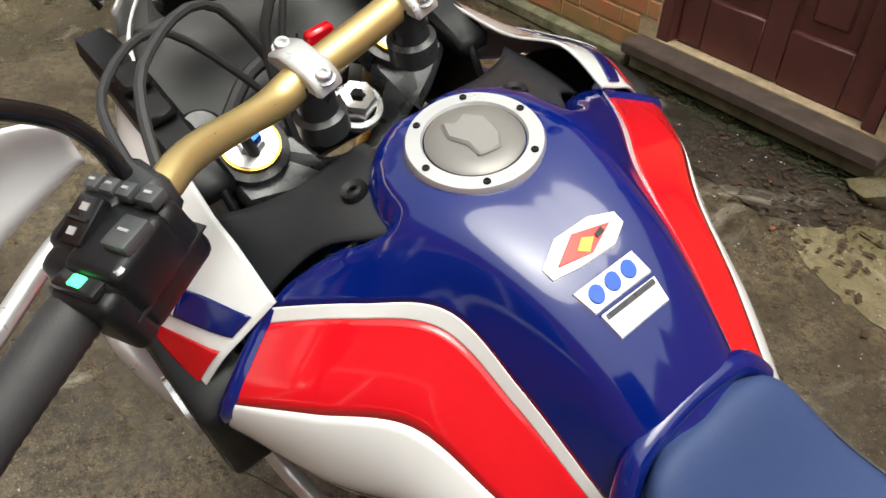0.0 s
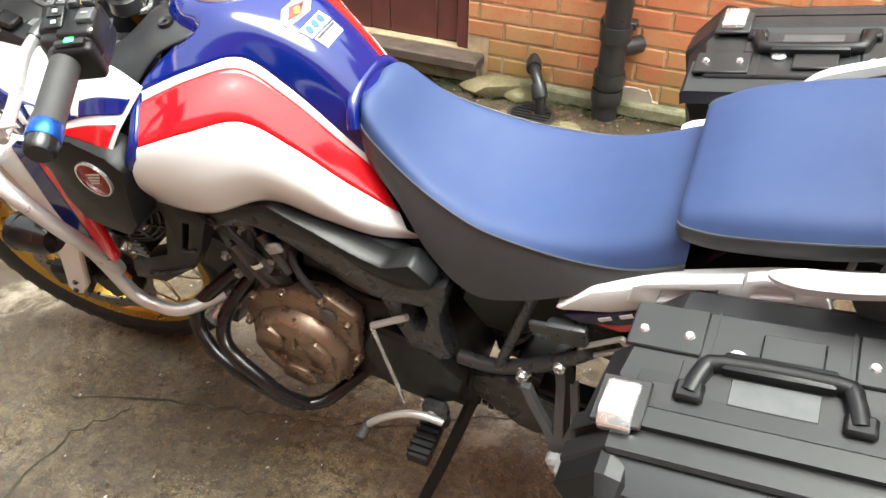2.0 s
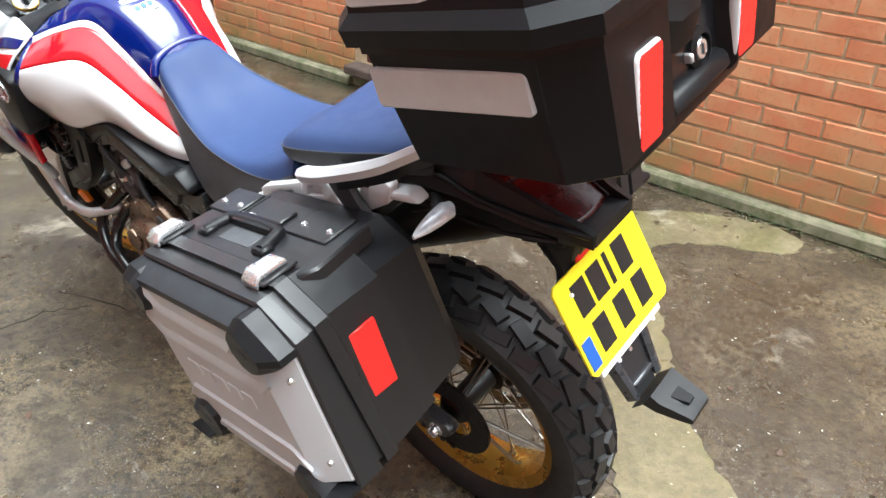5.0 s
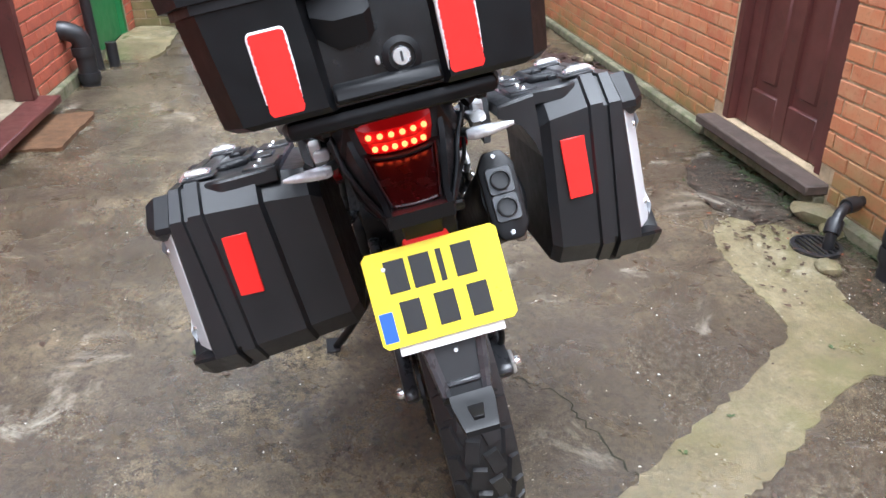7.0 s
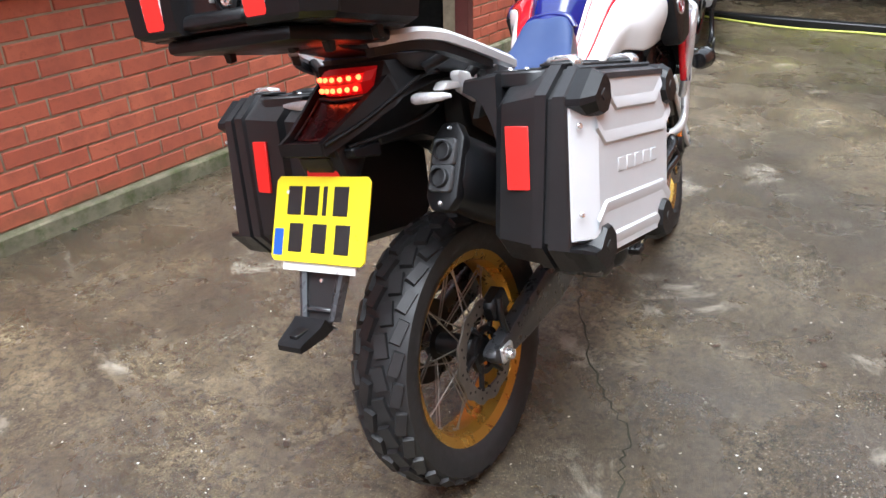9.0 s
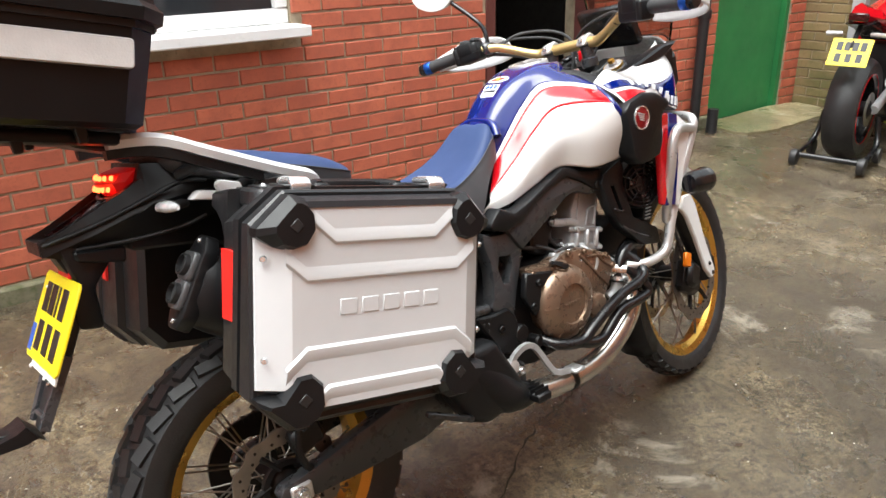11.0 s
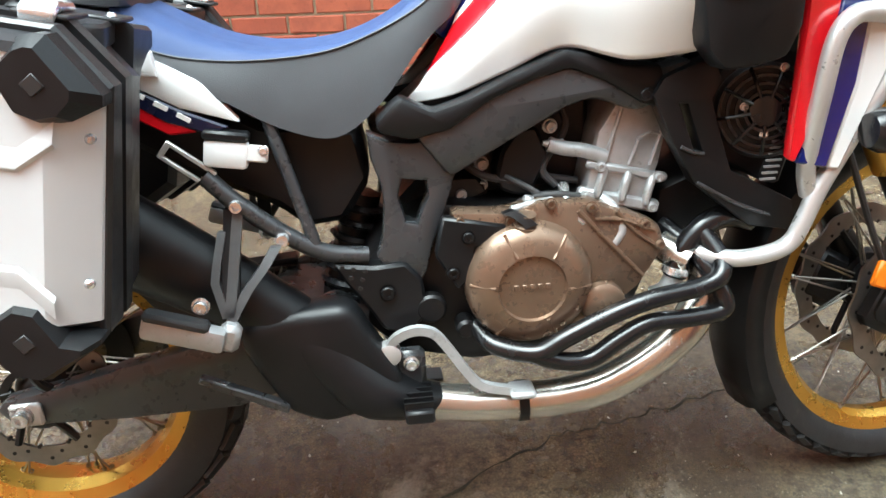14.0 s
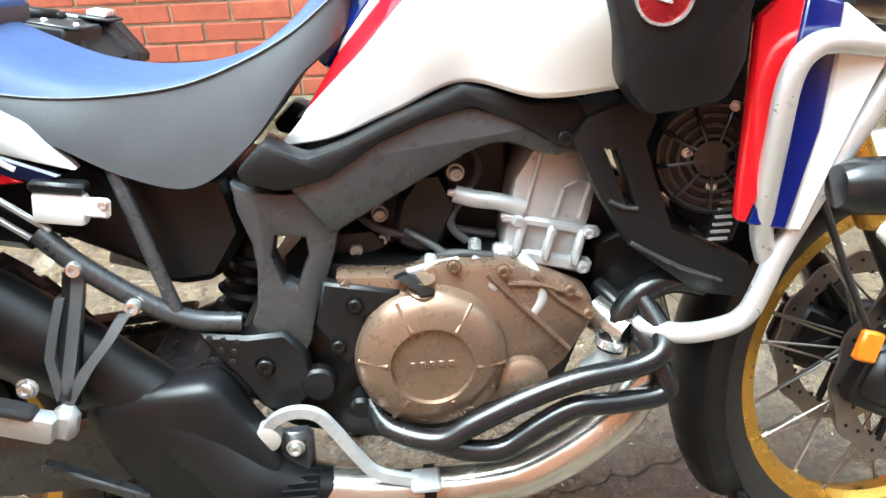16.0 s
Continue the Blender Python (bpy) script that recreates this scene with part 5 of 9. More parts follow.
# crankcase
bm = prism(B(), [(0.55, 0.54), (0.6, 0.6), (0.68, 0.63), (0.78, 0.62), (0.9, 0.63), (1.0, 0.59), (1.02, 0.5), (0.98, 0.4), (0.9, 0.36), (0.72, 0.35), (0.6, 0.38), (0.54, 0.44)], "y", -0.135, 0.135, 0.02, 2)
engine = part("engine", bm, M_DARK, bike, "parallel-twin engine with bronze covers and dark crankcase")
bm = prism(B(), [(0.685, 0.627), (0.77, 0.62), (0.822, 0.633), (0.9, 0.628), (0.96, 0.605), (1.012, 0.58), (1.022, 0.542), (0.981, 0.48), (0.925, 0.436), (0.84, 0.413), (0.77, 0.42), (0.72, 0.466), (0.712, 0.53)], "y", -0.178, -0.13, 0.012, 2)
for q in ([(0.88, -0.178, 0.615), (0.93, -0.179, 0.56), (0.985, -0.178, 0.5)], [(0.94, -0.178, 0.61), (0.97, -0.178, 0.575), (1.01, -0.178, 0.545)], [(0.905, -0.178, 0.6), (0.95, -0.179, 0.595), (1.0, -0.178, 0.575)]):
    part("cover_rib", tube(B(), q, 0.004, 8, 4), M_BRONZE, engine)
part("side_case", bm, M_BRONZE, engine, "bronze-painted side casing")
CL = Vector((0.803, -0.176, 0.507))
bm = lathe(B(), [(0.1, -0.004), (0.099, 0.01), (0.091, 0.024), (0.07, 0.034), (0.053, 0.037), (0.051, 0.031), (0.048, 0.031), (0.0, 0.032)], CL, (0, -1, 0), 56)
for k in range(6):
    a = radians(30 + 60 * k + 25)
    d = Vector((math.cos(a), 0, math.sin(a)))
    part("cover_rib", tube(B(), [CL + d * 0.056 + Vector((0, -0.036, 0)), CL + d * 0.094 + Vector((0, -0.021, 0))], 0.0032, 8, 0), M_BRONZE, engine)
part("clutch_cover", bm, M_BRONZE, engine, "round bronze clutch cover with raised ribs")
bm = B()
for k in range(5):
    box(bm, CL + Vector((-0.024 + 0.012 * k, -0.0325, 0.002)), (0.008, 0.002, 0.009), None, 0.001)
part("cover_lettering_bars", bm, M_BRONZE, engine)
bm = lathe(B(), [(0.036, 0.0), (0.034, 0.012), (0.026, 0.018), (0.0, 0.019)], (0.92, -0.18, 0.462), (0, -1, 0), 32)
part("oil_filter_cover", bm, M_BRONZE, engine)
bm = lathe(B(), [(0.021, -0.01), (0.021, 0.014), (0.014, 0.017), (0.014, 0.03), (0, 0.031)], (0.797, -0.18, 0.59), (0.1, -0.25, 1), 24)
part("oil_filler", bm, M_BRONZE, engine, "bronze oil filler cap")
for x, z in ((0.7, 0.612), (0.725, 0.48), (0.755, 0.432), (0.842, 0.425), (0.9, 0.618), (0.985, 0.585), (1.01, 0.55), (0.95, 0.452), (0.838, 0.628), (0.776, 0.606)):
    part("case_bolt", bolt(B(), (x, -0.178, z), 0.0075, 0.007), M_BRONZE, engine)
# cylinder and head
m = Matrix.Translation((0.965, 0, 0.68)) @ Matrix.Rotation(radians(14), 4, "Y")
bm = B()
prism(bm, [(-0.045, -0.07), (0.055, -0.075), (0.06, 0.0), (0.055, 0.085), (0.0, 0.095), (-0.03, 0.09), (-0.05, 0.03)], "y", -0.128, 0.128, 0.008, 2, m)
cyl = part("cylinder", bm, M_ALLOY, engine, "grey cast alloy cylinder and head")
bm = B()
for w, hgt in ((-0.068, 0.02), (-0.02, 0.014)):
    box(bm, m @ Vector((0.01, -0.126, w)), (0.135, 0.018, hgt), m.to_3x3(), 0.004)
for u in (-0.04, 0.0, 0.04):
    box(bm, m @ Vector((u + 0.012, -0.134, -0.044)), (0.012, 0.016, 0.05), m.to_3x3(), 0.004)
part("cylinder_ribs", bm, M_ALLOY, engine)
for u, w0, w1 in ((-0.028, -0.005, 0.082), (0.012, -0.01, 0.03), (0.045, -0.005, 0.075)):
    part("casting_rib", tube(B(), [m @ Vector((u, -0.129, w0)), m @ Vector((u + 0.004, -0.129, w1))], 0.0035, 8, 0), M_ALLOY, engine)
part("casting_rib", tube(B(), [m @ Vector((0.012, -0.129, 0.03)), m @ Vector((0.03, -0.129, 0.045)), m @ Vector((0.047, -0.129, 0.045))], 0.003, 8, 0), M_ALLOY, engine)
# the head's left side: dark castings, plug cap and hoses
for u, w, su, sw_ in ((0.01, -0.068, 0.13, 0.02), (0.01, -0.02, 0.125, 0.014), (-0.03, 0.04, 0.03, 0.06), (0.035, 0.03, 0.025, 0.07)):
    part("head_casting", box(B(), m @ Vector((u, 0.132, w)), (su, 0.02, sw_), m.to_3x3(), 0.004), M_FRAME, engine)
for u, w in ((-0.05, -0.02), (0.06, -0.02), (0.0, -0.066), (0.055, -0.066), (-0.03, 0.06), (0.035, 0.06)):
    part("head_bolt", bolt(B(), m @ Vector((u, 0.142, w)), 0.0075, 0.008, (0, 1, 0)), M_ALLOY, engine)
for p in ([(0.99, 0.12, 0.77), (0.97, 0.16, 0.76), (0.94, 0.165, 0.72), (0.93, 0.15, 0.68)], [(0.88, 0.1, 0.72), (0.86, 0.15, 0.7), (0.83, 0.165, 0.66), (0.8, 0.16, 0.61)], [(0.9, 0.12, 0.75), (0.87, 0.14, 0.74), (0.82, 0.13, 0.72), (0.76, 0.1, 0.7)]):
    part("wiring_loom", tube(B(), p, 0.007, 8), M_GRIP, engine, "black wiring loom")
part("starter_motor", tube(B(), [(0.76, 0.09, 0.66), (0.86, 0.09, 0.67)], 0.036, 20, 1), M_DARK, engine)
part("plug_cap", tube(B(), [(0.98, 0.13, 0.735), (0.965, 0.165, 0.75)], 0.013, 12, 1), M_GRIP, engine)
part("hose_clip", lathe(B(), [(0.014, -0.005), (0.0155, -0.005), (0.0155, 0.005), (0.014, 0.005)], (0.94, 0.15, 0.665), (0.3, 0, 1), 16), M_CHROME, engine)
for u, w in ((-0.035, -0.02), (0.06, -0.02), (-0.045, -0.07), (0.064, -0.068)):
    part("case_bolt", bolt(B(), m @ Vector((u, -0.138, w)), 0.007, 0.007), M_ALLOY, engine)
bm = tube(B(), [(0.846, -0.126, 0.708), (0.87, -0.128, 0.7), (0.9, -0.13, 0.695), (0.935, -0.128, 0.682)], 0.0115, 14, 3)
lathe(bm, [(0.004, 0.0), (0.009, 0.02), (0.012, 0.03)], (0.838, -0.125, 0.71), (1, 0, -0.25), 14, True)
part("coolant_spigot", bm, M_ALLOY, engine)
part("coolant_hose", tube(B(), [(0.87, -0.125, 0.64), (0.868, -0.16, 0.62), (0.885, -0.17, 0.598), (0.9, -0.165, 0.585)], 0.009, 12), M_CHROME, engine, "silver coolant pipe")
bm = prism(B(), [(0.765, 0.66), (0.77, 0.64), (0.79, 0.63), (0.82, 0.625), (0.85, 0.69), (0.83, 0.735), (0.8, 0.735), (0.775, 0.7)], "y", -0.122, -0.06, 0.006)
part("starter_cover", bm, M_PLASTIC, engine)
for x, y, z in ((0.849, -0.126, 0.735), (0.748, -0.092, 0.676), (0.747, -0.086, 0.64), (0.713, -0.096, 0.631)):
    bm = bolt(B(), (x, y, z), 0.009, 0.012)
    lathe(bm, [(0.006, -0.05), (0.006, 0)], (x, y + 0.004, z), (0, -1, 0), 10)
    part("engine_mount_bolt", bm, M_ALLOY, engine, "bright mounting bolt")
bm = prism(B(), [(0.66, 0.66), (0.74, 0.66), (0.76, 0.63), (0.72, 0.615), (0.66, 0.62)], "y", -0.1, 0.1, 0.006)
part("starter_motor", bm, M_DARK, engine)
bm = prism(B(), [(0.673, 0.622), (0.771, 0.602), (0.768, 0.588), (0.722, 0.57), (0.716, 0.525), (0.694, 0.503), (0.68, 0.527), (0.66, 0.562)], "y", -0.186, -0.165, 0.004)
br = part("engine_bracket", bm, M_PLASTIC, engine, "black triangular bracket")
for x, z in ((0.711, 0.588), (0.686, 0.533)):
    part("bracket_bolt", bolt(B(), (x, -0.186, z), 0.009, 0.006), M_DARK, br)
bm = prism(B(), [(0.505, 0.555), (0.568, 0.546), (0.616, 0.548), (0.641, 0.519), (0.648, 0.46), (0.613, 0.428), (0.577, 0.438), (0.552, 0.482), (0.525, 0.52)], "y", -0.168, -0.13, 0.005)
pc = part("pivot_cover", bm, M_PLASTIC, bike, "black plastic heel guard")
for k, (x, z) in enumerate(((0.52, 0.549), (0.537, 0.545), (0.554, 0.541), (0.532, 0.531), (0.549, 0.527), (0.545, 0.513))):
    part("perforation", lathe(B(), [(0, 0.0008), (0.0035, 0.0008), (0.0042, -0.001)], (x, -0.168, z), (0, -1, 0), 10), M_INK, pc)
part("pivot_bolt", bolt(B(), (0.586, -0.168, 0.502), 0.011, 0.006), M_DARK, pc)
bm = lathe(B(), [(0.024, 0), (0.024, 0.016), (0.02, 0.02), (0, 0.02)], (0.652, -0.15, 0.468), (0, -1, 0), 20)
part("clutch_lever_cap", bm, M_DARK, engine)
for y, z, r, x in ((-0.14, 0.43, 0.016, 0.705), (-0.14, 0.4, 0.014, 0.74)):
    part("oil_line", lathe(B(), [(r, 0), (r, 0.03), (r * 0.7, 0.035), (0, 0.035)], (x, y, z), (0, -1, 0), 16), M_DARK, engine)
part("release_arm", loft(B(), [[(x, y - 0.01, z), (x + w, y - 0.01, z + w * 0.3), (x + w, y + 0.004, z + w * 0.3), (x, y + 0.004, z)] for x, y, z, w in ((0.762, -0.182, 0.622, 0.014), (0.775, -0.186, 0.618, 0.014), (0.79, -0.192, 0.607, 0.016), (0.794, -0.194, 0.6, 0.018))]), M_DARK, engine, "dark clutch release arm")
part("cable_adjuster", tube(B(), [(0.779, -0.172, 0.622), (0.81, -0.165, 0.626), (0.845, -0.158, 0.628)], 0.006, 10, 2), M_ALLOY, engine, "bright cable adjuster")
hs_ = part("coolant_hose", tube(B(), [(1.17, -0.145, 0.567), (1.125, -0.155, 0.58), (1.085, -0.162, 0.568), (1.055, -0.165, 0.53), (1.043, -0.165, 0.49)], 0.019, 16, 5), M_GLOSSBLACK, engine, "thick black coolant hose")
part("hose_clamp", lathe(B(), [(0.019, -0.006), (0.0215, -0.006), (0.0215, 0.006), (0.019, 0.006)], (1.044, -0.165, 0.5), (0.25, 0, 1), 20), M_CHROME, hs_, "bright hose clamp")
part("clamp_screw", bolt(B(), (1.048, -0.185, 0.502), 0.005, 0.01), M_CHROME, hs_)
part("water_stub", tube(B(), [(1.043, -0.165, 0.492), (1.034, -0.16, 0.465), (1.015, -0.15, 0.45)], 0.016, 14, 3), M_ALLOY, engine, "alloy water stub")
for p, r in (([(0.93, -0.14, 0.62), (0.945, -0.165, 0.6), (0.95, -0.172, 0.575), (0.935, -0.17, 0.55)], 0.009), ([(0.8, -0.13, 0.62), (0.84, -0.15, 0.635), (0.89, -0.15, 0.628)], 0.006), ([(0.78, -0.12, 0.66), (0.82, -0.14, 0.64), (0.86, -0.15, 0.61), (0.9, -0.16, 0.6)], 0.005)):
    part("engine_pipe", tube(B(), p, r, 10, 4), M_ALLOY if r > 0.008 else M_GRIP, engine)
for x, z in ((0.81, 0.628), (0.85, 0.622), (0.87, 0.612)):
    part("cable_stop", box(B(), (x, -0.15, z), (0.016, 0.02, 0.014), Matrix.Rotation(0.3, 3, "Y"), 0.003), M_ALLOY, engine)
# left side of the engine
bm = prism(B(), [(0.745, 0.6), (0.8, 0.64), (0.87, 0.632), (0.95, 0.6), (1.0, 0.53), (0.995, 0.43), (0.94, 0.37), (0.86, 0.36), (0.79, 0.4), (0.755, 0.47)], "y", 0.13, 0.168, 0.012, 2)
part("side_case", bm, M_BRONZE, engine, "bronze-painted side casing")
AL = Vector((0.878, 0.166, 0.472))
bm = lathe(B(), [(0.104, 0.0), (0.102, 0.014), (0.09, 0.03), (0.064, 0.036), (0.058, 0.031), (0.0, 0.034)], AL, (0, 1, 0), 48)
part("alternator_cover", bm, M_BRONZE, engine, "round bronze alternator cover")
for k in range(3):      # raised lobes round the cover
    a0 = radians(120 * k + 35)
    lobe = [(AL.x + r * math.cos(a0 + a), AL.z + r * math.sin(a0 + a)) for r, a in ((0.04, -0.5), (0.062, -0.62), (0.086, -0.45), (0.09, 0.0), (0.086, 0.45), (0.062, 0.62), (0.04, 0.5), (0.034, 0.0))]
    part("cover_lobe", prism(B(), lobe, "y", 0.19, 0.2065, 0.004, 2), M_BRONZE, engine)
    d = Vector((math.cos(a0 + 1.05), 0, math.sin(a0 + 1.05)))
    part("cover_rib", tube(B(), [AL + d * 0.03 + Vector((0, 0.036, 0)), AL + d * 0.1 + Vector((0, 0.017, 0))], 0.0045, 8, 0), M_BRONZE, engine)
part("timing_plug", lathe(B(), [(0.017, 0.0), (0.017, 0.006), (0.012, 0.007), (0.0, 0.005)], (0.8, 0.17, 0.595), (0, 1, 0), 20), M_GREYCAST, engine, "grey slotted plug")
part("timing_plug", lathe(B(), [(0.014, 0.0), (0.014, 0.006), (0.009, 0.007), (0.0, 0.005)], (0.852, 0.196, 0.409), (0, 1, 0), 20), M_GREYCAST, engine, "grey slotted plug")
for x, z in ((0.762, 0.48), (0.765, 0.58), (0.81, 0.628), (0.89, 0.62), (0.96, 0.585), (0.992, 0.5), (0.985, 0.43), (0.935, 0.375), (0.86, 0.366), (0.795, 0.41)):
    part("case_bolt", bolt(B(), (x, 0.168, z), 0.0075, 0.01, (0, 1, 0)), M_BRONZE, engine)
# cam-chain side of the cylinder: cast ribs and a bright clip
for x0, z0, x1, z1, r in ((0.985, 0.69, 0.93, 0.6, 0.012), (0.955, 0.72, 0.905, 0.63, 0.011), (0.92, 0.735, 0.875, 0.66, 0.01)):
    part("casting_rib", tube(B(), [(x0, 0.142, z0), (x1, 0.148, z1)], r, 10, 0), M_GREYCAST, engine)
part("hose_clip", box(B(), (0.885, 0.158, 0.728), (0.035, 0.012, 0.022), Matrix.Rotation(0.5, 3, "Y"), 0.004), M_ALLOY, engine, "bright hose clip")
part("side_cover", prism(B(), [(0.875, 0.735), (0.85, 0.745), (0.7, 0.69), (0.69, 0.665), (0.72, 0.645), (0.76, 0.655)], "y", 0.1, 0.145, 0.008, 2), M_PLASTIC, engine, "black plastic engine side cover")
for p in ([(0.93, 0.1, 0.76), (0.95, 0.14, 0.72), (0.94, 0.15, 0.66), (0.9, 0.15, 0.63)], [(0.86, 0.09, 0.75), (0.88, 0.13, 0.71), (0.9, 0.14, 0.66)], [(1.0, 0.1, 0.7), (0.99, 0.14, 0.66), (0.96, 0.15, 0.62)]):
    part("coolant_hose", tube(B(), p, 0.013, 12), M_GRIP, engine, "black rubber coolant hose")
bm = B()
box(bm, (0.935, 0.125, 0.69), (0.07, 0.05, 0.05), Matrix.Rotation(0.3, 3, "Y"), 0.01)
box(bm, (0.9, 0.14, 0.64), (0.05, 0.04, 0.04), Matrix.Rotation(0.3, 3, "Y"), 0.008)
part("water_pump", bm, M_DARK, engine)
bm = prism(B(), [(0.55, 0.5), (0.62, 0.56), (0.73, 0.58), (0.76, 0.5), (0.72, 0.4), (0.62, 0.38), (0.56, 0.42)], "y", 0.12, 0.16, 0.008)
part("sprocket_cover", bm, M_PLASTIC, engine, "black front sprocket cover")
part("shift_rod", tube(B(), [(0.708, 0.18, 0.613), (0.671, 0.18, 0.393)], 0.004, 8, 1), M_CHROME, engine)
part("shift_arm", tube(B(), [(0.71, 0.176, 0.612), (0.645, 0.165, 0.65)], 0.0065, 8, 1), M_SILVER, engine)
bm = tube(B(), [(0.585, 0.2, 0.4), (0.62, 0.205, 0.412), (0.66, 0.207, 0.4), (0.71, 0.21, 0.36), (0.742, 0.212, 0.322)], 0.0075, 10)
lev = part("gear_lever", bm, M_SILVER, bike, "silver gear lever")
part("lever_rubber", tube(B(), [(0.748, 0.2, 0.312), (0.75, 0.245, 0.312)], 0.011, 12, 1), M_GRIP, lev)
# exhaust
bm = tube(B(), [(1.09, -0.13, 0.56), (1.1, -0.16, 0.48), (1.07, -0.18, 0.42), (1.038, -0.185, 0.384), (0.99, -0.185, 0.347), (0.922, -0.18, 0.31), (0.853, -0.178, 0.297), (0.792, -0.177, 0.296), (0.71, -0.175, 0.299), (0.63, -0.172, 0.311)], 0.031, 22, 5)
ex = part("exhaust_pipe", bm, M_EXHAUST, bike, "heat-tinted stainless exhaust pipe")
part("pipe_clamp", lathe(B(), [(0.031, -0.008), (0.0335, -0.008), (0.0335, 0.008), (0.031, 0.008)], (0.79, -0.177, 0.296), (1, 0, 0), 24), M_DARK, ex)
rings = []
for x, y, z, ry, rz, in ((0.645, -0.172, 0.309, 0.033, 0.034), (0.6, -0.178, 0.322, 0.044, 0.04), (0.55, -0.185, 0.35, 0.05, 0.048), (0.48, -0.175, 0.42, 0.045, 0.052), (0.4, -0.165, 0.49, 0.045, 0.053), (0.25, -0.162, 0.595, 0.052, 0.066), (0.05, -0.165, 0.72, 0.056, 0.08), (-0.09, -0.164, 0.808, 0.052, 0.078), (-0.127, -0.163, 0.834, 0.04, 0.066)):
    t = Vector((0.55, 0, 0.6)).normalized() if x > 0.3 else Vector((0.53, 0, 0.85)).normalized()
    rings.append([Vector((x, y, z)) + Vector((0, ry * math.cos(a), 0)) + t * rz * math.sin(a) for a in (2 * math.pi * k / 28 for k in range(28))])
cs = [spline([r[i] for r in rings], 32) for i in range(28)]
sil = part("silencer", loft(B(), [[c[k] for c in cs] for k in range(33)]), M_PLASTIC, ex, "black silencer with twin outlets")
bm = prism(B(), [(0.357, 0.488), (0.454, 0.5), (0.53, 0.505), (0.556, 0.45), (0.6, 0.375), (0.6, 0.33), (0.476, 0.305), (0.42, 0.331), (0.383, 0.4), (0.36, 0.45)], "y", -0.215, -0.14, 0.022, 3)
hs = part("heat_shield", bm, M_PLASTIC, ex, "matt black exhaust heat shield")
part("shield_ridge", prism(B(), [(0.293, 0.401), (0.3, 0.412), (0.425, 0.35), (0.42, 0.335)], "y", -0.218, -0.2, 0.003), M_FRAME, hs)
ed = Vector((-0.85, 0, 0.53)).normalized()
eu = Vector((0.53, 0, 0.85)).normalized()
mr = Matrix((ed, (0, 1, 0), eu)).transposed().to_4x4()
bm = prism(B(), [(-0.02, -0.088), (0.02, -0.088), (0.036, -0.062), (0.037, 0.058), (0.018, 0.088), (-0.018, 0.088), (-0.037, 0.058), (-0.036, -0.062)], "x", -0.02, 0.01, 0.006, 2, Matrix.Translation((-0.131, -0.163, 0.836)) @ mr)
part("silencer_end", bm, M_DARK, sil, "black end cap")
for w in (0.027, -0.026):
    c = Vector((-0.131, -0.163, 0.836)) + eu * w
    bm = prism(B(), [(-0.026, -0.022), (-0.02, -0.027), (0.02, -0.027), (0.026, -0.022), (0.026, 0.022), (0.02, 0.027), (-0.02, 0.027), (-0.026, 0.022)], "x", 0.006, 0.02, 0.002, 1, Matrix.Translation(c) @ mr)
    part("outlet_frame", bm, M_GREYCAST, sil, "satin square outlet frame")
    part("outlet_pipe", lathe(B(), [(0.0195, 0.018), (0.0195, 0.03), (0.0168, 0.031), (0.0165, 0.022), (0, 0.0215)], c, ed, 24), M_INK, sil, "dark round outlet")
for w in (0.076, -0.074):
    part("end_screw", bolt(B(), Vector((-0.131, -0.163, 0.836)) + eu * w + ed * 0.01, 0.0042, 0.003, ed), M_CHROME, sil)
# engine guards, black below and silver above
lowR = [[(1.083, -0.17, 0.56), (1.1, -0.2, 0.528), (1.094, -0.217, 0.505), (1.06, -0.22, 0.49), (0.988, -0.222, 0.479), (0.918, -0.224, 0.457), (0.85, -0.226, 0.427), (0.805, -0.224, 0.405), (0.745, -0.2, 0.412), (0.72, -0.16, 0.43)],
        [(1.04, -0.11, 0.56), (1.075, -0.175, 0.525), (1.1, -0.212, 0.475), (1.102, -0.218, 0.448), (1.05, -0.22, 0.44), (0.983, -0.222, 0.438), (0.935, -0.224, 0.415), (0.89, -0.226, 0.388), (0.845, -0.226, 0.388), (0.8, -0.224, 0.404)]]
lowL = [[(1.0, 0.12, 0.61), (1.05, 0.15, 0.565), (1.09, 0.185, 0.525), (1.094, 0.206, 0.488), (1.062, 0.226, 0.45), (1.02, 0.236, 0.424), (0.97, 0.236, 0.388), (0.915, 0.228, 0.343), (0.88, 0.215, 0.324), (0.845, 0.19, 0.324), (0.81, 0.155, 0.35), (0.78, 0.12, 0.37)],
        [(0.985, 0.12, 0.585), (1.025, 0.15, 0.535), (1.047, 0.182, 0.492), (1.035, 0.212, 0.46), (0.995, 0.23, 0.44), (0.95, 0.236, 0.407), (0.915, 0.232, 0.365), (0.88, 0.215, 0.327)]]
for nm, sets in (("lower_engine_guard", lowR), ("lower_engine_guard", lowL)):
    bm = B()
    for q in sets:
        tube(bm, q, 0.0148, 14, 6)
    gd = part(nm, bm, M_GLOSSBLACK, bike, "black tubular engine guard")
bm = lathe(B(), [(0.0, -0.034), (0.02, -0.034), (0.0215, -0.031), (0.0215, 0.028), (0.0195, 0.031), (0.012, 0.031), (0.01, 0.026), (0, 0.026)], (1.068, 0.158, 0.488), (0.55, 0.6, -0.5), 24)
part("guard_spacer", bm, M_CHROME, bike, "bright steel spacer")
bm = lathe(B(), [(0.026, -0.06), (0.026, 0.0), (0.0225, 0.0), (0.0225, -0.05), (0, -0.05)], (1.068, -0.176, 0.515), (0.6, -0.75, -0.25), 24)
part("header_stub", bm, M_EXHAUST, bike, "open steel header stub")
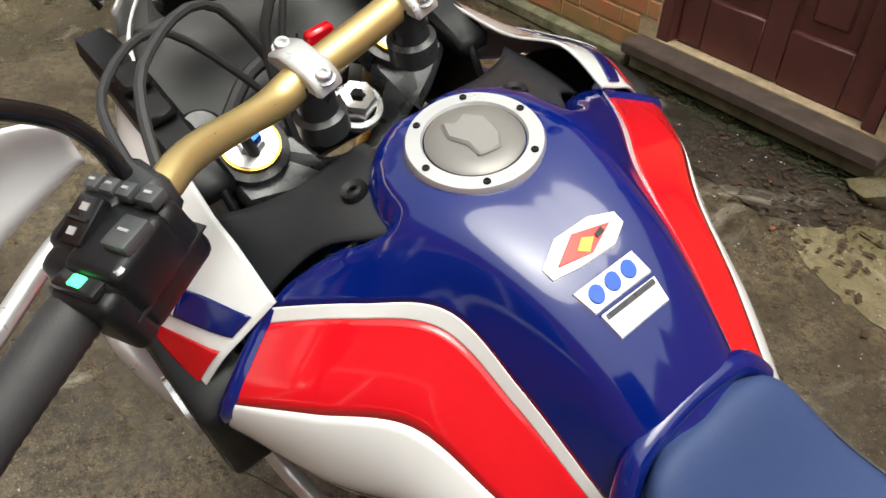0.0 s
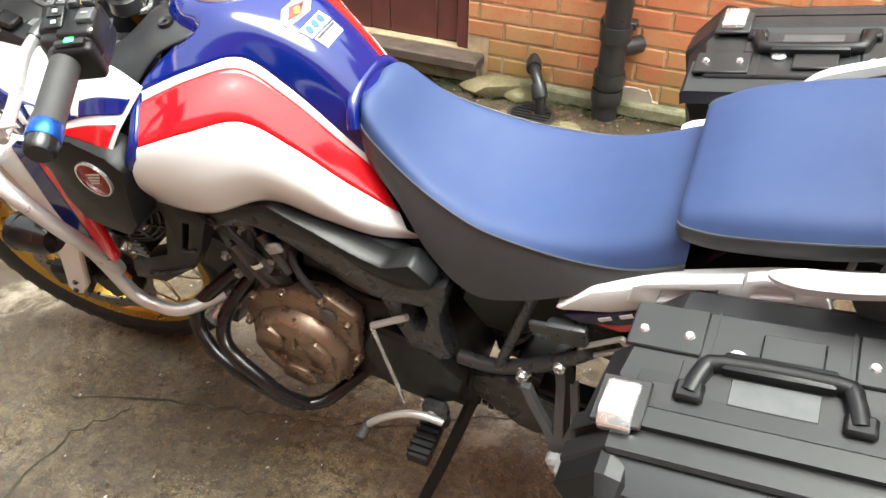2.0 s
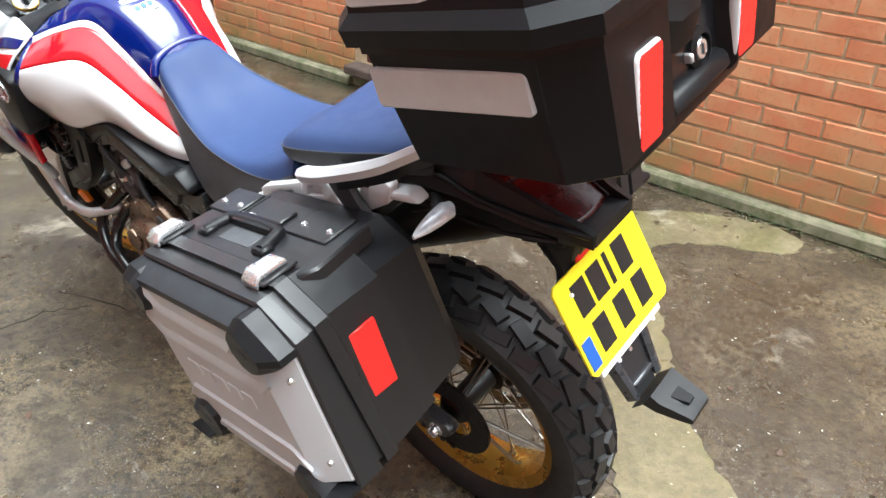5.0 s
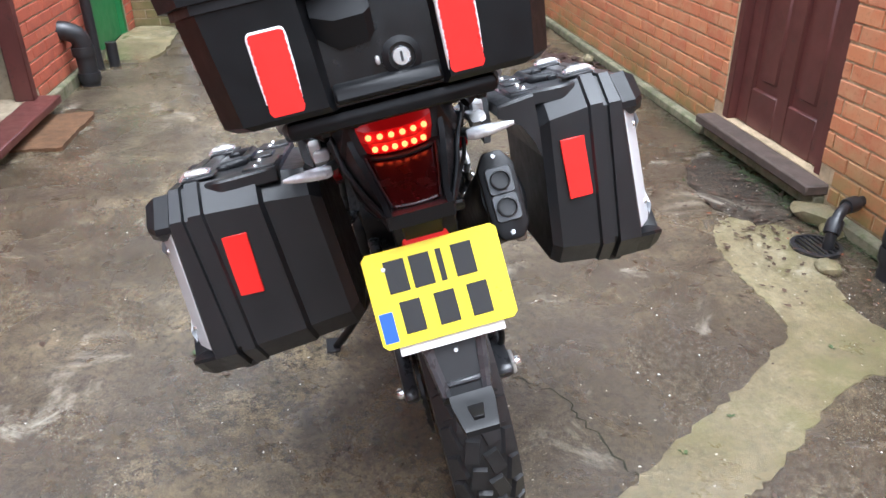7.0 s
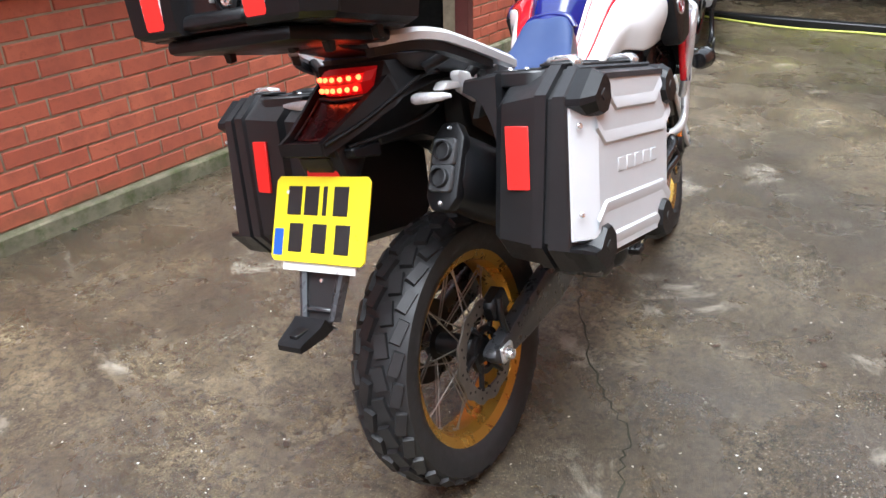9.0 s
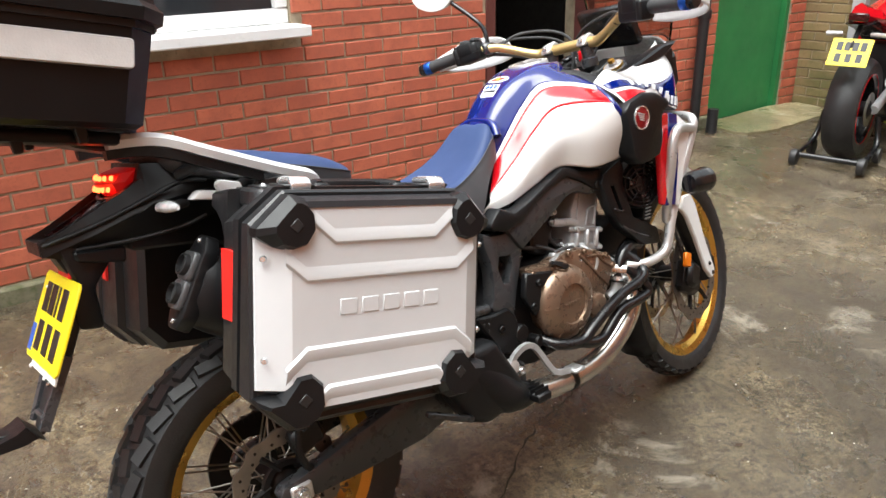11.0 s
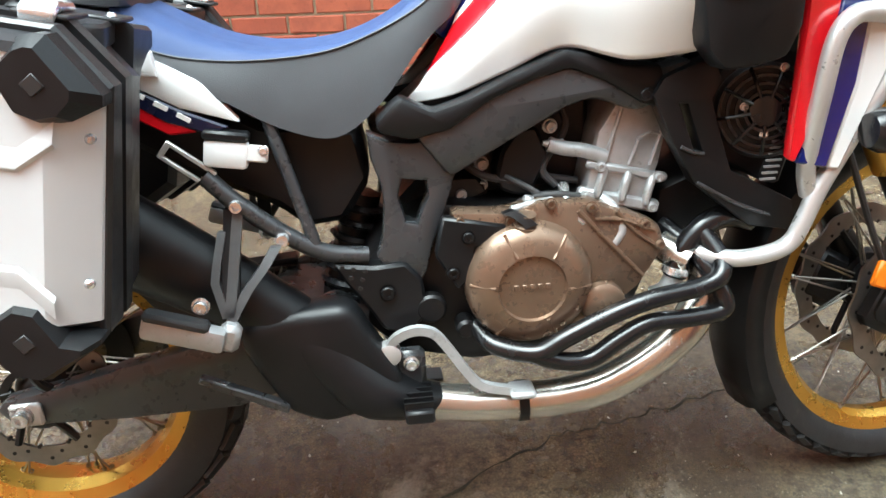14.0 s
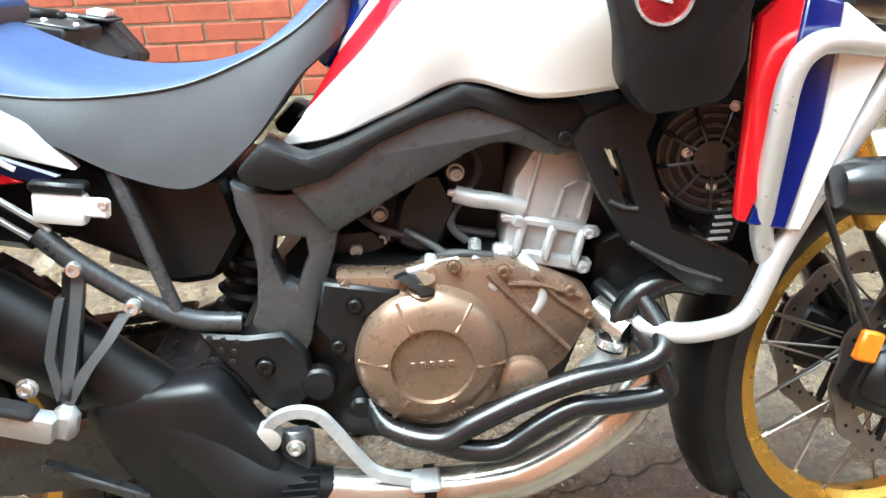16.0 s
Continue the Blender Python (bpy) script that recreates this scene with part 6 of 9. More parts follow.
for s in (-1, 1):
    bm = tube(B(), [(1.055, s * 0.15, 0.53), (1.11, s * 0.21, 0.53), (1.165, s * 0.222, 0.538), (1.196, s * 0.226, 0.556), (1.212, s * 0.228, 0.592), (1.23, s * 0.228, 0.64), (1.275, s * 0.23, 0.73), (1.335, s * 0.235, 0.845), (1.352, s * 0.236, 0.89), (1.365, s * 0.2, 0.905), (1.375, s * 0.1, 0.91)], 0.0135, 16, 6)
    if s < 0:
        tube(bm, [(1.218, -0.219, 0.628), (1.2, -0.235, 0.68), (1.195, -0.26, 0.78), (1.198, -0.27, 0.85), (1.215, -0.27, 0.88), (1.25, -0.262, 0.887), (1.34, -0.238, 0.872)], 0.0135, 16, 6)
    else:     # this side was bent further out
        tube(bm, [(1.215, 0.219, 0.62), (1.2, 0.24, 0.68), (1.198, 0.278, 0.775), (1.225, 0.295, 0.845), (1.25, 0.297, 0.875), (1.285, 0.285, 0.887), (1.35, 0.24, 0.872)], 0.0135, 16, 6)
    ug = part("upper_fairing_guard", bm, M_SILVER, bike, "silver tubular fairing guard")
    # auxiliary lamp
    c = Vector((1.315, s * 0.265, 0.725))
    bm = lathe(B(), [(0.0, -0.05), (0.024, -0.048), (0.032, -0.03), (0.034, 0.02), (0.036, 0.022), (0.036, 0.036), (0.032, 0.038), (0.03, 0.032)], c, (1, 0, -0.05), 28)
    box(bm, c + Vector((-0.01, -s * 0.03, 0.01)), (0.03, 0.05, 0.025), None, 0.004)
    lam = part("fog_lamp", bm, M_GLOSSBLACK, bike, "round black auxiliary lamp")
    part("lens", lathe(B(), [(0, 0.036), (0.02, 0.035), (0.03, 0.031)], c, (1, 0, -0.05), 24), M_LENS, lam)
# radiator and fan
for s in (-1, 1):
    bm = box(B(), (1.205, s * 0.115, 0.77), (0.035, 0.15, 0.27), Matrix.Rotation(0.25, 3, "Y"), 0.006)
    rad = part("radiator", bm, M_DARK, bike)
    bm = B()
    for k in range(26):
        box(bm, (1.198 + 0.25 * (k - 13) * 0.0095, s * 0.192, 0.77 + (k - 13) * 0.0095), (0.024, 0.004, 0.003))
    part("cooling_fins", bm, M_ALLOY, rad)
    fc, fn = Vector((1.157, s * 0.182, 0.748)), Vector((-0.35, s, 0.1)).normalized()
    fm = Matrix.Translation(fc) @ Vector((0, 0, 1)).rotation_difference(fn).to_matrix().to_4x4()
    fan = part("radiator_fan", lathe(B(), [(0.07, -0.03), (0.071, -0.004), (0.066, 0.003), (0.062, -0.004), (0.03, -0.006), (0.0, -0.006)], fc, fn, 40), M_INK, rad, "black fan housing")
    for r, h in ((0.028, 0.013), (0.04, 0.011), (0.052, 0.007), (0.0635, 0.001)):
        part("guard_ring", lathe(B(), [(r - 0.0028, h - 0.004), (r - 0.0022, h), (r + 0.0022, h), (r + 0.0028, h - 0.004)], fc, fn, 40), M_GLOSSBLACK, fan)
    part("fan_hub", lathe(B(), [(0.024, 0.004), (0.022, 0.013), (0.008, 0.015), (0, 0.015)], fc, fn, 28), M_GLOSSBLACK, fan)
    for k in range(9):
        a = 2 * math.pi * k / 9 + 0.2
        ca_, sa_ = math.cos(a), math.sin(a)
        part("guard_rib", tube(B(), [fm @ Vector((0.02 * ca_, 0.02 * sa_, 0.012)), fm @ Vector((0.045 * ca_, 0.045 * sa_, 0.009)), fm @ Vector((0.066 * ca_, 0.066 * sa_, 0.0))], 0.0032, 8, 2), M_GLOSSBLACK, fan)
    for a, r in ((0.9, 0.066), (2.6, 0.03), (4.4, 0.034), (5.6, 0.066)):
        part("fan_screw", bolt(B(), fm @ Vector((r * math.cos(a), r * math.sin(a), 0.008)), 0.005, 0.005, fn), M_CHROME, fan)
    bm = holed(B(), [(0.985, 0.782), (1.0, 0.806), (1.072, 0.833), (1.086, 0.8), (1.074, 0.77), (1.092, 0.715), (1.111, 0.663), (1.213, 0.609), (1.226, 0.558), (1.148, 0.572), (1.056, 0.645), (1.018, 0.71), (0.997, 0.757)], [(1.024, 0.768), (1.037, 0.766), (1.064, 0.694), (1.052, 0.697)], s * 0.15, s * 0.188, 0.004)
    sv = part("radiator_stay", bm, M_PLASTIC, bike, "black slotted radiator side cover", angle=25)
    part("cover_ridge", tube(B(), [(1.03, s * 0.189, 0.704), (1.05, s * 0.189, 0.694), (1.066, s * 0.189, 0.692)], 0.003, 8, 2), M_FRAME, sv)
    part("cover_ridge", tube(B(), [(1.058, s * 0.189, 0.648), (1.12, s * 0.189, 0.612), (1.178, s * 0.189, 0.588)], 0.003, 8, 2), M_FRAME, sv)
bm = prism(B(), [(1.03, 0.62), (1.13, 0.66), (1.2, 0.62), (1.18, 0.55), (1.08, 0.5), (1.02, 0.52)], "y", -0.1, 0.1, 0.01)
part("header_shield", bm, M_DARK, bike)

# swingarm, chain side, brake
bm = prism(B(), [(-0.045, 0.34), (-0.03, 0.356), (0.072, 0.376), (0.163, 0.398), (0.264, 0.42), (0.361, 0.43), (0.5, 0.49), (0.56, 0.47), (0.55, 0.41), (0.457, 0.34), (0.332, 0.306), (0.15, 0.303), (-0.02, 0.308)], "y", -0.135, -0.095, 0.01, 2)
sw = part("swingarm", bm, M_FRAME, bike, "black aluminium swingarm")
bm = prism(B(), [(-0.045, 0.34), (-0.03, 0.356), (0.072, 0.376), (0.264, 0.42), (0.5, 0.49), (0.56, 0.47), (0.55, 0.41), (0.457, 0.34), (0.15, 0.303), (-0.02, 0.308)], "y", 0.095, 0.13, 0.01, 2)
box(bm, (0.44, 0, 0.42), (0.1, 0.2, 0.09), None, 0.01)
part("swingarm_left", bm, M_FRAME, sw)
bm = box(B(), (0.004, -0.139, 0.333), (0.05, 0.012, 0.04), None, 0.004)
part("axle_block", bm, M_SILVER, sw, "silver axle adjuster block")
part("axle_nut", bolt(B(), (0.0, -0.145, 0.333), 0.014, 0.014), M_CHROME, sw)
part("axle_nut", bolt(B(), (0.0, 0.132, 0.333), 0.014, 0.014, (0, 1, 0)), M_CHROME, sw)
bm = B()
box(bm, (0.055, -0.095, 0.43), (0.075, 0.045, 0.06), Matrix.Rotation(-0.3, 3, "Y"), 0.01)
tube(bm, [(0.03, -0.125, 0.46), (0.02, -0.13, 0.42), (0.03, -0.128, 0.38), (0.05, -0.12, 0.36)], 0.008, 8)
part("rear_caliper", bm, M_DARK, sw)
bm = lathe(B(), [(0.105, -0.004), (0.108, -0.004), (0.108, 0.004), (0.105, 0.004), (0.06, 0.003), (0.06, -0.003), (0.105, -0.004)], (0, 0.085, 0.333), (0, 1, 0), 42)
part("rear_sprocket", bm, M_DARK, bike)
bm = B()
for k in range(44):
    x = k / 43 * 0.6
    for z in (0.333 + 0.105 + 0.04 * x, 0.333 - 0.105 + 0.17 * x):
        box(bm, (x, 0.085, z), (0.011, 0.012 if k % 2 else 0.018, 0.011))
ch = part("chain", bm, M_DARK, bike, "dark drive chain")
ch["kind"] = "stuff"
bm = box(B(), (0.23, 0.1, 0.46), (0.4, 0.045, 0.012), Matrix.Rotation(-0.08, 3, "Y"), 0.004)
part("chain_guard", bm, M_PLASTIC, bike)
bm = tube(B(), [(0.5, 0, 0.42), (0.56, 0, 0.62)], 0.03, 14, 1)
sh_ = part("shock_absorber", bm, M_DARK, bike, "black rear shock absorber")
for k in range(7):
    part("spring_coil", lathe(B(), [(0.03, -0.006), (0.036, -0.006), (0.042, 0), (0.036, 0.006), (0.03, 0.006)], (0.506 + 0.008 * k, 0, 0.44 + 0.026 * k), (0.28, 0, 1), 20), M_FRAME, sh_)
# subframe tubes, pillion footrests
for s in (-1, 1):
    bm = tube(B(), [(0.56, s * 0.15, 0.56), (0.5, s * 0.158, 0.572), (0.442, s * 0.165, 0.608), (0.38, s * 0.17, 0.662), (0.34, s * 0.168, 0.705)], 0.0135, 14, 4)
    tube(bm, [(0.43, s * 0.145, 0.79), (0.484, s * 0.162, 0.588)], 0.0095, 10, 0)
    sf = part("subframe_tube", bm, M_FRAME, bike, "grey painted subframe tube")
    for x, z in ((0.439, 0.606), (0.38, 0.661)):
        part("subframe_bolt", bolt(B(), (x, s * 0.176, z), 0.01, 0.014, (0, s, 0)), M_CHROME, sf)
    yo = lambda z: s * (0.174 + 0.066 * min(1.0, max(0.0, (0.64 - z) / 0.13)))
    def bar_(q, w, th):
        """A flat cast bar that leans outwards as it drops."""
        return loft(B(), [[(x - w, yo(z) - s * th, z), (x - w, yo(z), z), (x + w, yo(z), z), (x + w, yo(z) - s * th, z)] for x, z in q])
    hang = part("footrest_hanger", bar_([(0.372, 0.655), (0.368, 0.62), (0.364, 0.56), (0.36, 0.505)], 0.012, 0.014), M_PLASTIC, bike, "black cast footrest hanger")
    for q, w in (([(0.382, 0.66), (0.375, 0.62), (0.367, 0.56), (0.36, 0.515)], 0.0075), ([(0.355, 0.625), (0.346, 0.585), (0.342, 0.56), (0.356, 0.515)], 0.006), ([(0.43, 0.6), (0.412, 0.575), (0.385, 0.545), (0.362, 0.51)], 0.008)):
        b_ = bar_(q, w, 0.012)
        bmesh.ops.translate(b_, vec=(0, s * 0.004, 0), verts=b_.verts)
        part("hanger_rib", b_, M_GREYCAST, hang, "worn grey cast bar")
    bm = box(B(), (0.3, s * 0.262, 0.508), (0.115, 0.03, 0.034), Matrix.Rotation(0.32, 3, "Y"), 0.008, 2)
    box(bm, (0.358, s * 0.248, 0.49), (0.03, 0.03, 0.042), Matrix.Rotation(0.3, 3, "Y"), 0.008)
    pf = part("pillion_footrest", bm, M_ALLOY, hang, "folded alloy pillion footrest")
    part("footrest_rubber", box(B(), (0.294, s * 0.266, 0.529), (0.09, 0.028, 0.014), Matrix.Rotation(0.32, 3, "Y"), 0.005), M_GRIP, pf)
    part("footrest_bolt", bolt(B(), (0.325, s * 0.25, 0.54), 0.01, 0.008, (0, s, 0)), M_CHROME, hang)
    # slotted flat end of the tube
    dx = Vector((0.351 - 0.29, 0, 0.698 - 0.748)).normalized()
    up = Vector((-dx.z, 0, dx.x))
    c0 = Vector((0.29, s * 0.17, 0.748))
    bm = B()
    for q, w, l in ((up * 0.011, 0.006, 0.078), (up * -0.011, 0.006, 0.078)):
        box(bm, c0 + dx * 0.038 + q, (l, 0.008, w), Matrix((dx, (0, 1, 0), up)).transposed(), 0.001)
    for e in (0.002, 0.074):
        box(bm, c0 + dx * e, (0.008, 0.0085, 0.026), Matrix((dx, (0, 1, 0), up)).transposed(), 0.001)
    part("slotted_tab", bm, M_SILVER, sf, "slotted bare metal tab")
    bm = box(B(), (0.375, s * 0.168, 0.735), (0.062, 0.024, 0.04), Matrix.Rotation(0.15, 3, "Y"), 0.007, 2)
    box(bm, (0.415, s * 0.172, 0.733), (0.036, 0.01, 0.024), Matrix.Rotation(0.15, 3, "Y"), 0.003)
    res = part("reservoir" if s < 0 else "bracket", bm, M_STICKER if s < 0 else M_FRAME, bike, "milky fluid reservoir" if s < 0 else "")
    if s < 0:
        part("reservoir_cap", box(B(), (0.378, s * 0.168, 0.761), (0.064, 0.028, 0.014), Matrix.Rotation(0.15, 3, "Y"), 0.004), M_PLASTIC, res, "black cap")
        part("reservoir_bolt", bolt(B(), (0.427, s * 0.177, 0.737), 0.006, 0.004, (0, s, 0)), M_CHROME, res)
# rider footrests, brake pedal, stand
for s in (-1, 1):
    bm = B()
    box(bm, (0.612, s * 0.17, 0.37), (0.05, 0.03, 0.07), None, 0.008)
    fp = part("footrest_bracket", bm, M_FRAME, bike)
    bm = box(B(), (0.62, s * 0.215, 0.33), (0.045, 0.085, 0.022), None, 0.004)
    for k in range(5):
        box(bm, (0.62, s * (0.185 + 0.015 * k), 0.345), (0.045, 0.004, 0.012))
    part("footrest", bm, M_DARK, fp, "serrated black footrest")
    part("footrest_bolt", bolt(B(), (0.614, s * 0.186, 0.386), 0.01, 0.008, (0, s, 0)), M_CHROME, fp)
bm = B()
P = spline([(0.575, -0.19, 0.41), (0.592, -0.196, 0.437), (0.621, -0.2, 0.45), (0.65, -0.2, 0.443), (0.672, -0.2, 0.415), (0.695, -0.2, 0.378), (0.722, -0.2, 0.345), (0.775, -0.205, 0.332)], 36)
loft(bm, [[p + Vector((0, dy, 0)) + n * dz for dy, dz in ((-0.006, -0.007), (0.006, -0.007), (0.006, 0.007), (-0.006, 0.007))] for i, p in enumerate(P) for n in [(P[min(i + 1, 36)] - P[max(i - 1, 0)]).cross(Vector((0, 1, 0))).normalized()]])
ped = part("brake_pedal", bm, M_ALLOY, bike, "silver cast brake pedal")
bm = lathe(B(), [(0.018, -0.012), (0.018, 0.01), (0.012, 0.012), (0, 0.012)], (0.581, -0.19, 0.41), (0, -1, 0), 20)
part("pedal_pivot", bm, M_SILVER, ped)
part("pedal_pad", box(B(), (0.785, -0.207, 0.333), (0.04, 0.045, 0.012), None, 0.004), M_ALLOY, ped)
bm = tube(B(), [(0.555, 0.12, 0.38), (0.6, 0.2, 0.22), (0.655, 0.325, 0.068)], 0.0125, 12, 2)
st = part("side_stand", bm, M_DARK, bike, "extended black side stand")
bm = box(B(), (0.665, 0.335, 0.0695), (0.08, 0.045, 0.008), Matrix.Rotation(radians(11.0), 3, "X"), 0.003)
part("stand_foot", bm, M_DARK, st)
bm = prism(B(), [(0.53, 0.43), (0.6, 0.44), (0.6, 0.36), (0.55, 0.35)], "y", 0.1, 0.13, 0.005)
part("stand_bracket", bm, M_DARK, st)


# -- fairing
def surface(rows, nu, nv, s=1, off=0.0):
    """A smooth skin through rows of points; s = -1 draws it on the right."""
    g = [spline([(x, s * (y + off), z) for x, y, z in r], nu) for r in rows]
    return [spline([r[k] for r in g], nv) for k in range(nu + 1)]


COWL = [[(0.998, 0.184, 1.048), (1.05, 0.182, 1.075), (1.13, 0.174, 1.062), (1.24, 0.16, 1.085), (1.35, 0.128, 1.122), (1.45, 0.06, 1.13)],
        [(1.005, 0.21, 1.03), (1.055, 0.214, 1.052), (1.135, 0.212, 1.04), (1.245, 0.2, 1.045), (1.365, 0.165, 1.06), (1.475, 0.075, 1.06)],
        [(1.012, 0.24, 1.01), (1.065, 0.245, 1.028), (1.14, 0.243, 1.018), (1.24, 0.23, 1.0), (1.35, 0.19, 0.99), (1.46, 0.085, 0.995)],
        [(1.02, 0.262, 0.985), (1.075, 0.268, 1.003), (1.14, 0.262, 0.995), (1.225, 0.246, 0.955), (1.325, 0.205, 0.93), (1.43, 0.09, 0.94)]]
for s in (1, -1):
    CW = COWL
    g = surface(CW, 30, 18, s)
    cowl = part("fairing_cowl", loft(B(), g, False, False), M_WHITE, bike, "white upper fairing with blue and red graphics", solid=0.003, angle=60)
    gg = [spline(r, 60) for r in CW]
    net = [spline([r[k] for r in gg], 36) for k in range(61)]
    def on_cowl(u, v, lift):
        k, q = min(59, max(0, int(u * 60))), min(35, max(0, int(v * 36)))
        fu, fv = u * 60 - k, v * 36 - q
        p = net[k][q].lerp(net[k][q + 1], fv).lerp(net[k + 1][q].lerp(net[k + 1][q + 1], fv), fu)
        return Vector((p.x - 0.2 * lift, s * (p.y + lift), p.z + lift * 0.7))
    def patch(a, b, c, d, material, nm, lb="", lift=0.0018):
        """A graphic between four (u, v) corners: along the rear, then along the front."""
        rows = []
        for i in range(11):
            p0 = (a[0] + (b[0] - a[0]) * i / 10, a[1] + (b[1] - a[1]) * i / 10)
            p1 = (d[0] + (c[0] - d[0]) * i / 10, d[1] + (c[1] - d[1]) * i / 10)
            rows.append([on_cowl(p0[0] + (p1[0] - p0[0]) * j / 16, p0[1] + (p1[1] - p0[1]) * j / 16, lift) for j in range(17)])
        return part(nm, loft(B(), rows, False, False), material, cowl, lb, solid=0.001, angle=60)
    patch((0.03, 0.24), (0.03, 0.46), (0.32, 0.86), (0.44, 0.72), M_BLUE, "cowl_graphic", "dark blue diagonal stripe")
    patch((0.03, 0.6), (0.03, 0.97), (0.3, 0.975), (0.27, 0.9), M_RED, "cowl_graphic", "red corner")
    patch((0.42, 0.62), (0.56, 0.985), (0.9, 0.985), (0.8, 0.45), M_BLUE, "cowl_graphic", "dark blue lettering field")
    # slanted white lettering, drawn as plain bars
    for k in range(6):
        u, v = 0.25 + 0.068 * k, 0.46 + 0.056 * k
        patch((u, v), (u - 0.042, v + 0.23 - 0.016 * k), (u - 0.004, v + 0.23 - 0.016 * k), (u + 0.038, v), M_STICKER, "lettering_bar", "white lettering bar", 0.0034)
    for k in range(4):
        u = 0.6 + 0.055 * k
        patch((u, 0.8), (u - 0.02, 0.95), (u + 0.01, 0.95), (u + 0.03, 0.8), M_STICKER, "lettering_bar", "white lettering bar", 0.0034)
    # black shroud with round badge
    y0, y1 = s * 0.222, s * 0.281
    bm = prism(B(), [(0.993, 0.968), (1.018, 0.99), (1.073, 1.006), (1.13, 1.0), (1.186, 0.972), (1.186, 0.955), (1.162, 0.947), (1.149, 0.932), (1.147, 0.875), (1.13, 0.835), (1.09, 0.826), (1.045, 0.822), (1.02, 0.852), (1.01, 0.91)], "y", y0, y1, 0.01, 2)
    sh = part("fairing_shroud", bm, M_PLASTIC, bike, "matt black fairing infill")
    bc = Vector((1.054, s * 0.281, 0.944))
    bd = part("badge", lathe(B(), [(0.0, 0.003), (0.026, 0.003), (0.028, 0.002), (0.028, -0.004)], bc, (0, s, 0), 40), mat("badge_red", (0.25, 0.01, 0.015), 0.25, 0.3, 0.05), sh, "round dark red badge with silver wing shape")
    part("badge_ring", lathe(B(), [(0.0275, -0.003), (0.0275, 0.0045), (0.0305, 0.0045), (0.031, -0.003)], bc, (0, s, 0), 40), M_CHROME, bd)
    for k in range(4):
        bm = box(B(), bc + Vector((-0.004 + 0.001 * k, s * 0.004, 0.011 - 0.0055 * k)), (0.03 - 0.004 * k, 0.002, 0.0032), Matrix.Rotation(0.28, 3, "Y"), 0.0008)
        part("wing_bar", bm, M_SILVER, bd)
    # lower fairing: red, blue and white blades beside the radiator
    for nm, pts, mt, a, b in (("fairing_blade", [(1.168, 0.915), (1.19, 0.935), (1.218, 0.935), (1.208, 0.85), (1.188, 0.72), (1.174, 0.684), (1.162, 0.69)], M_RED, 0.232, 0.25),
                              ("fairing_blade", [(1.2195, 0.935), (1.262, 0.925), (1.252, 0.79), (1.224, 0.672), (1.1755, 0.683), (1.1895, 0.72), (1.2095, 0.85)], M_BLUE, 0.231, 0.248),
                              ("fairing_blade", [(1.2635, 0.925), (1.325, 0.88), (1.318, 0.86), (1.292, 0.797), (1.244, 0.668), (1.2255, 0.672), (1.2535, 0.79)], M_WHITE, 0.226, 0.246)):
        part(nm, prism(B(), pts, "y", s * a, s * b, 0.003), mt, bike, {M_RED: "red fairing blade", M_BLUE: "dark blue fairing blade", M_WHITE: "white fairing blade"}[mt])
    bm = prism(B(), [(1.16, 0.92), (1.2, 0.93), (1.3, 0.89), (1.28, 0.82), (1.24, 0.72), (1.215, 0.69), (1.21, 0.8), (1.19, 0.87)], "y", s * 0.12, s * 0.226, 0.01)
    part("fairing_inner", bm, M_DARK, bike)
# nose, headlamps and screen
g = surface([[(1.42, -0.12, 1.12), (1.46, -0.06, 1.14), (1.47, 0, 1.145), (1.46, 0.06, 1.14), (1.42, 0.12, 1.12)], [(1.44, -0.13, 1.05), (1.5, -0.07, 1.06), (1.515, 0, 1.065), (1.5, 0.07, 1.06), (1.44, 0.13, 1.05)],
             [(1.42, -0.13, 0.97), (1.49, -0.07, 0.97), (1.51, 0, 0.97), (1.49, 0.07, 0.97), (1.42, 0.13, 0.97)], [(1.38, -0.1, 0.9), (1.44, -0.06, 0.88), (1.46, 0, 0.875), (1.44, 0.06, 0.88), (1.38, 0.1, 0.9)]], 20, 16)
nose = part("headlamp", loft(B(), g, False, False), M_LENS, bike, "twin headlamp behind a clear lens", solid=0.004, angle=60)
g = surface([[(1.43, -0.13, 1.12), (1.475, -0.07, 1.14), (1.485, 0, 1.145), (1.475, 0.07, 1.14), (1.43, 0.13, 1.12)], [(1.42, -0.15, 1.2), (1.46, -0.08, 1.22), (1.47, 0, 1.225), (1.46, 0.08, 1.22), (1.42, 0.15, 1.2)],
             [(1.39, -0.15, 1.29), (1.42, -0.08, 1.32), (1.43, 0, 1.33), (1.42, 0.08, 1.32), (1.39, 0.15, 1.29)], [(1.36, -0.12, 1.37), (1.38, -0.07, 1.4), (1.385, 0, 1.41), (1.38, 0.07, 1.4), (1.36, 0.12, 1.37)]], 20, 16)
scr = part("windscreen", loft(B(), g, False, False), M_SMOKE, bike, "clear smoked windscreen", solid=0.003, angle=60)
bm = prism(B(), [(1.24, 0.94), (1.25, 0.985), (1.3, 1.02), (1.36, 1.06), (1.42, 1.1), (1.43, 1.0), (1.36, 0.93)], "y", -0.155, 0.155, 0.012)
dash = part("cockpit", bm, M_PLASTIC, bike, "black plastic cockpit lining")
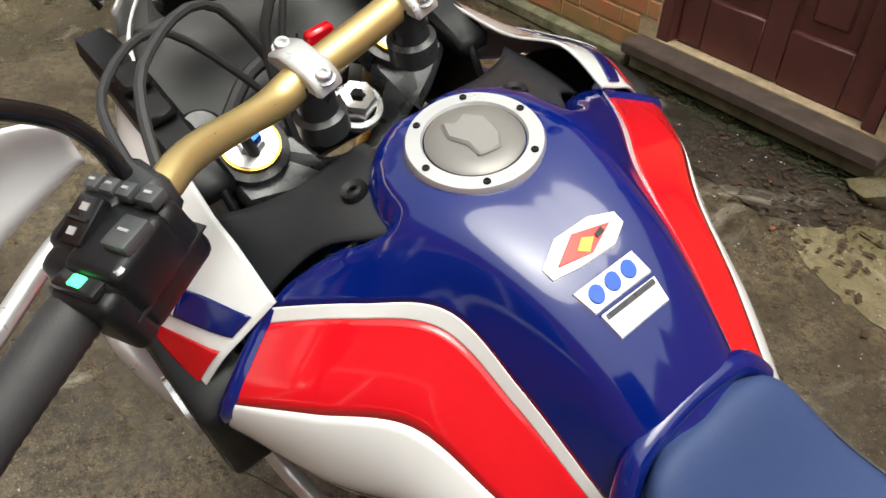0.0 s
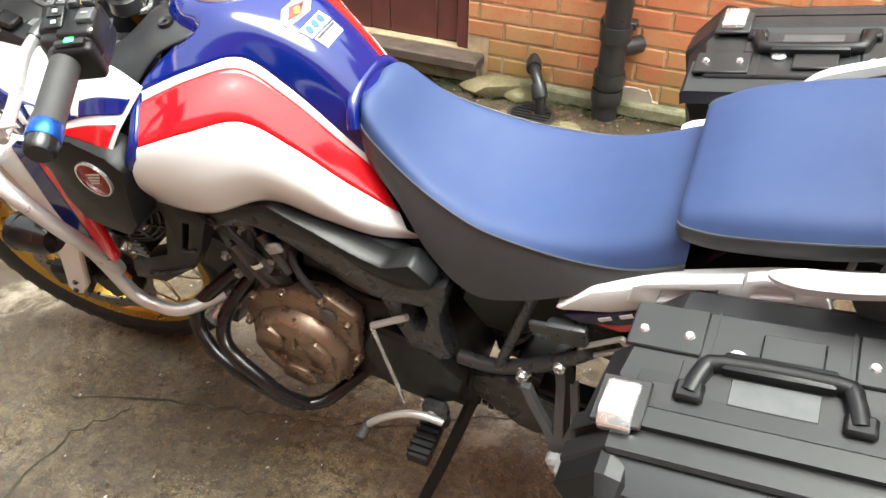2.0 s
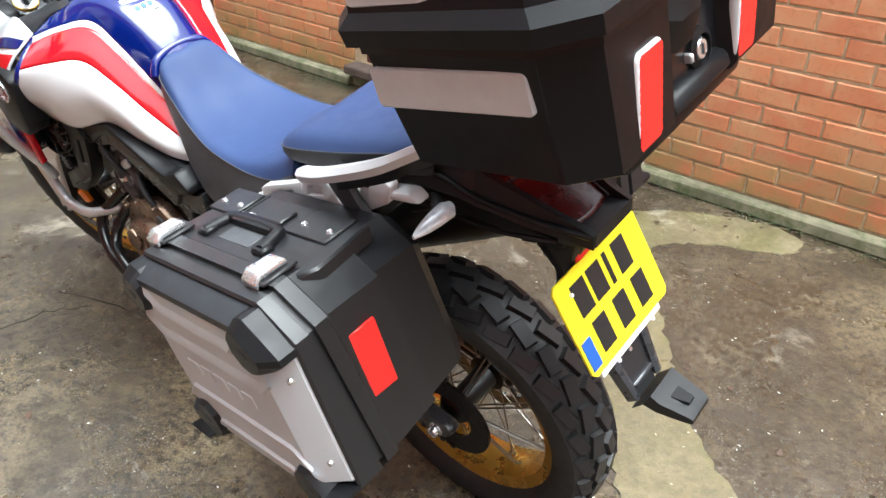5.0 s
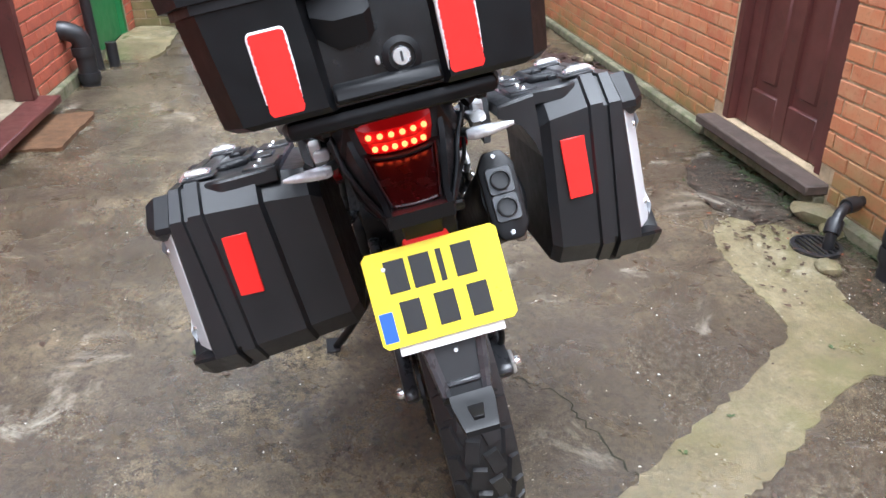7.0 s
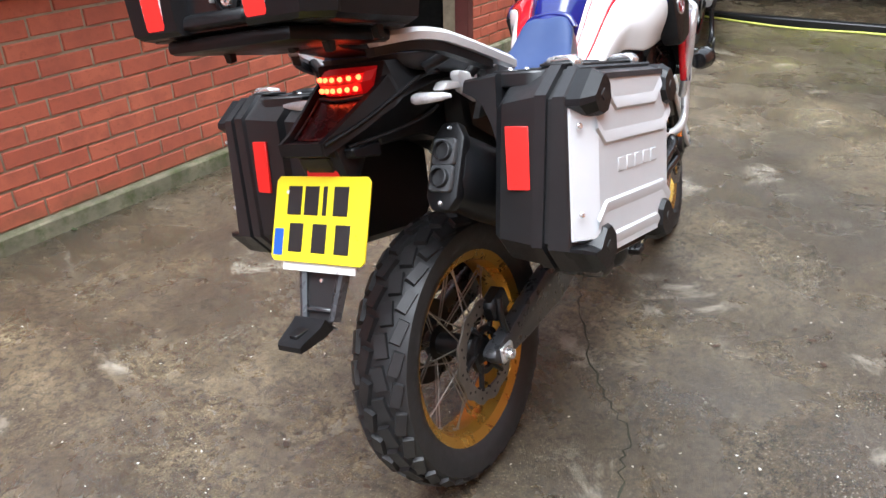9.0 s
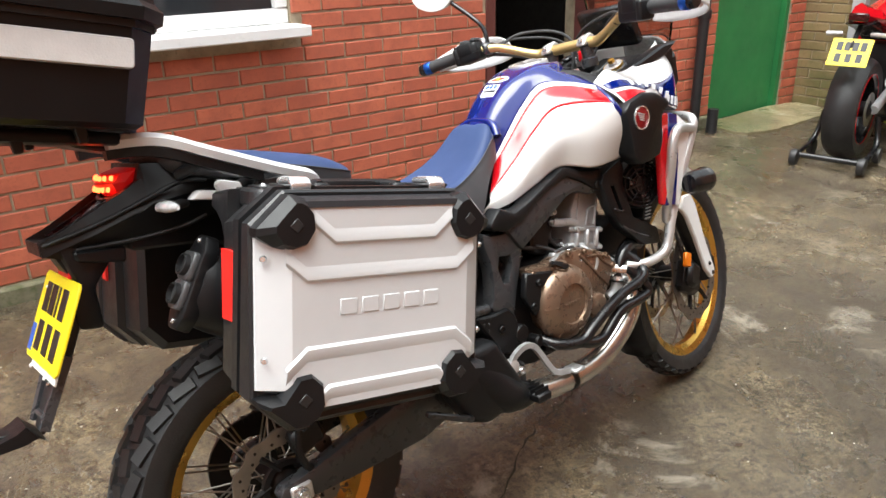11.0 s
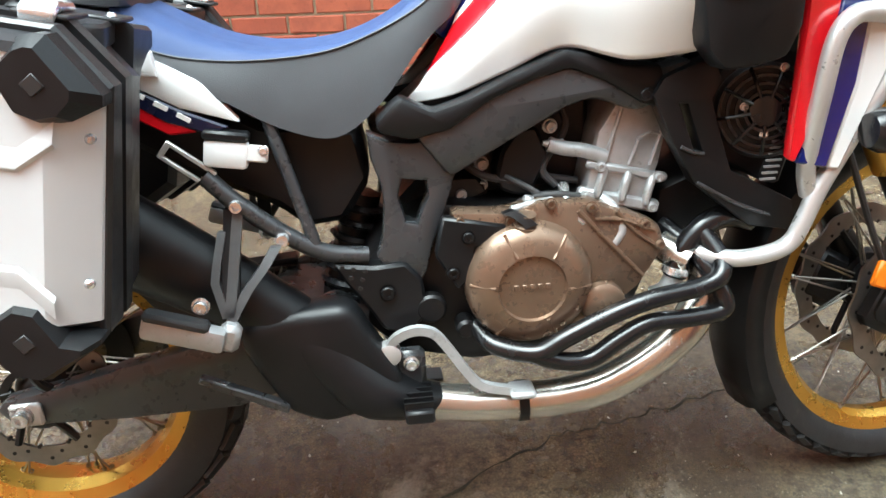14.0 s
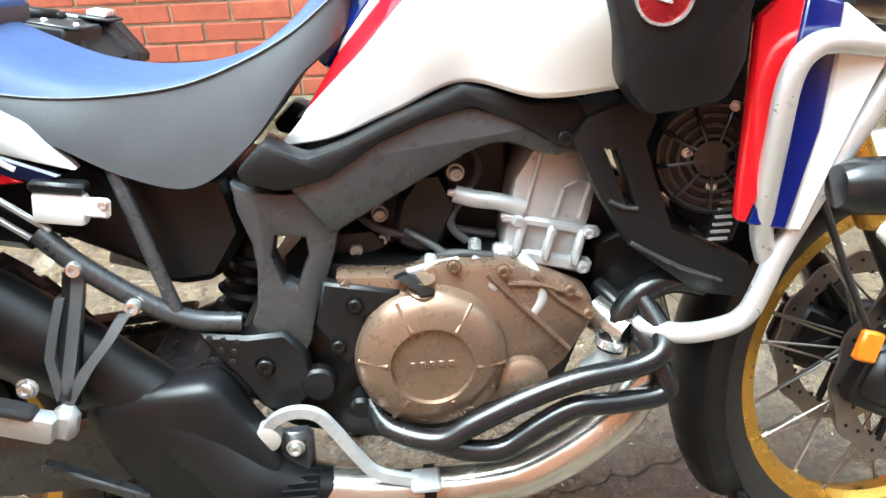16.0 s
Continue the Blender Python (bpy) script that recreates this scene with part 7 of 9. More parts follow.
for s in (1, -1):
    bm = prism(B(), [(1.15, 1.055), (1.2, 1.075), (1.33, 1.115), (1.4, 1.12), (1.34, 1.085), (1.2, 1.045), (1.15, 1.035)], "y", s * 0.135, s * 0.176, 0.006)
    part("cockpit_wall", prism(B(), [(1.15, 1.05), (1.33, 1.1), (1.4, 1.1), (1.4, 0.95), (1.2, 0.92), (1.12, 0.96)], "y", s * 0.145, s * 0.155, 0.003), M_DARK, dash)
    pn = part("cockpit_side", bm, M_PLASTIC, dash)
    if s > 0:
        for k in range(2):
            part("accessory_switch", box(B(), (1.245 + 0.045 * k, 0.155, 1.096 + 0.014 * k), (0.034, 0.03, 0.012), Matrix.Rotation(-0.3, 3, "Y"), 0.004), M_GLOSSBLACK, dash, "black rocker switch")
        part("power_socket", lathe(B(), [(0.02, -0.01), (0.022, 0.008), (0.018, 0.012), (0, 0.012)], (1.225, 0.13, 1.062), (-0.5, 0, 0.8), 24), M_GLOSSBLACK, dash, "round black socket cover")
bm = box(B(), (1.315, 0, 1.185), (0.035, 0.19, 0.13), Matrix.Rotation(-0.45, 3, "Y"), 0.014, 2)
inst = part("instrument_panel", bm, M_GLOSSBLACK, dash, "dark digital instrument panel")
for pts in ([(1.26, 0.1, 1.03), (1.29, 0.03, 1.06), (1.27, -0.05, 1.04), (1.22, -0.1, 1.02)], [(1.25, 0.06, 1.0), (1.2, 0.05, 1.03), (1.22, 0.0, 1.05), (1.27, -0.02, 1.08)], [(1.3, -0.1, 1.05), (1.25, -0.12, 1.04), (1.21, -0.13, 1.0)]):
    part("wiring_loom", tube(B(), pts, 0.008, 8), M_GRIP, dash, "black wiring loom")
part("ignition_key", box(B(), (1.185, 0.0, 1.115), (0.012, 0.03, 0.03), None, 0.003), M_RED, dash, "red key fob")
part("ignition_switch", lathe(B(), [(0.024, -0.02), (0.024, 0.008), (0.014, 0.012), (0, 0.012)], (1.19, 0.0, 1.09), fd, 24), M_DARK, dash)

# -- tail: slim body that runs out into a lip over the plate
def tail_ring(x, yt, zt, ym, zm, yb, zb):
    return [(x, -yb, zb), (x, -ym, zm), (x, -ym * 0.97, zm + 0.006), (x, -yt, zt), (x, yt, zt), (x, ym * 0.97, zm + 0.006), (x, ym, zm), (x, yb, zb)]


bm = loft(B(), [tail_ring(0.06, 0.1, 1.02, 0.135, 0.985, 0.09, 0.95), tail_ring(-0.06, 0.105, 1.04, 0.126, 0.99, 0.09, 0.93), tail_ring(-0.145, 0.085, 1.055, 0.112, 0.982, 0.08, 0.922), tail_ring(-0.165, 0.072, 1.0, 0.104, 0.97, 0.076, 0.918), tail_ring(-0.21, 0.066, 0.984, 0.09, 0.958, 0.07, 0.915), tail_ring(-0.29, 0.05, 0.945, 0.06, 0.936, 0.055, 0.915), tail_ring(-0.308, 0.047, 0.945, 0.054, 0.936, 0.05, 0.915), tail_ring(-0.335, 0.05, 0.95, 0.053, 0.94, 0.05, 0.926)])
bmesh.ops.translate(bm, vec=(0, 0.01, 0), verts=bm.verts)
tail = part("tail_body", bm, M_PLASTIC, bike, "black plastic tail fairing", angle=25)
for s in (-1, 1):
    # long sculpted ridges along the flank
    part("tail_ridge", tube(B(), [(-0.05, s * 0.128, 1.008), (-0.1, s * 0.122, 1.012), (-0.165, 0.01 + s * 0.105, 0.988), (-0.24, 0.01 + s * 0.084, 0.964), (-0.328, 0.01 + s * 0.055, 0.944)], 0.0045, 8, 4), M_PLASTIC, tail)
    part("tail_ridge", tube(B(), [(-0.06, s * 0.12, 0.942), (-0.11, s * 0.108, 0.93), (-0.19, 0.01 + s * 0.09, 0.924), (-0.28, 0.01 + s * 0.066, 0.926)], 0.004, 8, 4), M_PLASTIC, tail)
bm = prism(B(), [(-0.045, -0.308), (-0.045, -0.34), (0.065, -0.34), (0.065, -0.308)], "z", 0.916, 0.954, 0.008, 3)
part("tail_lip", bm, M_PLASTIC, tail)
for s in (-1, 1):
    bm = loft(B(), [[(x, 0.01 + s * yi, z0), (x, 0.01 + s * (yi + 0.004), z1), (x, 0.01 + s * (yi + 0.014), z1 - 0.002), (x, 0.01 + s * yo, z0 - 0.006)] for x, yi, yo, z0, z1 in ((-0.13, 0.076, 0.112, 0.985, 1.04), (-0.18, 0.07, 0.102, 0.975, 1.015), (-0.24, 0.057, 0.086, 0.955, 0.988), (-0.3, 0.044, 0.064, 0.938, 0.962), (-0.334, 0.042, 0.056, 0.93, 0.951))])
    part("tail_fin", bm, M_PLASTIC, tail, angle=25)
# mudguard piece stepping down to the plate
bm = prism(B(), [(-0.262, 0.772), (-0.305, 0.78), (-0.312, 0.82), (-0.292, 0.87), (-0.31, 0.94), (-0.2, 0.94), (-0.225, 0.89), (-0.262, 0.85)], "y", -0.05, 0.062, 0.01, 2)
part("rear_mudguard", bm, M_PLASTIC, bike, "black stepped rear mudguard")
bm = prism(B(), [(-0.2, 0.915), (-0.288, 0.925), (-0.285, 0.905), (-0.205, 0.885)], "y", -0.07, 0.066, 0.004)
part("mudguard_step", bm, M_PLASTIC, bike)
bm = prism(B(), [(0.06, 0.95), (-0.02, 0.94), (-0.2, 0.935), (-0.19, 0.9), (-0.04, 0.88), (0.04, 0.84)], "y", -0.06, 0.06, 0.006)
part("tail_underside", bm, M_DARK, bike)
# lamp: bright upper cluster that wraps to the sides, dark lower lens
bm = loft(B(), [[(-0.145, 0.01 + y, 1.048), (-0.172 - q, 0.01 + y, 1.042), (-0.19 - q, 0.01 + y * 0.95, 1.026), (-0.182 - q * 0.7, 0.01 + y * 0.86, 1.002), (-0.152, 0.01 + y * 0.8, 1.0)] for y, q in ((-0.068, -0.02), (-0.056, 0.0), (-0.03, 0.012), (0, 0.016), (0.03, 0.012), (0.056, 0.0), (0.068, -0.02))])
tl = part("tail_lamp", bm, M_LAMP, bike, "lit red tail lamp", angle=25)
for r in range(2):
    for k in range(6):
        yy = (k - 2.5) * 0.0198 * (1 - 0.13 * r)
        c = Vector((-0.185 - 0.012 * (1 - (yy / 0.054) ** 2) - 0.006 * r, 0.01 + yy, 1.035 - 0.02 * r))
        part("led", lathe(B(), [(0, 0.006), (0.004, 0.005), (0.0055, 0.0)], c, (-1, 0, 0.35), 10), M_LED, tl, "bright red light point")
rows = [[(-0.186, -0.05, 0.998), (-0.2, 0.01, 0.996), (-0.186, 0.07, 0.998)], [(-0.24, -0.041, 0.972), (-0.249, 0.01, 0.971), (-0.24, 0.061, 0.972)], [(-0.3, -0.03, 0.949), (-0.305, 0.01, 0.948), (-0.3, 0.05, 0.949)]]
part("lower_lens", loft(B(), surface(rows, 10, 10), False, False), M_REDLENS, tl, "dark red lens", solid=0.004)
for s in (-1, 1):
    part("lens_trim", tube(B(), [(-0.186, 0.01 + s * 0.063, 1.0), (-0.24, 0.01 + s * 0.053, 0.974), (-0.302, 0.01 + s * 0.041, 0.951)], 0.0022, 6, 3), M_BAND, tl)
part("lens_trim", tube(B(), [(-0.192, -0.045, 0.999), (-0.205, 0.01, 0.997), (-0.192, 0.065, 0.999)], 0.004, 6, 3), M_BAND, tl)
bm = box(B(), (-0.29, 0.01, 0.885), (0.012, 0.082, 0.032), Matrix.Rotation(0.25, 3, "Y"), 0.004)
part("rear_reflector", bm, M_REDTAPE, bike, "red rectangular reflector")
part("reflector_mount", prism(B(), [(-0.26, 0.915), (-0.31, 0.915), (-0.304, 0.9), (-0.286, 0.855), (-0.262, 0.85)], "y", -0.025, 0.045, 0.003), M_PLASTIC, bike)
# plate on its hanger
PT = Vector((-0.334, 0.008, 0.8))
pm = Matrix.Translation(PT) @ Matrix.Rotation(radians(27.5), 4, "Y")
bm = prism(B(), [(-0.11, -0.083), (0.11, -0.083), (0.119, -0.074), (0.119, 0.074), (0.11, 0.083), (-0.11, 0.083), (-0.119, 0.074), (-0.119, -0.074)], "x", -0.004, 0.001, 0.0008, 1, pm)
np_ = part("number_plate", bm, M_YELLOW, bike, "yellow rear number plate with black characters")
part("plate_backing", box(B(), pm @ Vector((0.006, 0, -0.012)), (0.004, 0.186, 0.176), pm.to_3x3(), 0.001), M_STICKER, np_, "white backing strip")
for z, us in ((0.036, (-0.066, -0.022, 0.012, 0.052)), (-0.036, (-0.056, 0.004, 0.062))):
    for u in us:
        part("character_bar", box(B(), pm @ Vector((-0.0045, u * -1, z)), (0.002, 0.036 if u != 0.012 else 0.01, 0.056), pm.to_3x3(), 0.0006), M_INK, np_)
part("plate_band", box(B(), pm @ Vector((-0.0045, 0.101, -0.046)), (0.002, 0.024, 0.052), pm.to_3x3(), 0.0006), M_EUBLUE, np_, "small blue band")
for u, z in ((0.055, -0.094), (-0.055, -0.094), (0.085, 0.052)):
    part("plate_screw", lathe(B(), [(0, 0.003), (0.003, 0.003), (0.0045, 0)], pm @ Vector((-0.004, u, z)), pm.to_3x3() @ Vector((-1, 0, 0)), 10), M_STICKER, np_)
hg = part("plate_hanger", prism(B(), [(-0.045, 0.14), (0.045, 0.14), (0.055, 0.06), (0.05, -0.06), (-0.05, -0.06), (-0.055, 0.06)], "x", 0.012, 0.034, 0.004, 1, pm), M_PLASTIC, bike, "black open plate hanger")
for s in (-1, 1):
    part("hanger_arm", loft(B(), [[pm @ Vector((x, s * y, z)) for x, y in ((0.014, yo - 0.004), (0.012, yo - 0.012), (0.016, yi), (0.03, yi), (0.03, yo))] for z, yo, yi in ((-0.05, 0.066, 0.044), (-0.12, 0.057, 0.036), (-0.19, 0.047, 0.028))]), M_FRAME, hg, "satin hanger arm", angle=25)
part("hanger_web", prism(B(), [(-0.03, -0.2), (0.03, -0.2), (0.046, -0.05), (-0.046, -0.05)], "x", 0.022, 0.028, 0.002, 1, pm), M_INK, hg)
part("hanger_lip", prism(B(), [(-0.03, -0.176), (0.03, -0.176), (0.032, -0.166), (-0.032, -0.166)], "x", 0.014, 0.026, 0.003, 1, pm), M_FRAME, hg)
part("hanger_bolt", lathe(B(), [(0, 0.003), (0.004, 0.003), (0.005, 0)], pm @ Vector((0.019, 0, -0.115)), pm.to_3x3() @ Vector((-1, 0, 0)), 10), M_CHROME, hg)
r0 = [pm @ Vector(q) for q in ((0.005, -0.046, -0.195), (0.005, 0.046, -0.195), (0.03, 0.046, -0.205), (0.03, -0.046, -0.205))]
bm = loft(B(), [r0, [(-0.428, -0.034, 0.64), (-0.428, 0.042, 0.64), (-0.414, 0.042, 0.612), (-0.414, -0.034, 0.612)], [(-0.444, -0.034, 0.632), (-0.444, 0.042, 0.632), (-0.438, 0.042, 0.608), (-0.438, -0.034, 0.608)], [(-0.488, -0.028, 0.622), (-0.488, 0.034, 0.622), (-0.486, 0.034, 0.606), (-0.486, -0.028, 0.606)], [(-0.498, -0.026, 0.617), (-0.498, 0.031, 0.617), (-0.498, 0.031, 0.606), (-0.498, -0.026, 0.606)]])
part("hanger_tip", bm, M_PLASTIC, hg)
part("tip_recess", prism(B(), [(-0.482, -0.006), (-0.482, 0.012), (-0.45, 0.018), (-0.45, -0.012)], "z", 0.612, 0.6305, 0.001), M_DARK, hg)
for s in (-1, 1):
    bm = tube(B(), [(-0.08, 0.01 + s * 0.1, 0.97), (-0.11, 0.01 + s * 0.13, 0.972), (-0.125, 0.01 + s * 0.145, 0.973)], 0.009, 10)
    ind = part("indicator_stalk", bm, M_GRIP, bike)
    bm = B()
    rr = []
    for k, (y, w, h) in enumerate([(0.126, 0.016, 0.009), (0.138, 0.03, 0.012), (0.168, 0.026, 0.0105), (0.194, 0.018, 0.008), (0.216, 0.005, 0.004)]):
        rr.append([(-0.134 + w * 0.6 * math.cos(a) - 0.0012 * k, 0.01 + s * y, 0.974 + 0.001 * k + h * math.sin(a)) for a in (2 * math.pi * j / 14 for j in range(14))])
    loft(bm, rr)
    part("indicator", bm, M_CLEAR, ind, "clear indicator lens")
# white side covers under the seat, grab rails, rear rack
for s in (-1, 1):
    bm = prism(B(), [(0.4, 0.775), (0.35, 0.835), (0.26, 0.885), (0.14, 0.935), (0.0, 0.975), (-0.08, 0.995), (-0.1, 0.98), (-0.02, 0.965), (0.1, 0.92), (0.22, 0.858), (0.32, 0.8)], "y", s * 0.135, s * 0.168, 0.007, 2)
    sc = part("side_cover", bm, M_WHITE, bike, "white side cover with dark blue and red flash")
    # white plastic loops behind the cover, open in the middle
    bm = holed(B(), [(0.3, 0.846), (0.296, 0.878), (0.284, 0.888), (0.172, 0.934), (0.168, 0.912), (0.178, 0.893), (0.25, 0.85)], [(0.262, 0.864), (0.26, 0.884), (0.198, 0.908), (0.2, 0.884)], s * 0.158, s * 0.176)
    part("cover_bracket", bm, M_WHITE_MATT, bike, "white plastic bracket with a window", angle=25)
    bm = holed(B(), [(0.174, 0.9), (0.168, 0.938), (0.155, 0.945), (0.1, 0.962), (0.085, 0.95), (0.064, 0.908), (0.072, 0.9), (0.1, 0.917)], [(0.158, 0.914), (0.15, 0.934), (0.116, 0.946), (0.114, 0.926)], s * 0.158, s * 0.176)
    part("cover_bracket", bm, M_WHITE_MATT, bike, "white plastic bracket with a window", angle=25)
    bm = prism(B(), [(0.02, 0.925), (0.024, 0.985), (-0.04, 1.006), (-0.05, 0.998), (-0.036, 0.962)], "y", s * 0.15, s * 0.172, 0.005, 2)
    part("cover_bracket", bm, M_WHITE_MATT, bike, "white plastic end panel", angle=25)
    bm = loft(B(), [[(x + dx, s * (y + dy), z) for dx, dy in ((-w, -0.008), (w, -0.008), (w, 0.006), (0, 0.01), (-w, 0.006))] for x, y, z, w in ((0.048, 0.188, 0.99, 0.026), (0.034, 0.186, 0.958, 0.024), (0.018, 0.182, 0.93, 0.024), (0.006, 0.174, 0.9, 0.02))])
    part("rail_bracket", bm, M_GREYCAST, bike, "grey rail bracket", angle=25)
    bm = prism(B(), [(0.385, 0.772), (0.32, 0.8), (0.22, 0.857), (0.225, 0.832), (0.3, 0.782), (0.36, 0.762)], "y", s * 0.138, s * 0.1695, 0.003)
    part("flash", bm, M_NAVY, sc, "dark navy flash with pale lettering")
    bm = prism(B(), [(0.34, 0.767), (0.31, 0.787), (0.22, 0.84), (0.22, 0.815), (0.3, 0.765)], "y", s * 0.138, s * 0.168, 0.003)
    part("flash", bm, M_RED, sc, "red flash")
    for k in range(3):
        part("lettering_bar", box(B(), (0.325 - 0.028 * k, s * 0.1695, 0.789 + 0.0175 * k), (0.02, 0.002, 0.007), Matrix.Rotation(0.56, 3, "Y"), 0.0005), M_STICKER, sc)
    P = spline([(0.15, 0.186, 0.97), (0.125, 0.197, 0.982), (0.06, 0.206, 1.006), (-0.03, 0.206, 1.045), (-0.08, 0.2, 1.068), (-0.115, 0.185, 1.086), (-0.15, 0.15, 1.098), (-0.2, 0.1, 1.1)], 36)
    bm = B()
    loft(bm, [[Vector((q.x, s * (q.y + dy * k), q.z + dz * k)) for dy, dz in ((-0.017, -0.004), (-0.012, 0.012), (0.006, 0.015), (0.018, 0.004), (0.014, -0.013), (-0.012, -0.015))] for i, q in enumerate(P) for k in [min(0.82, 0.22 + i / 10)]])
    rail = part("grab_rail", bm, mat("silver_grab_rail", (0.6, 0.61, 0.62), 0.36, 0.15, 0.04, 12), bike, "pale silver pillion grab rail with black underside")
    bm = loft(B(), [[Vector((q.x - 0.004, s * (q.y + dy - 0.006), q.z + dz)) for dy, dz in ((-0.012, -0.012), (0.01, -0.011), (0.008, -0.028), (-0.012, -0.03))] for q in P[12:]])
    part("rail_strut", tube(B(), [(0.04, s * 0.19, 1.015), (0.0, s * 0.16, 0.985), (-0.01, s * 0.135, 0.965)], 0.012, 10, 3), M_PLASTIC, rail)
    part("rail_strut", tube(B(), [(-0.06, s * 0.185, 1.05), (-0.1, s * 0.13, 1.025)], 0.011, 10, 3), M_PLASTIC, rail)
    part("rail_underside", bm, M_PLASTIC, rail, "black plastic underside")
bm = B()
prism(bm, [(-0.06, -0.12), (-0.09, -0.165), (-0.3, -0.165), (-0.34, -0.13), (-0.34, 0.13), (-0.3, 0.165), (-0.09, 0.165), (-0.06, 0.12)], "z", -0.008, 0.014, 0.005, 1, Matrix.Translation((-0.09, 0, 1.1)) @ Matrix.Rotation(radians(13.5), 4, "Y"))
rk = part("rear_rack", bm, M_PLASTIC, bike, "black top box carrier plate")
for x, y in ((-0.34, 0.12), (-0.34, -0.12), (-0.25, 0.155), (-0.25, -0.155), (-0.3, 0.0)):
    bm = prism(B(), [(x - 0.012, 1.155), (x + 0.014, 1.15), (x + 0.008, 1.108), (x - 0.006, 1.108)], "y", y - 0.008, y + 0.008, 0.002)
    part("rack_lug", bm, M_PLASTIC, rk)
bm = prism(B(), [(-0.14, 1.085), (-0.2, 1.11), (-0.28, 1.135), (-0.24, 1.1), (-0.15, 1.07), (-0.1, 1.06)], "y", -0.06, 0.06, 0.004)
part("tail_top", bm, M_PLASTIC, rk)


# ---- panniers and top box ----
def pannier(side, cx, cz, yface, depth, tilt, label, size=1.0):
    t = radians(tilt)
    F = Matrix(((math.cos(t), 0, math.sin(t), 0), (0, side, 0, 0), (-math.sin(t), 0, math.cos(t), 0), (0, 0, 0, 1))) @ Matrix.Diagonal((size, 1, 1, 1))
    F = Matrix.Translation((cx, side * yface, cz)) @ Matrix.Rotation(radians(-2.5), 4, "Z") @ F
    root = thing("pannier", (cx, side * (yface - depth / 2), cz - 0.19), label, "pannier", "panniers on the motorcycle")
    def p(name, bm, material, parent=root, lb="", **k):
        bmesh.ops.transform(bm, matrix=F, verts=bm.verts)
        return part(name, bm, material, parent, lb, **k)
    def octo(a, h, c, dz=0.012, v=0.0):
        return [(u, v + (0.07 * w if v < -0.04 else 0.0), w + dz) for u, w in ((-a + c, -h), (a - c, -h), (a, -h + c), (a, h - c), (a - c * 1.1, h), (-a + c * 1.1, h), (-a, h - c), (-a, -h + c))]
    lid = p("lid", loft(B(), [octo(a, h, c, -0.007, v) for v, a, h, c in ((-0.068, 0.216, 0.185, 0.05), (-0.066, 0.221, 0.189, 0.051), (-0.034, 0.221, 0.189, 0.051), (-0.03, 0.217, 0.185, 0.05), (-0.032, 0.21, 0.177, 0.046), (-0.02, 0.19, 0.162, 0.04))]), M_CASE, root, "black plastic lid", angle=20)
    p("seam", loft(B(), [octo(0.213, 0.181, 0.05, -0.004, v) for v in (-0.08, -0.067)]), M_INK, lid)
    if side > 0:    # the deep shell steps in towards the wheel
        rings = ((-0.078, 0.221, 0.19, 0.051, -0.004), (-0.102, 0.22, 0.19, 0.051, -0.004), (-0.106, 0.213, 0.186, 0.05, -0.004), (-0.205, 0.206, 0.18, 0.05, -0.004), (-0.212, 0.19, 0.176, 0.046, -0.006), (-depth + 0.02, 0.182, 0.168, 0.045, -0.008), (-depth, 0.17, 0.15, 0.04, -0.008))
    else:           # the slim shell leaves room for the silencer
        rings = ((-0.078, 0.221, 0.19, 0.051, -0.004), (-0.102, 0.22, 0.19, 0.051, -0.004), (-0.106, 0.213, 0.186, 0.05, -0.004), (-0.18, 0.205, 0.178, 0.05, -0.006), (-0.198, 0.192, 0.165, 0.045, -0.008))
    base = p("base_shell", loft(B(), [octo(a, h, c, dz, v) for v, a, h, c, dz in rings]), M_CASE, root, "black textured plastic shell", angle=25)
    if side < 0:
        prof = [(-0.19, 0.178), (-0.262, 0.17), (-0.266, 0.15), (-0.245, 0.142), (-0.222, 0.125), (-0.205, 0.09), (-0.19, 0.04)]
        p("arched_shoulder", loft(B(), [[(u, v, w * k) for v, w in prof] for u, k in ((-0.192, 0.97), (-0.186, 1.0), (0.186, 1.0), (0.192, 0.97))]), M_CASE, base, angle=25)
    p("shell_foot", prism(B(), [(-0.048, -0.188), (-0.1, -0.188), (-0.09, -0.208), (-0.06, -0.212)], "x", -0.15, 0.15, 0.005), M_CASE, base)
    # aluminium facing: flat middle, margins folded back fore and aft
    a, wb, wt = 0.216, -0.164, 0.154 if side > 0 else 0.16
    sec = [(-a, -0.034), (-a + 0.003, -0.027), (-a + 0.043, 0.001), (-a + 0.049, 0.004), (a - 0.049, 0.004), (a - 0.043, 0.001), (a - 0.003, -0.027), (a, -0.034), (a - 0.006, -0.038), (0.1, -0.008), (-0.1, -0.008), (-a + 0.006, -0.038)]
    al = p("facing", loft(B(), [[(u, v, w if abs(u) < 0.17 else w * 0.78) for u, v in sec] for w in (wb, wt)]), M_BRUSHED, lid, "brushed aluminium facing", angle=20)
    # charcoal band over the facing, leaning back to the rim
    bnd = p("top_band", loft(B(), [[(-x0, v0, w0), (x0, v0, w0), (x0, v0 - 0.014, w0), (-x0, v0 - 0.014, w0)] for x0, v0, w0 in ((0.158, 0.006, wt - 0.004), (0.162, 0.004, wt + 0.006), (0.164, -0.028, 0.1725), (0.162, -0.036, 0.173))]), M_BAND, lid, "charcoal plastic band", angle=20)
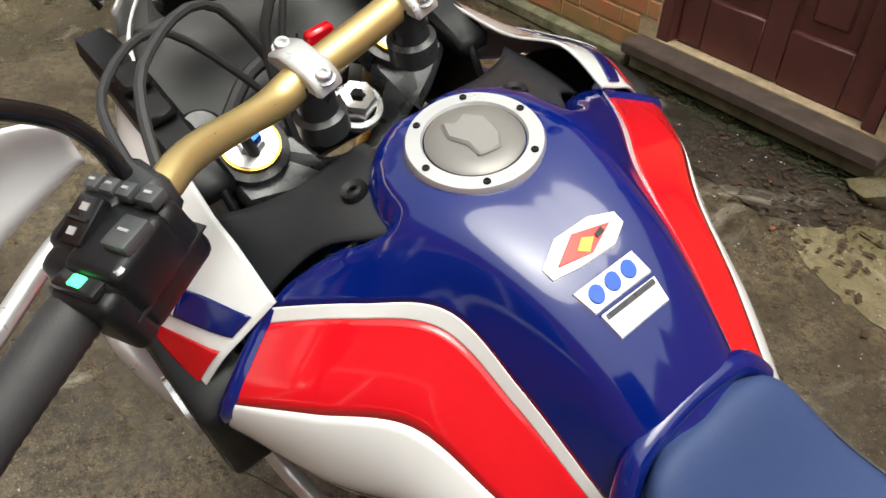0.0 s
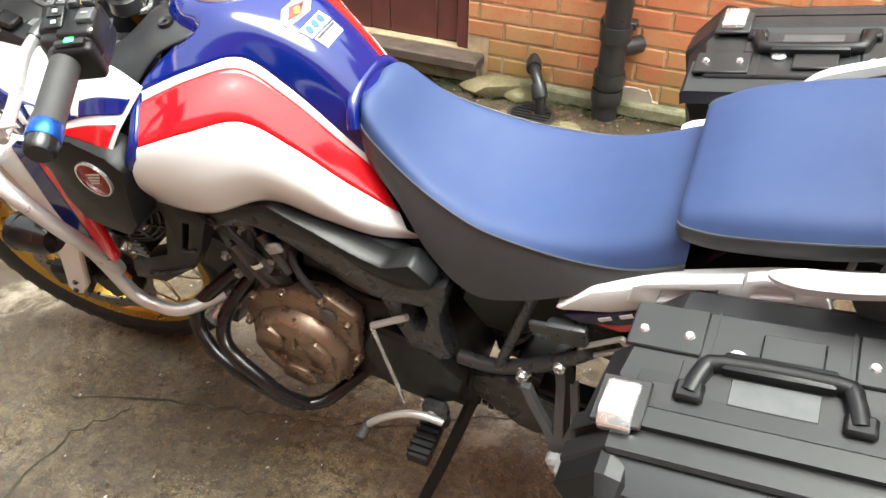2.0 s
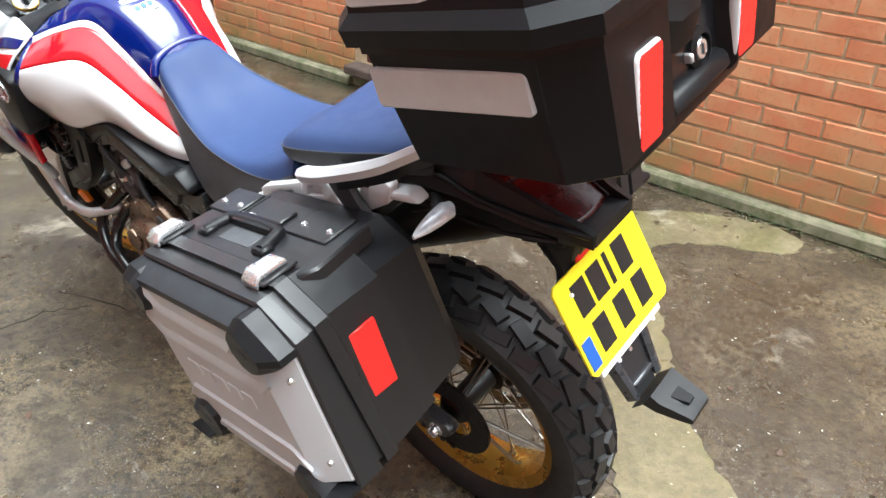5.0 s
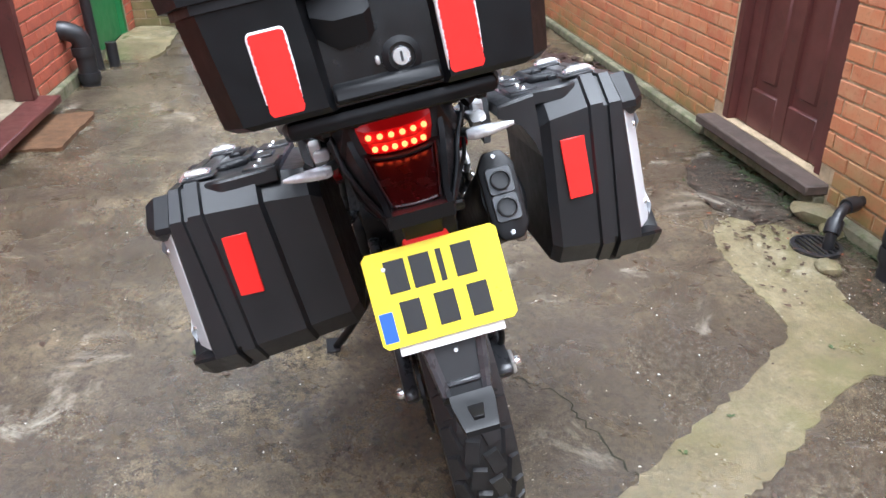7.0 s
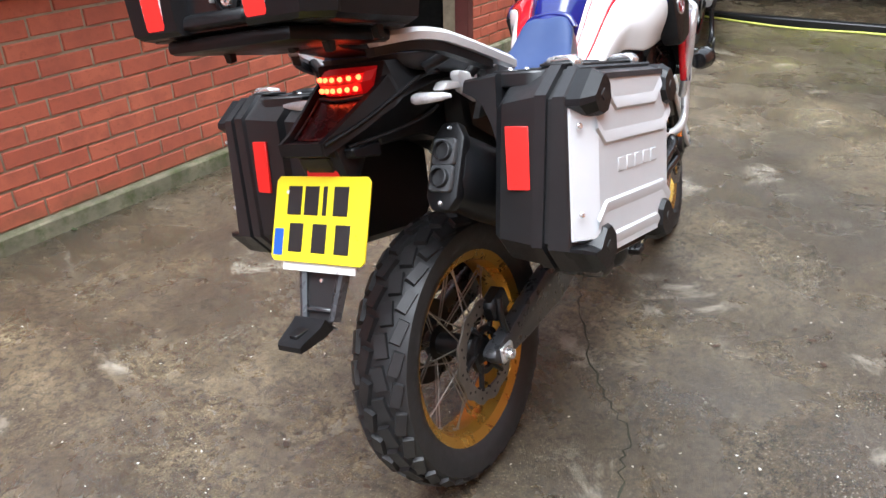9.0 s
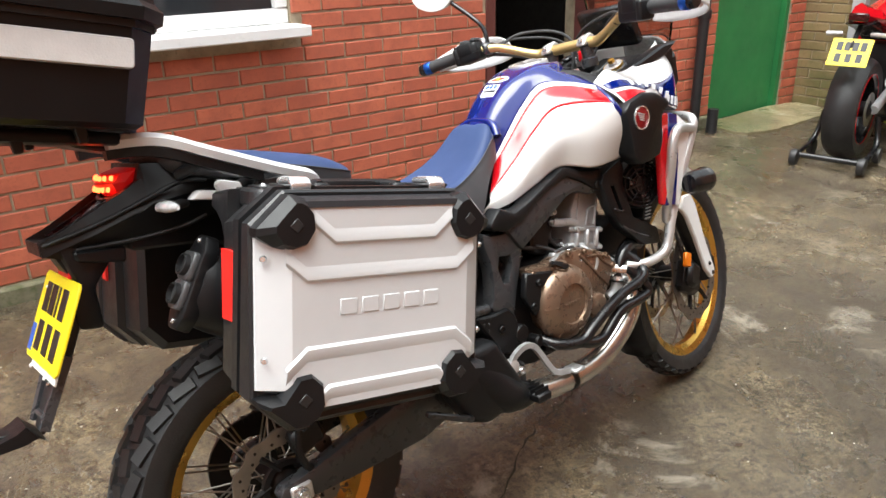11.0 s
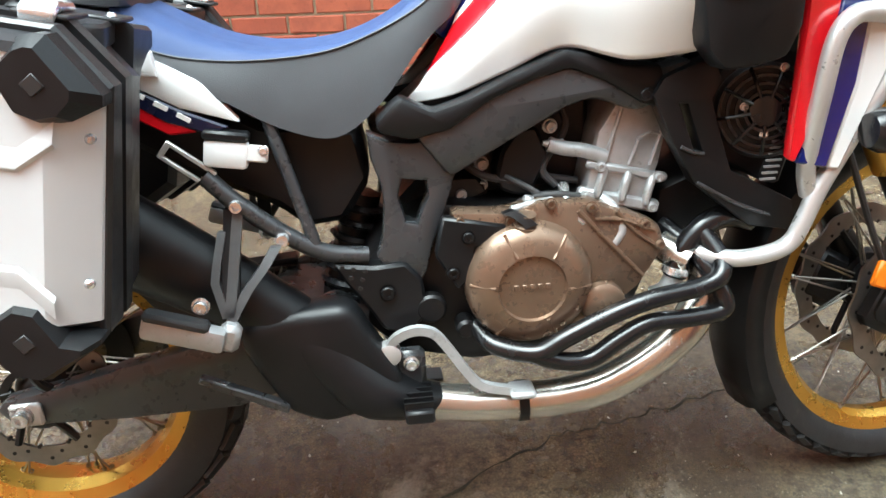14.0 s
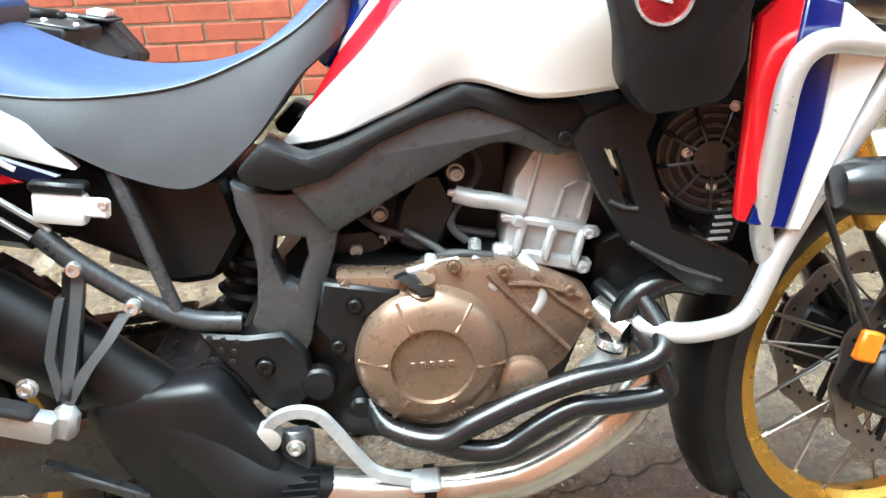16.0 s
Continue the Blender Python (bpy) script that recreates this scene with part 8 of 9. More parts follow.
    for w, dirn, uu in ((0.098, -1, 0.13), (0.04, -1, 0.178), (-0.062, 1, 0.178), (-0.128, 1, 0.14)):
        rise = 0.03 * dirn
        ln = [(-uu, w - rise), (-uu + 0.035, w), (uu - 0.035, w), (uu, w - rise)]
        prof = ((-0.001, 0.0035), (0.004, 0.0085), (0.009, 0.0085), (0.026, 0.0035))
        p("pressed_rib", loft(B(), [[(u, v, ww - dirn * dd) for dd, v in prof] for u, ww in ln], False, False), M_BRUSHED, al)
    for k in range(5):
        p("lettering_bar", box(B(), (-0.07 + 0.04 * k, 0.0042, -0.004), (0.031, 0.003, 0.026), None, 0.0012), M_BRUSHED, al)
    for u in (-0.206, 0.206):
        for w in (-0.079, 0.079):
            p("rivet", lathe(B(), [(0, 0.004), (0.004, 0.0035), (0.006, 0)], (u, -0.012, w), (0.6 if u > 0 else -0.6, 1, 0), 12), M_CHROME, al)
    for su in (-1, 1):
        # guards: an arm along the chamfer that ends in an angular knob on the facing
        rot = lambda pts: [(su * u, w) for u, w in pts]
        def slab(lo, hi, v0, v1):
            return loft(B(), [[(su * u, v0, w) for u, w in lo], [(su * u, (v0 + 2 * v1) / 3, w) for u, w in lo], [(su * u, v1, w) for u, w in hi]])
        lo = [(0.158, 0.176), (0.168, 0.176), (0.2195, 0.126), (0.2195, 0.114), (0.192, 0.096), (0.166, 0.089), (0.14, 0.096), (0.126, 0.122), (0.13, 0.152), (0.142, 0.17)]
        hi = [(0.156, 0.164), (0.164, 0.164), (0.196, 0.13), (0.196, 0.12), (0.184, 0.103), (0.164, 0.097), (0.146, 0.102), (0.133, 0.123), (0.136, 0.147), (0.146, 0.159)]
        cg = p("corner_guard", slab(lo, hi, -0.044, 0.015), M_PLASTIC, lid, "black plastic corner guard", angle=20)
        p("guard_boss", prism(B(), rot([(0.152, 0.13), (0.163, 0.118), (0.175, 0.13), (0.163, 0.142)]), "y", 0.012, 0.0165, 0.001), M_INK, cg)
        p("guard_ridge", prism(B(), rot([(0.178, 0.162), (0.212, 0.128), (0.206, 0.122), (0.172, 0.156)]), "y", -0.03, -0.004, 0.002), M_BAND, cg)
        lo = [(0.2195, -0.14), (0.186, -0.138), (0.162, -0.104), (0.134, -0.102), (0.112, -0.122), (0.108, -0.16), (0.122, -0.184), (0.14, -0.196), (0.17, -0.195), (0.2195, -0.147)]
        hi = [(0.206, -0.146), (0.184, -0.145), (0.158, -0.112), (0.138, -0.11), (0.12, -0.127), (0.117, -0.158), (0.128, -0.176), (0.142, -0.185), (0.166, -0.186), (0.206, -0.152)]
        cg = p("corner_guard", slab(lo, hi, -0.044, 0.014), M_PLASTIC, lid, "black plastic corner guard", angle=20)
        p("guard_boss", prism(B(), rot([(0.138, -0.145), (0.15, -0.133), (0.162, -0.145), (0.15, -0.157)]), "y", 0.011, 0.0155, 0.001), M_INK, cg)
    for u in (-0.124, 0.162 if side > 0 else 0.14):
        lt = p("latch_seat", box(B(), (u, -0.088, 0.187), (0.054, 0.062, 0.006), None, 0.002), M_INK, lid)
        bm = prism(B(), [(-0.112, 0.19), (-0.064, 0.19), (-0.052, 0.178), (-0.05, 0.192), (-0.064, 0.203), (-0.107, 0.2)], "x", u - 0.018, u + 0.018, 0.004, 2)
        p("latch", bm, M_CHROME, lt, "chrome latch")
        p("latch_slot", box(B(), (u, -0.088, 0.2008), (0.024, 0.022, 0.003), Matrix.Rotation(0.03, 3, "X"), 0.001), M_SILVER, lt)
    # inner top: hinge plates with screws, recessed folding handle, lock
    zt = 0.179
    vi = max(-0.24, -depth + 0.02)
    top = p("top_plate", prism(B(), [(-0.168, -0.1), (0.168, -0.1), (0.18, -0.13), (0.165, vi), (-0.165, vi), (-0.18, -0.13)], "z", 0.15, zt, 0.004), M_CASE, base)
    for u0, u1 in ((0.099, 0.181), (-0.143, -0.049)):
        p("hinge_plate", prism(B(), [(u0, -0.17), (u1, -0.17), (u1, vi + 0.004), (u0, vi + 0.004)], "z", zt - 0.002, zt + 0.004, 0.002), M_CASE, top)
        for u in (u0 + 0.016, u1 - 0.016):
            p("plate_screw", lathe(B(), [(0, 0.004), (0.004, 0.0035), (0.006, 0)], (u, max(-0.195, vi + 0.016), zt + 0.004), (0, 0, 1), 12), M_CHROME, top)
    p("lock", lathe(B(), [(0, 0.006), (0.008, 0.006), (0.011, 0.003), (0.011, -0.004)], (0.062, -0.177, zt), (0, 0, 1), 20), M_CHROME, top, "chrome key lock")
    p("lock_flap", box(B(), (0.01, -0.19, zt + 0.003), (0.062, 0.05, 0.006), None, 0.002), M_CASE, top)
    p("handle_recess", box(B(), (0.03, -0.135, zt), (0.17, 0.056, 0.003), None, 0.001), M_INK, top)
    p("recess_floor", box(B(), (0.02, -0.132, zt + 0.0015), (0.085, 0.034, 0.003), None, 0.001), M_GREYCAST, top)
    hb = tube(B(), [(0.1, -0.118, zt + 0.004), (0.092, -0.15, zt + 0.006), (0.075, -0.163, zt + 0.006), (-0.035, -0.163, zt + 0.006), (-0.05, -0.15, zt + 0.006), (-0.058, -0.118, zt + 0.004)], 0.0105, 10, 3)
    hd = p("handle", hb, M_PLASTIC, top, "black folding carry handle")
    for u in (0.1, -0.058):
        p("handle_pivot", box(B(), (u, -0.12, zt + 0.004), (0.03, 0.026, 0.014), None, 0.004), M_PLASTIC, hd)
    p("handle_grip", box(B(), (0.02, -0.164, zt + 0.005), (0.11, 0.026, 0.018), None, 0.005, 2), M_PLASTIC, hd)
    for u in (0.09, -0.045):
        p("panel_gap", box(B(), (u, (-0.17 + vi) / 2, zt + 0.0006), (0.0025, abs(vi) - 0.17, 0.002)), M_INK, top)
    if side > 0:
        p("latch_gap", box(B(), (0.128, -0.112, zt + 0.001), (0.026, 0.03, 0.003), None, 0.001), M_INK, top)
    # red tape on the rear face
    bm = box(B(), (-0.211, -0.136, 0.022), (0.006, 0.048, 0.118), Matrix.Rotation(-0.07, 3, "Z"), 0.001)
    p("reflective_tape", bm, M_REDTAPE, base, "red reflective tape")
    return root


pannier(1, 0.073, 0.775, 0.472, 0.315, 11.5, "black pannier with aluminium face, chrome latches and folding handle", 1.02)
pannier(-1, 0.077, 0.785, 0.463, 0.25, 11.5, "slimmer black aluminium-faced pannier mounted beside the silencer", 1.02)


def top_box():
    t = radians(11.5)
    F = Matrix(((-math.cos(t), 0, math.sin(t), -0.1375), (0, 1, 0, 0.0175), (math.sin(t), 0, math.cos(t), 1.111), (0, 0, 0, 1)))
    root = thing("top_box", (-0.28, 0.0175, 1.15), "black plastic top box with grey and red reflective panels", "top box")
    def p(name, bm, material, parent=root, lb="", **k):
        bmesh.ops.transform(bm, matrix=F, verts=bm.verts)
        return part(name, bm, material, parent, lb, **k)
    def plan(end):
        q = [(0.0, 0.2), (0.045, 0.243), (0.285, 0.25), (end, 0.215)]
        return q + [(b, -y) for b, y in q[::-1]]
    def ring(s, w, grow=0.0, end=0.338):
        return [(0.17 + (b - 0.17) * s + (grow if b > 0.17 else -grow), y * s + (grow if y > 0 else -grow), w) for b, y in plan(end)]
    body = p("box_body", loft(B(), [ring(0.86, 0.0, 0, 0.305), ring(0.91, 0.008, 0, 0.305), ring(0.985, 0.15, 0, 0.305), ring(0.99, 0.168, 0, 0.305)]), M_BOX, root, "black box body", angle=25)
    lid = p("box_lid", loft(B(), [ring(1.0, 0.17, 0.012), ring(1.0, 0.19, 0.014), ring(0.99, 0.205, 0.004), ring(0.965, 0.27), ring(0.9, 0.3), ring(0.7, 0.315)]), M_BOX, root, "black box lid", angle=25)
    p("rim_groove", loft(B(), [ring(0.995, 0.158, 0.003), ring(0.995, 0.17, 0.003)]), M_DARK, body)
    for s in (-1, 1):
        for w0, w1, par in ((0.097, 0.137, body), (0.215, 0.25, lid)):
            bm = prism(B(), [(0.045, w0), (0.05, w0 - 0.004), (0.262, w0 - 0.004), (0.267, w0), (0.267, w1), (0.262, w1 + 0.004), (0.05, w1 + 0.004), (0.045, w1)], "y", s * 0.225, s * (0.2455 if par is body else 0.2465), 0.002)
            p("reflective_panel", bm, M_REFLGREY, par, "grey reflective side panel")
        # pads either side of the lock recess carry the red tapes
        pad = [(0.27, 0.246), (0.285, 0.25), (0.338, 0.215), (0.338, 0.09), (0.302, 0.076), (0.27, 0.08)]
        bm = loft(B(), [[(0.17 + (b - 0.17) * q, s * y * q, w) for b, y in pad] for q, w in ((0.87, 0.002), (0.92, 0.01), (0.985, 0.148), (0.99, 0.158))])
        pd = p("rear_pad", bm, M_BOX, body, angle=25)
        yc = 0.1365 if s > 0 else -0.1075
        m = Matrix.Translation((0.3225, yc, 0.068)) @ Matrix.Rotation(radians(7.5), 4, "Y")
        bm = prism(B(), [(-0.022, -0.056), (0.022, -0.056), (0.026, -0.049), (0.026, 0.049), (0.022, 0.056), (-0.022, 0.056), (-0.026, 0.049), (-0.026, -0.049)], "x", -0.006, 0.0085, 0.002, 1, m)
        p("tape_border", bm, M_STICKER, pd, "white frayed border")
        # frayed edge: the red lies on the white in small teeth
        e = [(0.0225 + 0.0009 * ((k * 7) % 5 - 2) / 2, -0.05 + 0.1 * k / 39) for k in range(40)]
        out = [(-0.02, -0.0535), (0.019, -0.0535)] + e + [(0.019, 0.0535), (-0.02, 0.0535)] + [(-u - 0.001, w) for u, w in e[::-1]]
        p("reflective_tape", prism(B(), out, "x", 0.0, 0.0095, 0.0, 1, m), M_REDTAPE, pd, "red reflective tape")
    lk = p("lock_panel", loft(B(), [[(b, y, w) for y, w in ((-0.078, 0.004), (0.078, 0.004), (0.086, 0.155), (-0.086, 0.155))] for b in (0.27, 0.304)]), M_GLOSSBLACK, body, "recessed black lock panel")
    # swept finger pull beside the lock
    p("release_catch", loft(B(), [[(0.3, y, w1), (0.322 - q, y, w1 - 0.006), (0.33 - q, y, (w0 + w1) / 2), (0.318 - q, y, w0), (0.3, y, w0 + 0.01)] for y, w0, w1, q in ((0.078, 0.098, 0.15, 0.012), (0.05, 0.076, 0.15, 0.002), (0.01, 0.078, 0.15, 0.0), (0.0, 0.09, 0.15, 0.004))]), M_BOX, lk, angle=30)
    p("lower_step", prism(B(), [(0.3, 0.006), (0.322, 0.01), (0.318, 0.03), (0.3, 0.036)], "y", -0.074, 0.074, 0.004), M_BOX, lk)
    lo = (0.3, -0.0265, 0.05)
    p("lock_bezel", lathe(B(), [(0.027, 0), (0.027, 0.008), (0.0185, 0.011), (0.0185, 0.006)], lo, (1, 0, 0), 28), M_BOX, lk)
    p("lock", lathe(B(), [(0, 0.0095), (0.0115, 0.0095), (0.0132, 0.007), (0.0132, 0)], lo, (1, 0, 0), 24), M_CHROME, lk, "chrome key lock")
    p("keyhole", box(B(), (0.3101, -0.0265, 0.05), (0.002, 0.0032, 0.013)), M_INK, lk)
    p("lock_tab", box(B(), (0.308, 0.006, 0.052), (0.012, 0.006, 0.012), None, 0.002), M_SILVER, lk)
    p("mount_foot", box(B(), (0.17, 0, -0.014), (0.26, 0.3, 0.026), None, 0.01, 2), M_BOX, root)
    for s in (-1, 1):
        p("lid_catch", box(B(), (-0.006, s * 0.15, 0.18), (0.02, 0.05, 0.035), None, 0.005), M_GLOSSBLACK, lid)
    return root


top_box()


# ---- the second motorcycle at the garage, and litter ----
def sport_bike():
    M = Matrix.Translation((4.52, 0.78, 0.018)) @ Matrix.Rotation(radians(8), 4, "Z")
    root = thing("motorcycle", (0, 0, 0), "red and black sports motorcycle raised on a paddock stand", "motorcycle", "", M)
    c = (0.1, 0, 0.335)
    prof = [(0.225, -0.085), (0.25, -0.092), (0.29, -0.094), (0.318, -0.06), (0.328, -0.02), (0.33, 0), (0.328, 0.02), (0.318, 0.06), (0.29, 0.094), (0.25, 0.092), (0.225, 0.085)]
    w = part("rear_wheel", lathe(B(), [(0.205, -0.07), (0.222, -0.085), (0.215, -0.06), (0.205, 0), (0.215, 0.06), (0.222, 0.085), (0.205, 0.07), (0.195, 0), (0.205, -0.07)], c, (0, 1, 0), 48), M_GLOSSBLACK, root, "black cast wheel with red rim line")
    part("tyre", lathe(B(), prof, c, (0, 1, 0), 56), M_RUBBER, w, "wide road tyre")
    for y in (-0.088, 0.088):
        part("rim_line", lathe(B(), [(0.219, 0), (0.224, 0.002 if y > 0 else -0.002), (0.226, 0)], (c[0], y, c[2]), (0, 1, 0), 48), M_RED, w)
    for k in range(6):
        a = k * math.pi / 3
        part("wheel_spoke", tube(B(), [(c[0] + 0.04 * math.cos(a), 0, c[2] + 0.04 * math.sin(a)), (c[0] + 0.2 * math.cos(a + 0.15), 0, c[2] + 0.2 * math.sin(a + 0.15))], 0.014, 8, 0), M_GLOSSBLACK, w)
    part("hub", lathe(B(), [(0.02, -0.12), (0.05, -0.1), (0.05, 0.1), (0.02, 0.12)], c, (0, 1, 0), 24, True), M_DARK, w)
    part("brake_disc", lathe(B(), [(0.06, -0.1), (0.11, -0.1), (0.11, -0.095), (0.06, -0.095)], c, (0, 1, 0), 36), M_DISC, w)
    for s in (-1, 1):
        part("swingarm", tube(B(), [(0.08, s * 0.13, 0.34), (0.35, s * 0.13, 0.4), (0.62, s * 0.12, 0.44)], 0.03, 10, 3), M_ALLOY, root, "alloy swingarm")
    bm = loft(B(), [[(x, y * wdt, z + dz) for y, dz in ((-1, 0), (-0.7, 0.05), (0, 0.075), (0.7, 0.05), (1, 0), (0.5, -0.04), (-0.5, -0.04))] for x, wdt, z in ((-0.12, 0.05, 0.93), (0.05, 0.1, 0.9), (0.25, 0.14, 0.84), (0.5, 0.15, 0.8))])
    part("tail_fairing", bm, M_RED, root, "red tail fairing")
    part("tail_lamp", box(B(), (-0.125, 0, 0.92), (0.03, 0.11, 0.05), None, 0.008), M_REDLENS, root)
    part("seat", box(B(), (0.42, 0, 0.86), (0.45, 0.24, 0.06), Matrix.Rotation(0.1, 3, "Y"), 0.02), M_SEAT_DARK, root, "black seat")
    part("undertail", prism(B(), [(-0.13, 0.88), (0.1, 0.83), (0.35, 0.74), (0.4, 0.8), (0.0, 0.9)], "y", -0.08, 0.08, 0.008), M_GLOSSBLACK, root)
    bm = loft(B(), [[(x, y * wdt, z + dz) for y, dz in ((-1, -0.05), (-0.85, 0.06), (-0.3, 0.14), (0.3, 0.14), (0.85, 0.06), (1, -0.05), (0.6, -0.12), (-0.6, -0.12))] for x, wdt, z in ((0.62, 0.13, 0.82), (0.75, 0.19, 0.86), (0.95, 0.2, 0.88), (1.1, 0.13, 0.87))])
    part("fuel_tank", bm, M_RED, root, "red fuel tank")
    part("engine", box(B(), (0.85, 0, 0.5), (0.55, 0.36, 0.42), None, 0.05, 2), M_DARK, root)
    for s in (-1, 1):
        part("side_fairing", prism(B(), [(0.75, 0.78), (1.35, 0.9), (1.42, 0.7), (1.2, 0.35), (0.7, 0.3), (0.85, 0.55)], "y", s * 0.19, s * 0.23, 0.015), M_RED, root, "red side fairing")
    part("silencer", tube(B(), [(0.75, -0.17, 0.36), (0.45, -0.2, 0.42), (0.12, -0.21, 0.52)], 0.055, 16, 4), M_ALLOY, root)
    f = part("front_wheel", lathe(B(), [(0.2, -0.06), (0.27, -0.062), (0.3, -0.03), (0.302, 0), (0.3, 0.03), (0.27, 0.062), (0.2, 0.06), (0.19, 0), (0.2, -0.06)], (1.5, 0, 0.302), (0, 1, 0), 40), M_RUBBER, root)
    for s in (-1, 1):
        part("fork_leg", tube(B(), [(1.5, s * 0.1, 0.3), (1.25, s * 0.1, 0.95)], 0.025, 10, 0), M_GOLD, root)
    pm_ = Matrix.Translation((-0.19, 0, 0.72)) @ Matrix.Rotation(radians(32), 4, "Y")
    np2 = part("number_plate", prism(B(), [(-0.114, -0.089), (0.114, -0.089), (0.114, 0.089), (-0.114, 0.089)], "x", -0.003, 0.002, 0.001, 1, pm_), M_YELLOW, root, "yellow rear number plate")
    for z, us in ((0.038, (-0.07, -0.025, 0.02, 0.065)), (-0.038, (-0.06, 0.0, 0.06))):
        for u in us:
            part("character_bar", box(B(), pm_ @ Vector((-0.004, u, z)), (0.002, 0.034, 0.056), pm_.to_3x3()), M_INK, np2)
    part("plate_bracket", tube(B(), [(-0.06, 0, 0.86), (-0.14, 0, 0.78), (-0.17, 0, 0.74)], 0.015, 8, 2), M_PLASTIC, root)
    for s in (-1, 1):
        part("indicator", tube(B(), [(-0.1, s * 0.08, 0.82), (-0.12, s * 0.17, 0.82)], 0.014, 8, 1), M_LENS, root)
    st = thing("paddock_stand", (4.3, 0.62, 0), "black paddock stand with small wheels lifting the motorcycle", "stand", "", I4)
    ORIGIN[st.name] = Vector((0, 0, 0))
    st.matrix_world = M
    for s in (-1, 1):
        part("stand_arm", tube(B(), [(0.1, s * 0.16, 0.3), (0.06, s * 0.19, 0.12), (-0.25, s * 0.2, 0.07)], 0.018, 10, 3), M_GLOSSBLACK, st)
        part("stand_wheel", lathe(B(), [(0.01, -0.02), (0.05, -0.02), (0.055, 0), (0.05, 0.02), (0.01, 0.02)], (0.08, s * 0.2, 0.056), (0, 1, 0), 20, True), M_RUBBER, st)
        part("stand_foot", lathe(B(), [(0.0, -0.03), (0.05, -0.02), (0.055, 0), (0.05, 0.02), (0.0, 0.03)], (-0.27, s * 0.2, 0.056), (0, 1, 0), 20, True), M_RUBBER, st)
    part("stand_bar", tube(B(), [(-0.25, -0.2, 0.07), (-0.25, 0.2, 0.07)], 0.018, 10, 0), M_GLOSSBLACK, st)
    return root


sport_bike()
# yellow hose along the garage threshold
part_root = thing("garden_hose", (5.8, 0, 0), "thin yellow-green hose lying along the garage threshold", "hose", "", I4)
part("hose", tube(B(), [(5.79, -1.55, 0.012), (5.77, -1.0, 0.012), (5.8, -0.4, 0.012), (5.75, 0.25, 0.012), (5.79, 1.0, 0.042)], 0.009, 8), mat("hose_yellow", (0.5, 0.55, 0.1), 0.5), part_root)


def flake(bm, x, y, z, r, rnd, curl=0.5):
    """One small curled leaf or chip."""
    a0 = rnd.uniform(0, 6.28)
    vs = []
    for k in range(6):
        a = a0 + k * math.pi / 3
        rr = r * (1.0 if k in (0, 3) else 0.55) * rnd.uniform(0.8, 1.1)
        vs.append(bm.verts.new((x + rr * math.cos(a), y + rr * math.sin(a), z + abs(rnd.gauss(0, r * 0.3)) * curl)))
    c = bm.verts.new((x, y, z + r * 0.25 * curl))
    for k in range(6):
        bm.faces.new((c, vs[k], vs[(k + 1) % 6]))


def litter(name, material, label, spots, count, r, seed, kind="stuff"):
    rnd = random.Random(seed)
    bm = B()
    for k in range(count):
        cx, cy, sx, sy = spots[rnd.randrange(len(spots))]
        x, y = rnd.gauss(cx, sx), rnd.gauss(cy, sy)
        flake(bm, x, y, 0.0135 if y < -1.1 and -0.3 < x < 2.2 else 0.004 + rise(y), r * rnd.uniform(0.4, 1.4), rnd)
    return single(name, bm, material, label, "litter", kind)


litter("dead_leaves", M_LEAF, "small brown leaf scraps scattered over the concrete", [(1.396, -1.542, 0.25, 0.14), (1.11, -1.409, 0.25, 0.15), (1.682, -1.547, 0.35, 0.12), (1.49, -1.629, 0.3, 0.1), (0.726, -1.616, 0.3, 0.07), (3, 1.2, 0.5, 0.3), (2.3, 1.3, 0.4, 0.2), (1.496, -1.073, 1.4, 0.5), (0.5, 0.5, 1.6, 1.2)], 760, 0.013, 11)
litter("leaf_pile", mat("rotting_leaves", (0.05, 0.025, 0.02), 0.8, 0, 0.5, 25), "drift of dark rotting leaves in the far corner", [(3.878, -1.627, 0.3, 0.1), (4.165, -1.59, 0.25, 0.12), (3.686, -1.71, 0.2, 0.06)], 520, 0.03, 14)
litter("brick_chips", mat("orange_chip", (0.3, 0.1, 0.045), 0.8, 0, 0.3), "small orange chips of broken brick", [(1.396, -1.542, 0.3, 0.15), (0.822, -1.618, 0.3, 0.08)], 22, 0.01, 15)
litter("grit", mat("pale_grit", (0.5, 0.47, 0.4), 0.8, 0, 0.2), "pale grit and stone chips on the concrete", [(0, 0, 2.2, 1.4), (2.5, 0, 1.5, 1.2), (-0.8, 0.2, 0.8, 0.9), (0.919, -1.491, 0.5, 0.2)], 1500, 0.0042, 12)
litter("moss_tufts", M_MOSS, "low green moss along the foot of the wall", [(1.727, -1.787, 0.35, 0.03), (1.489, -1.757, 0.3, 0.04), (0.916, -1.773, 0.6, 0.02), (1.203, -1.744, 0.2, 0.04), (-0.325, -1.752, 0.5, 0.02), (2.253, -1.796, 0.4, 0.02), (1.6, 1.98, 0.8, 0.02)], 1600, 0.009, 13)
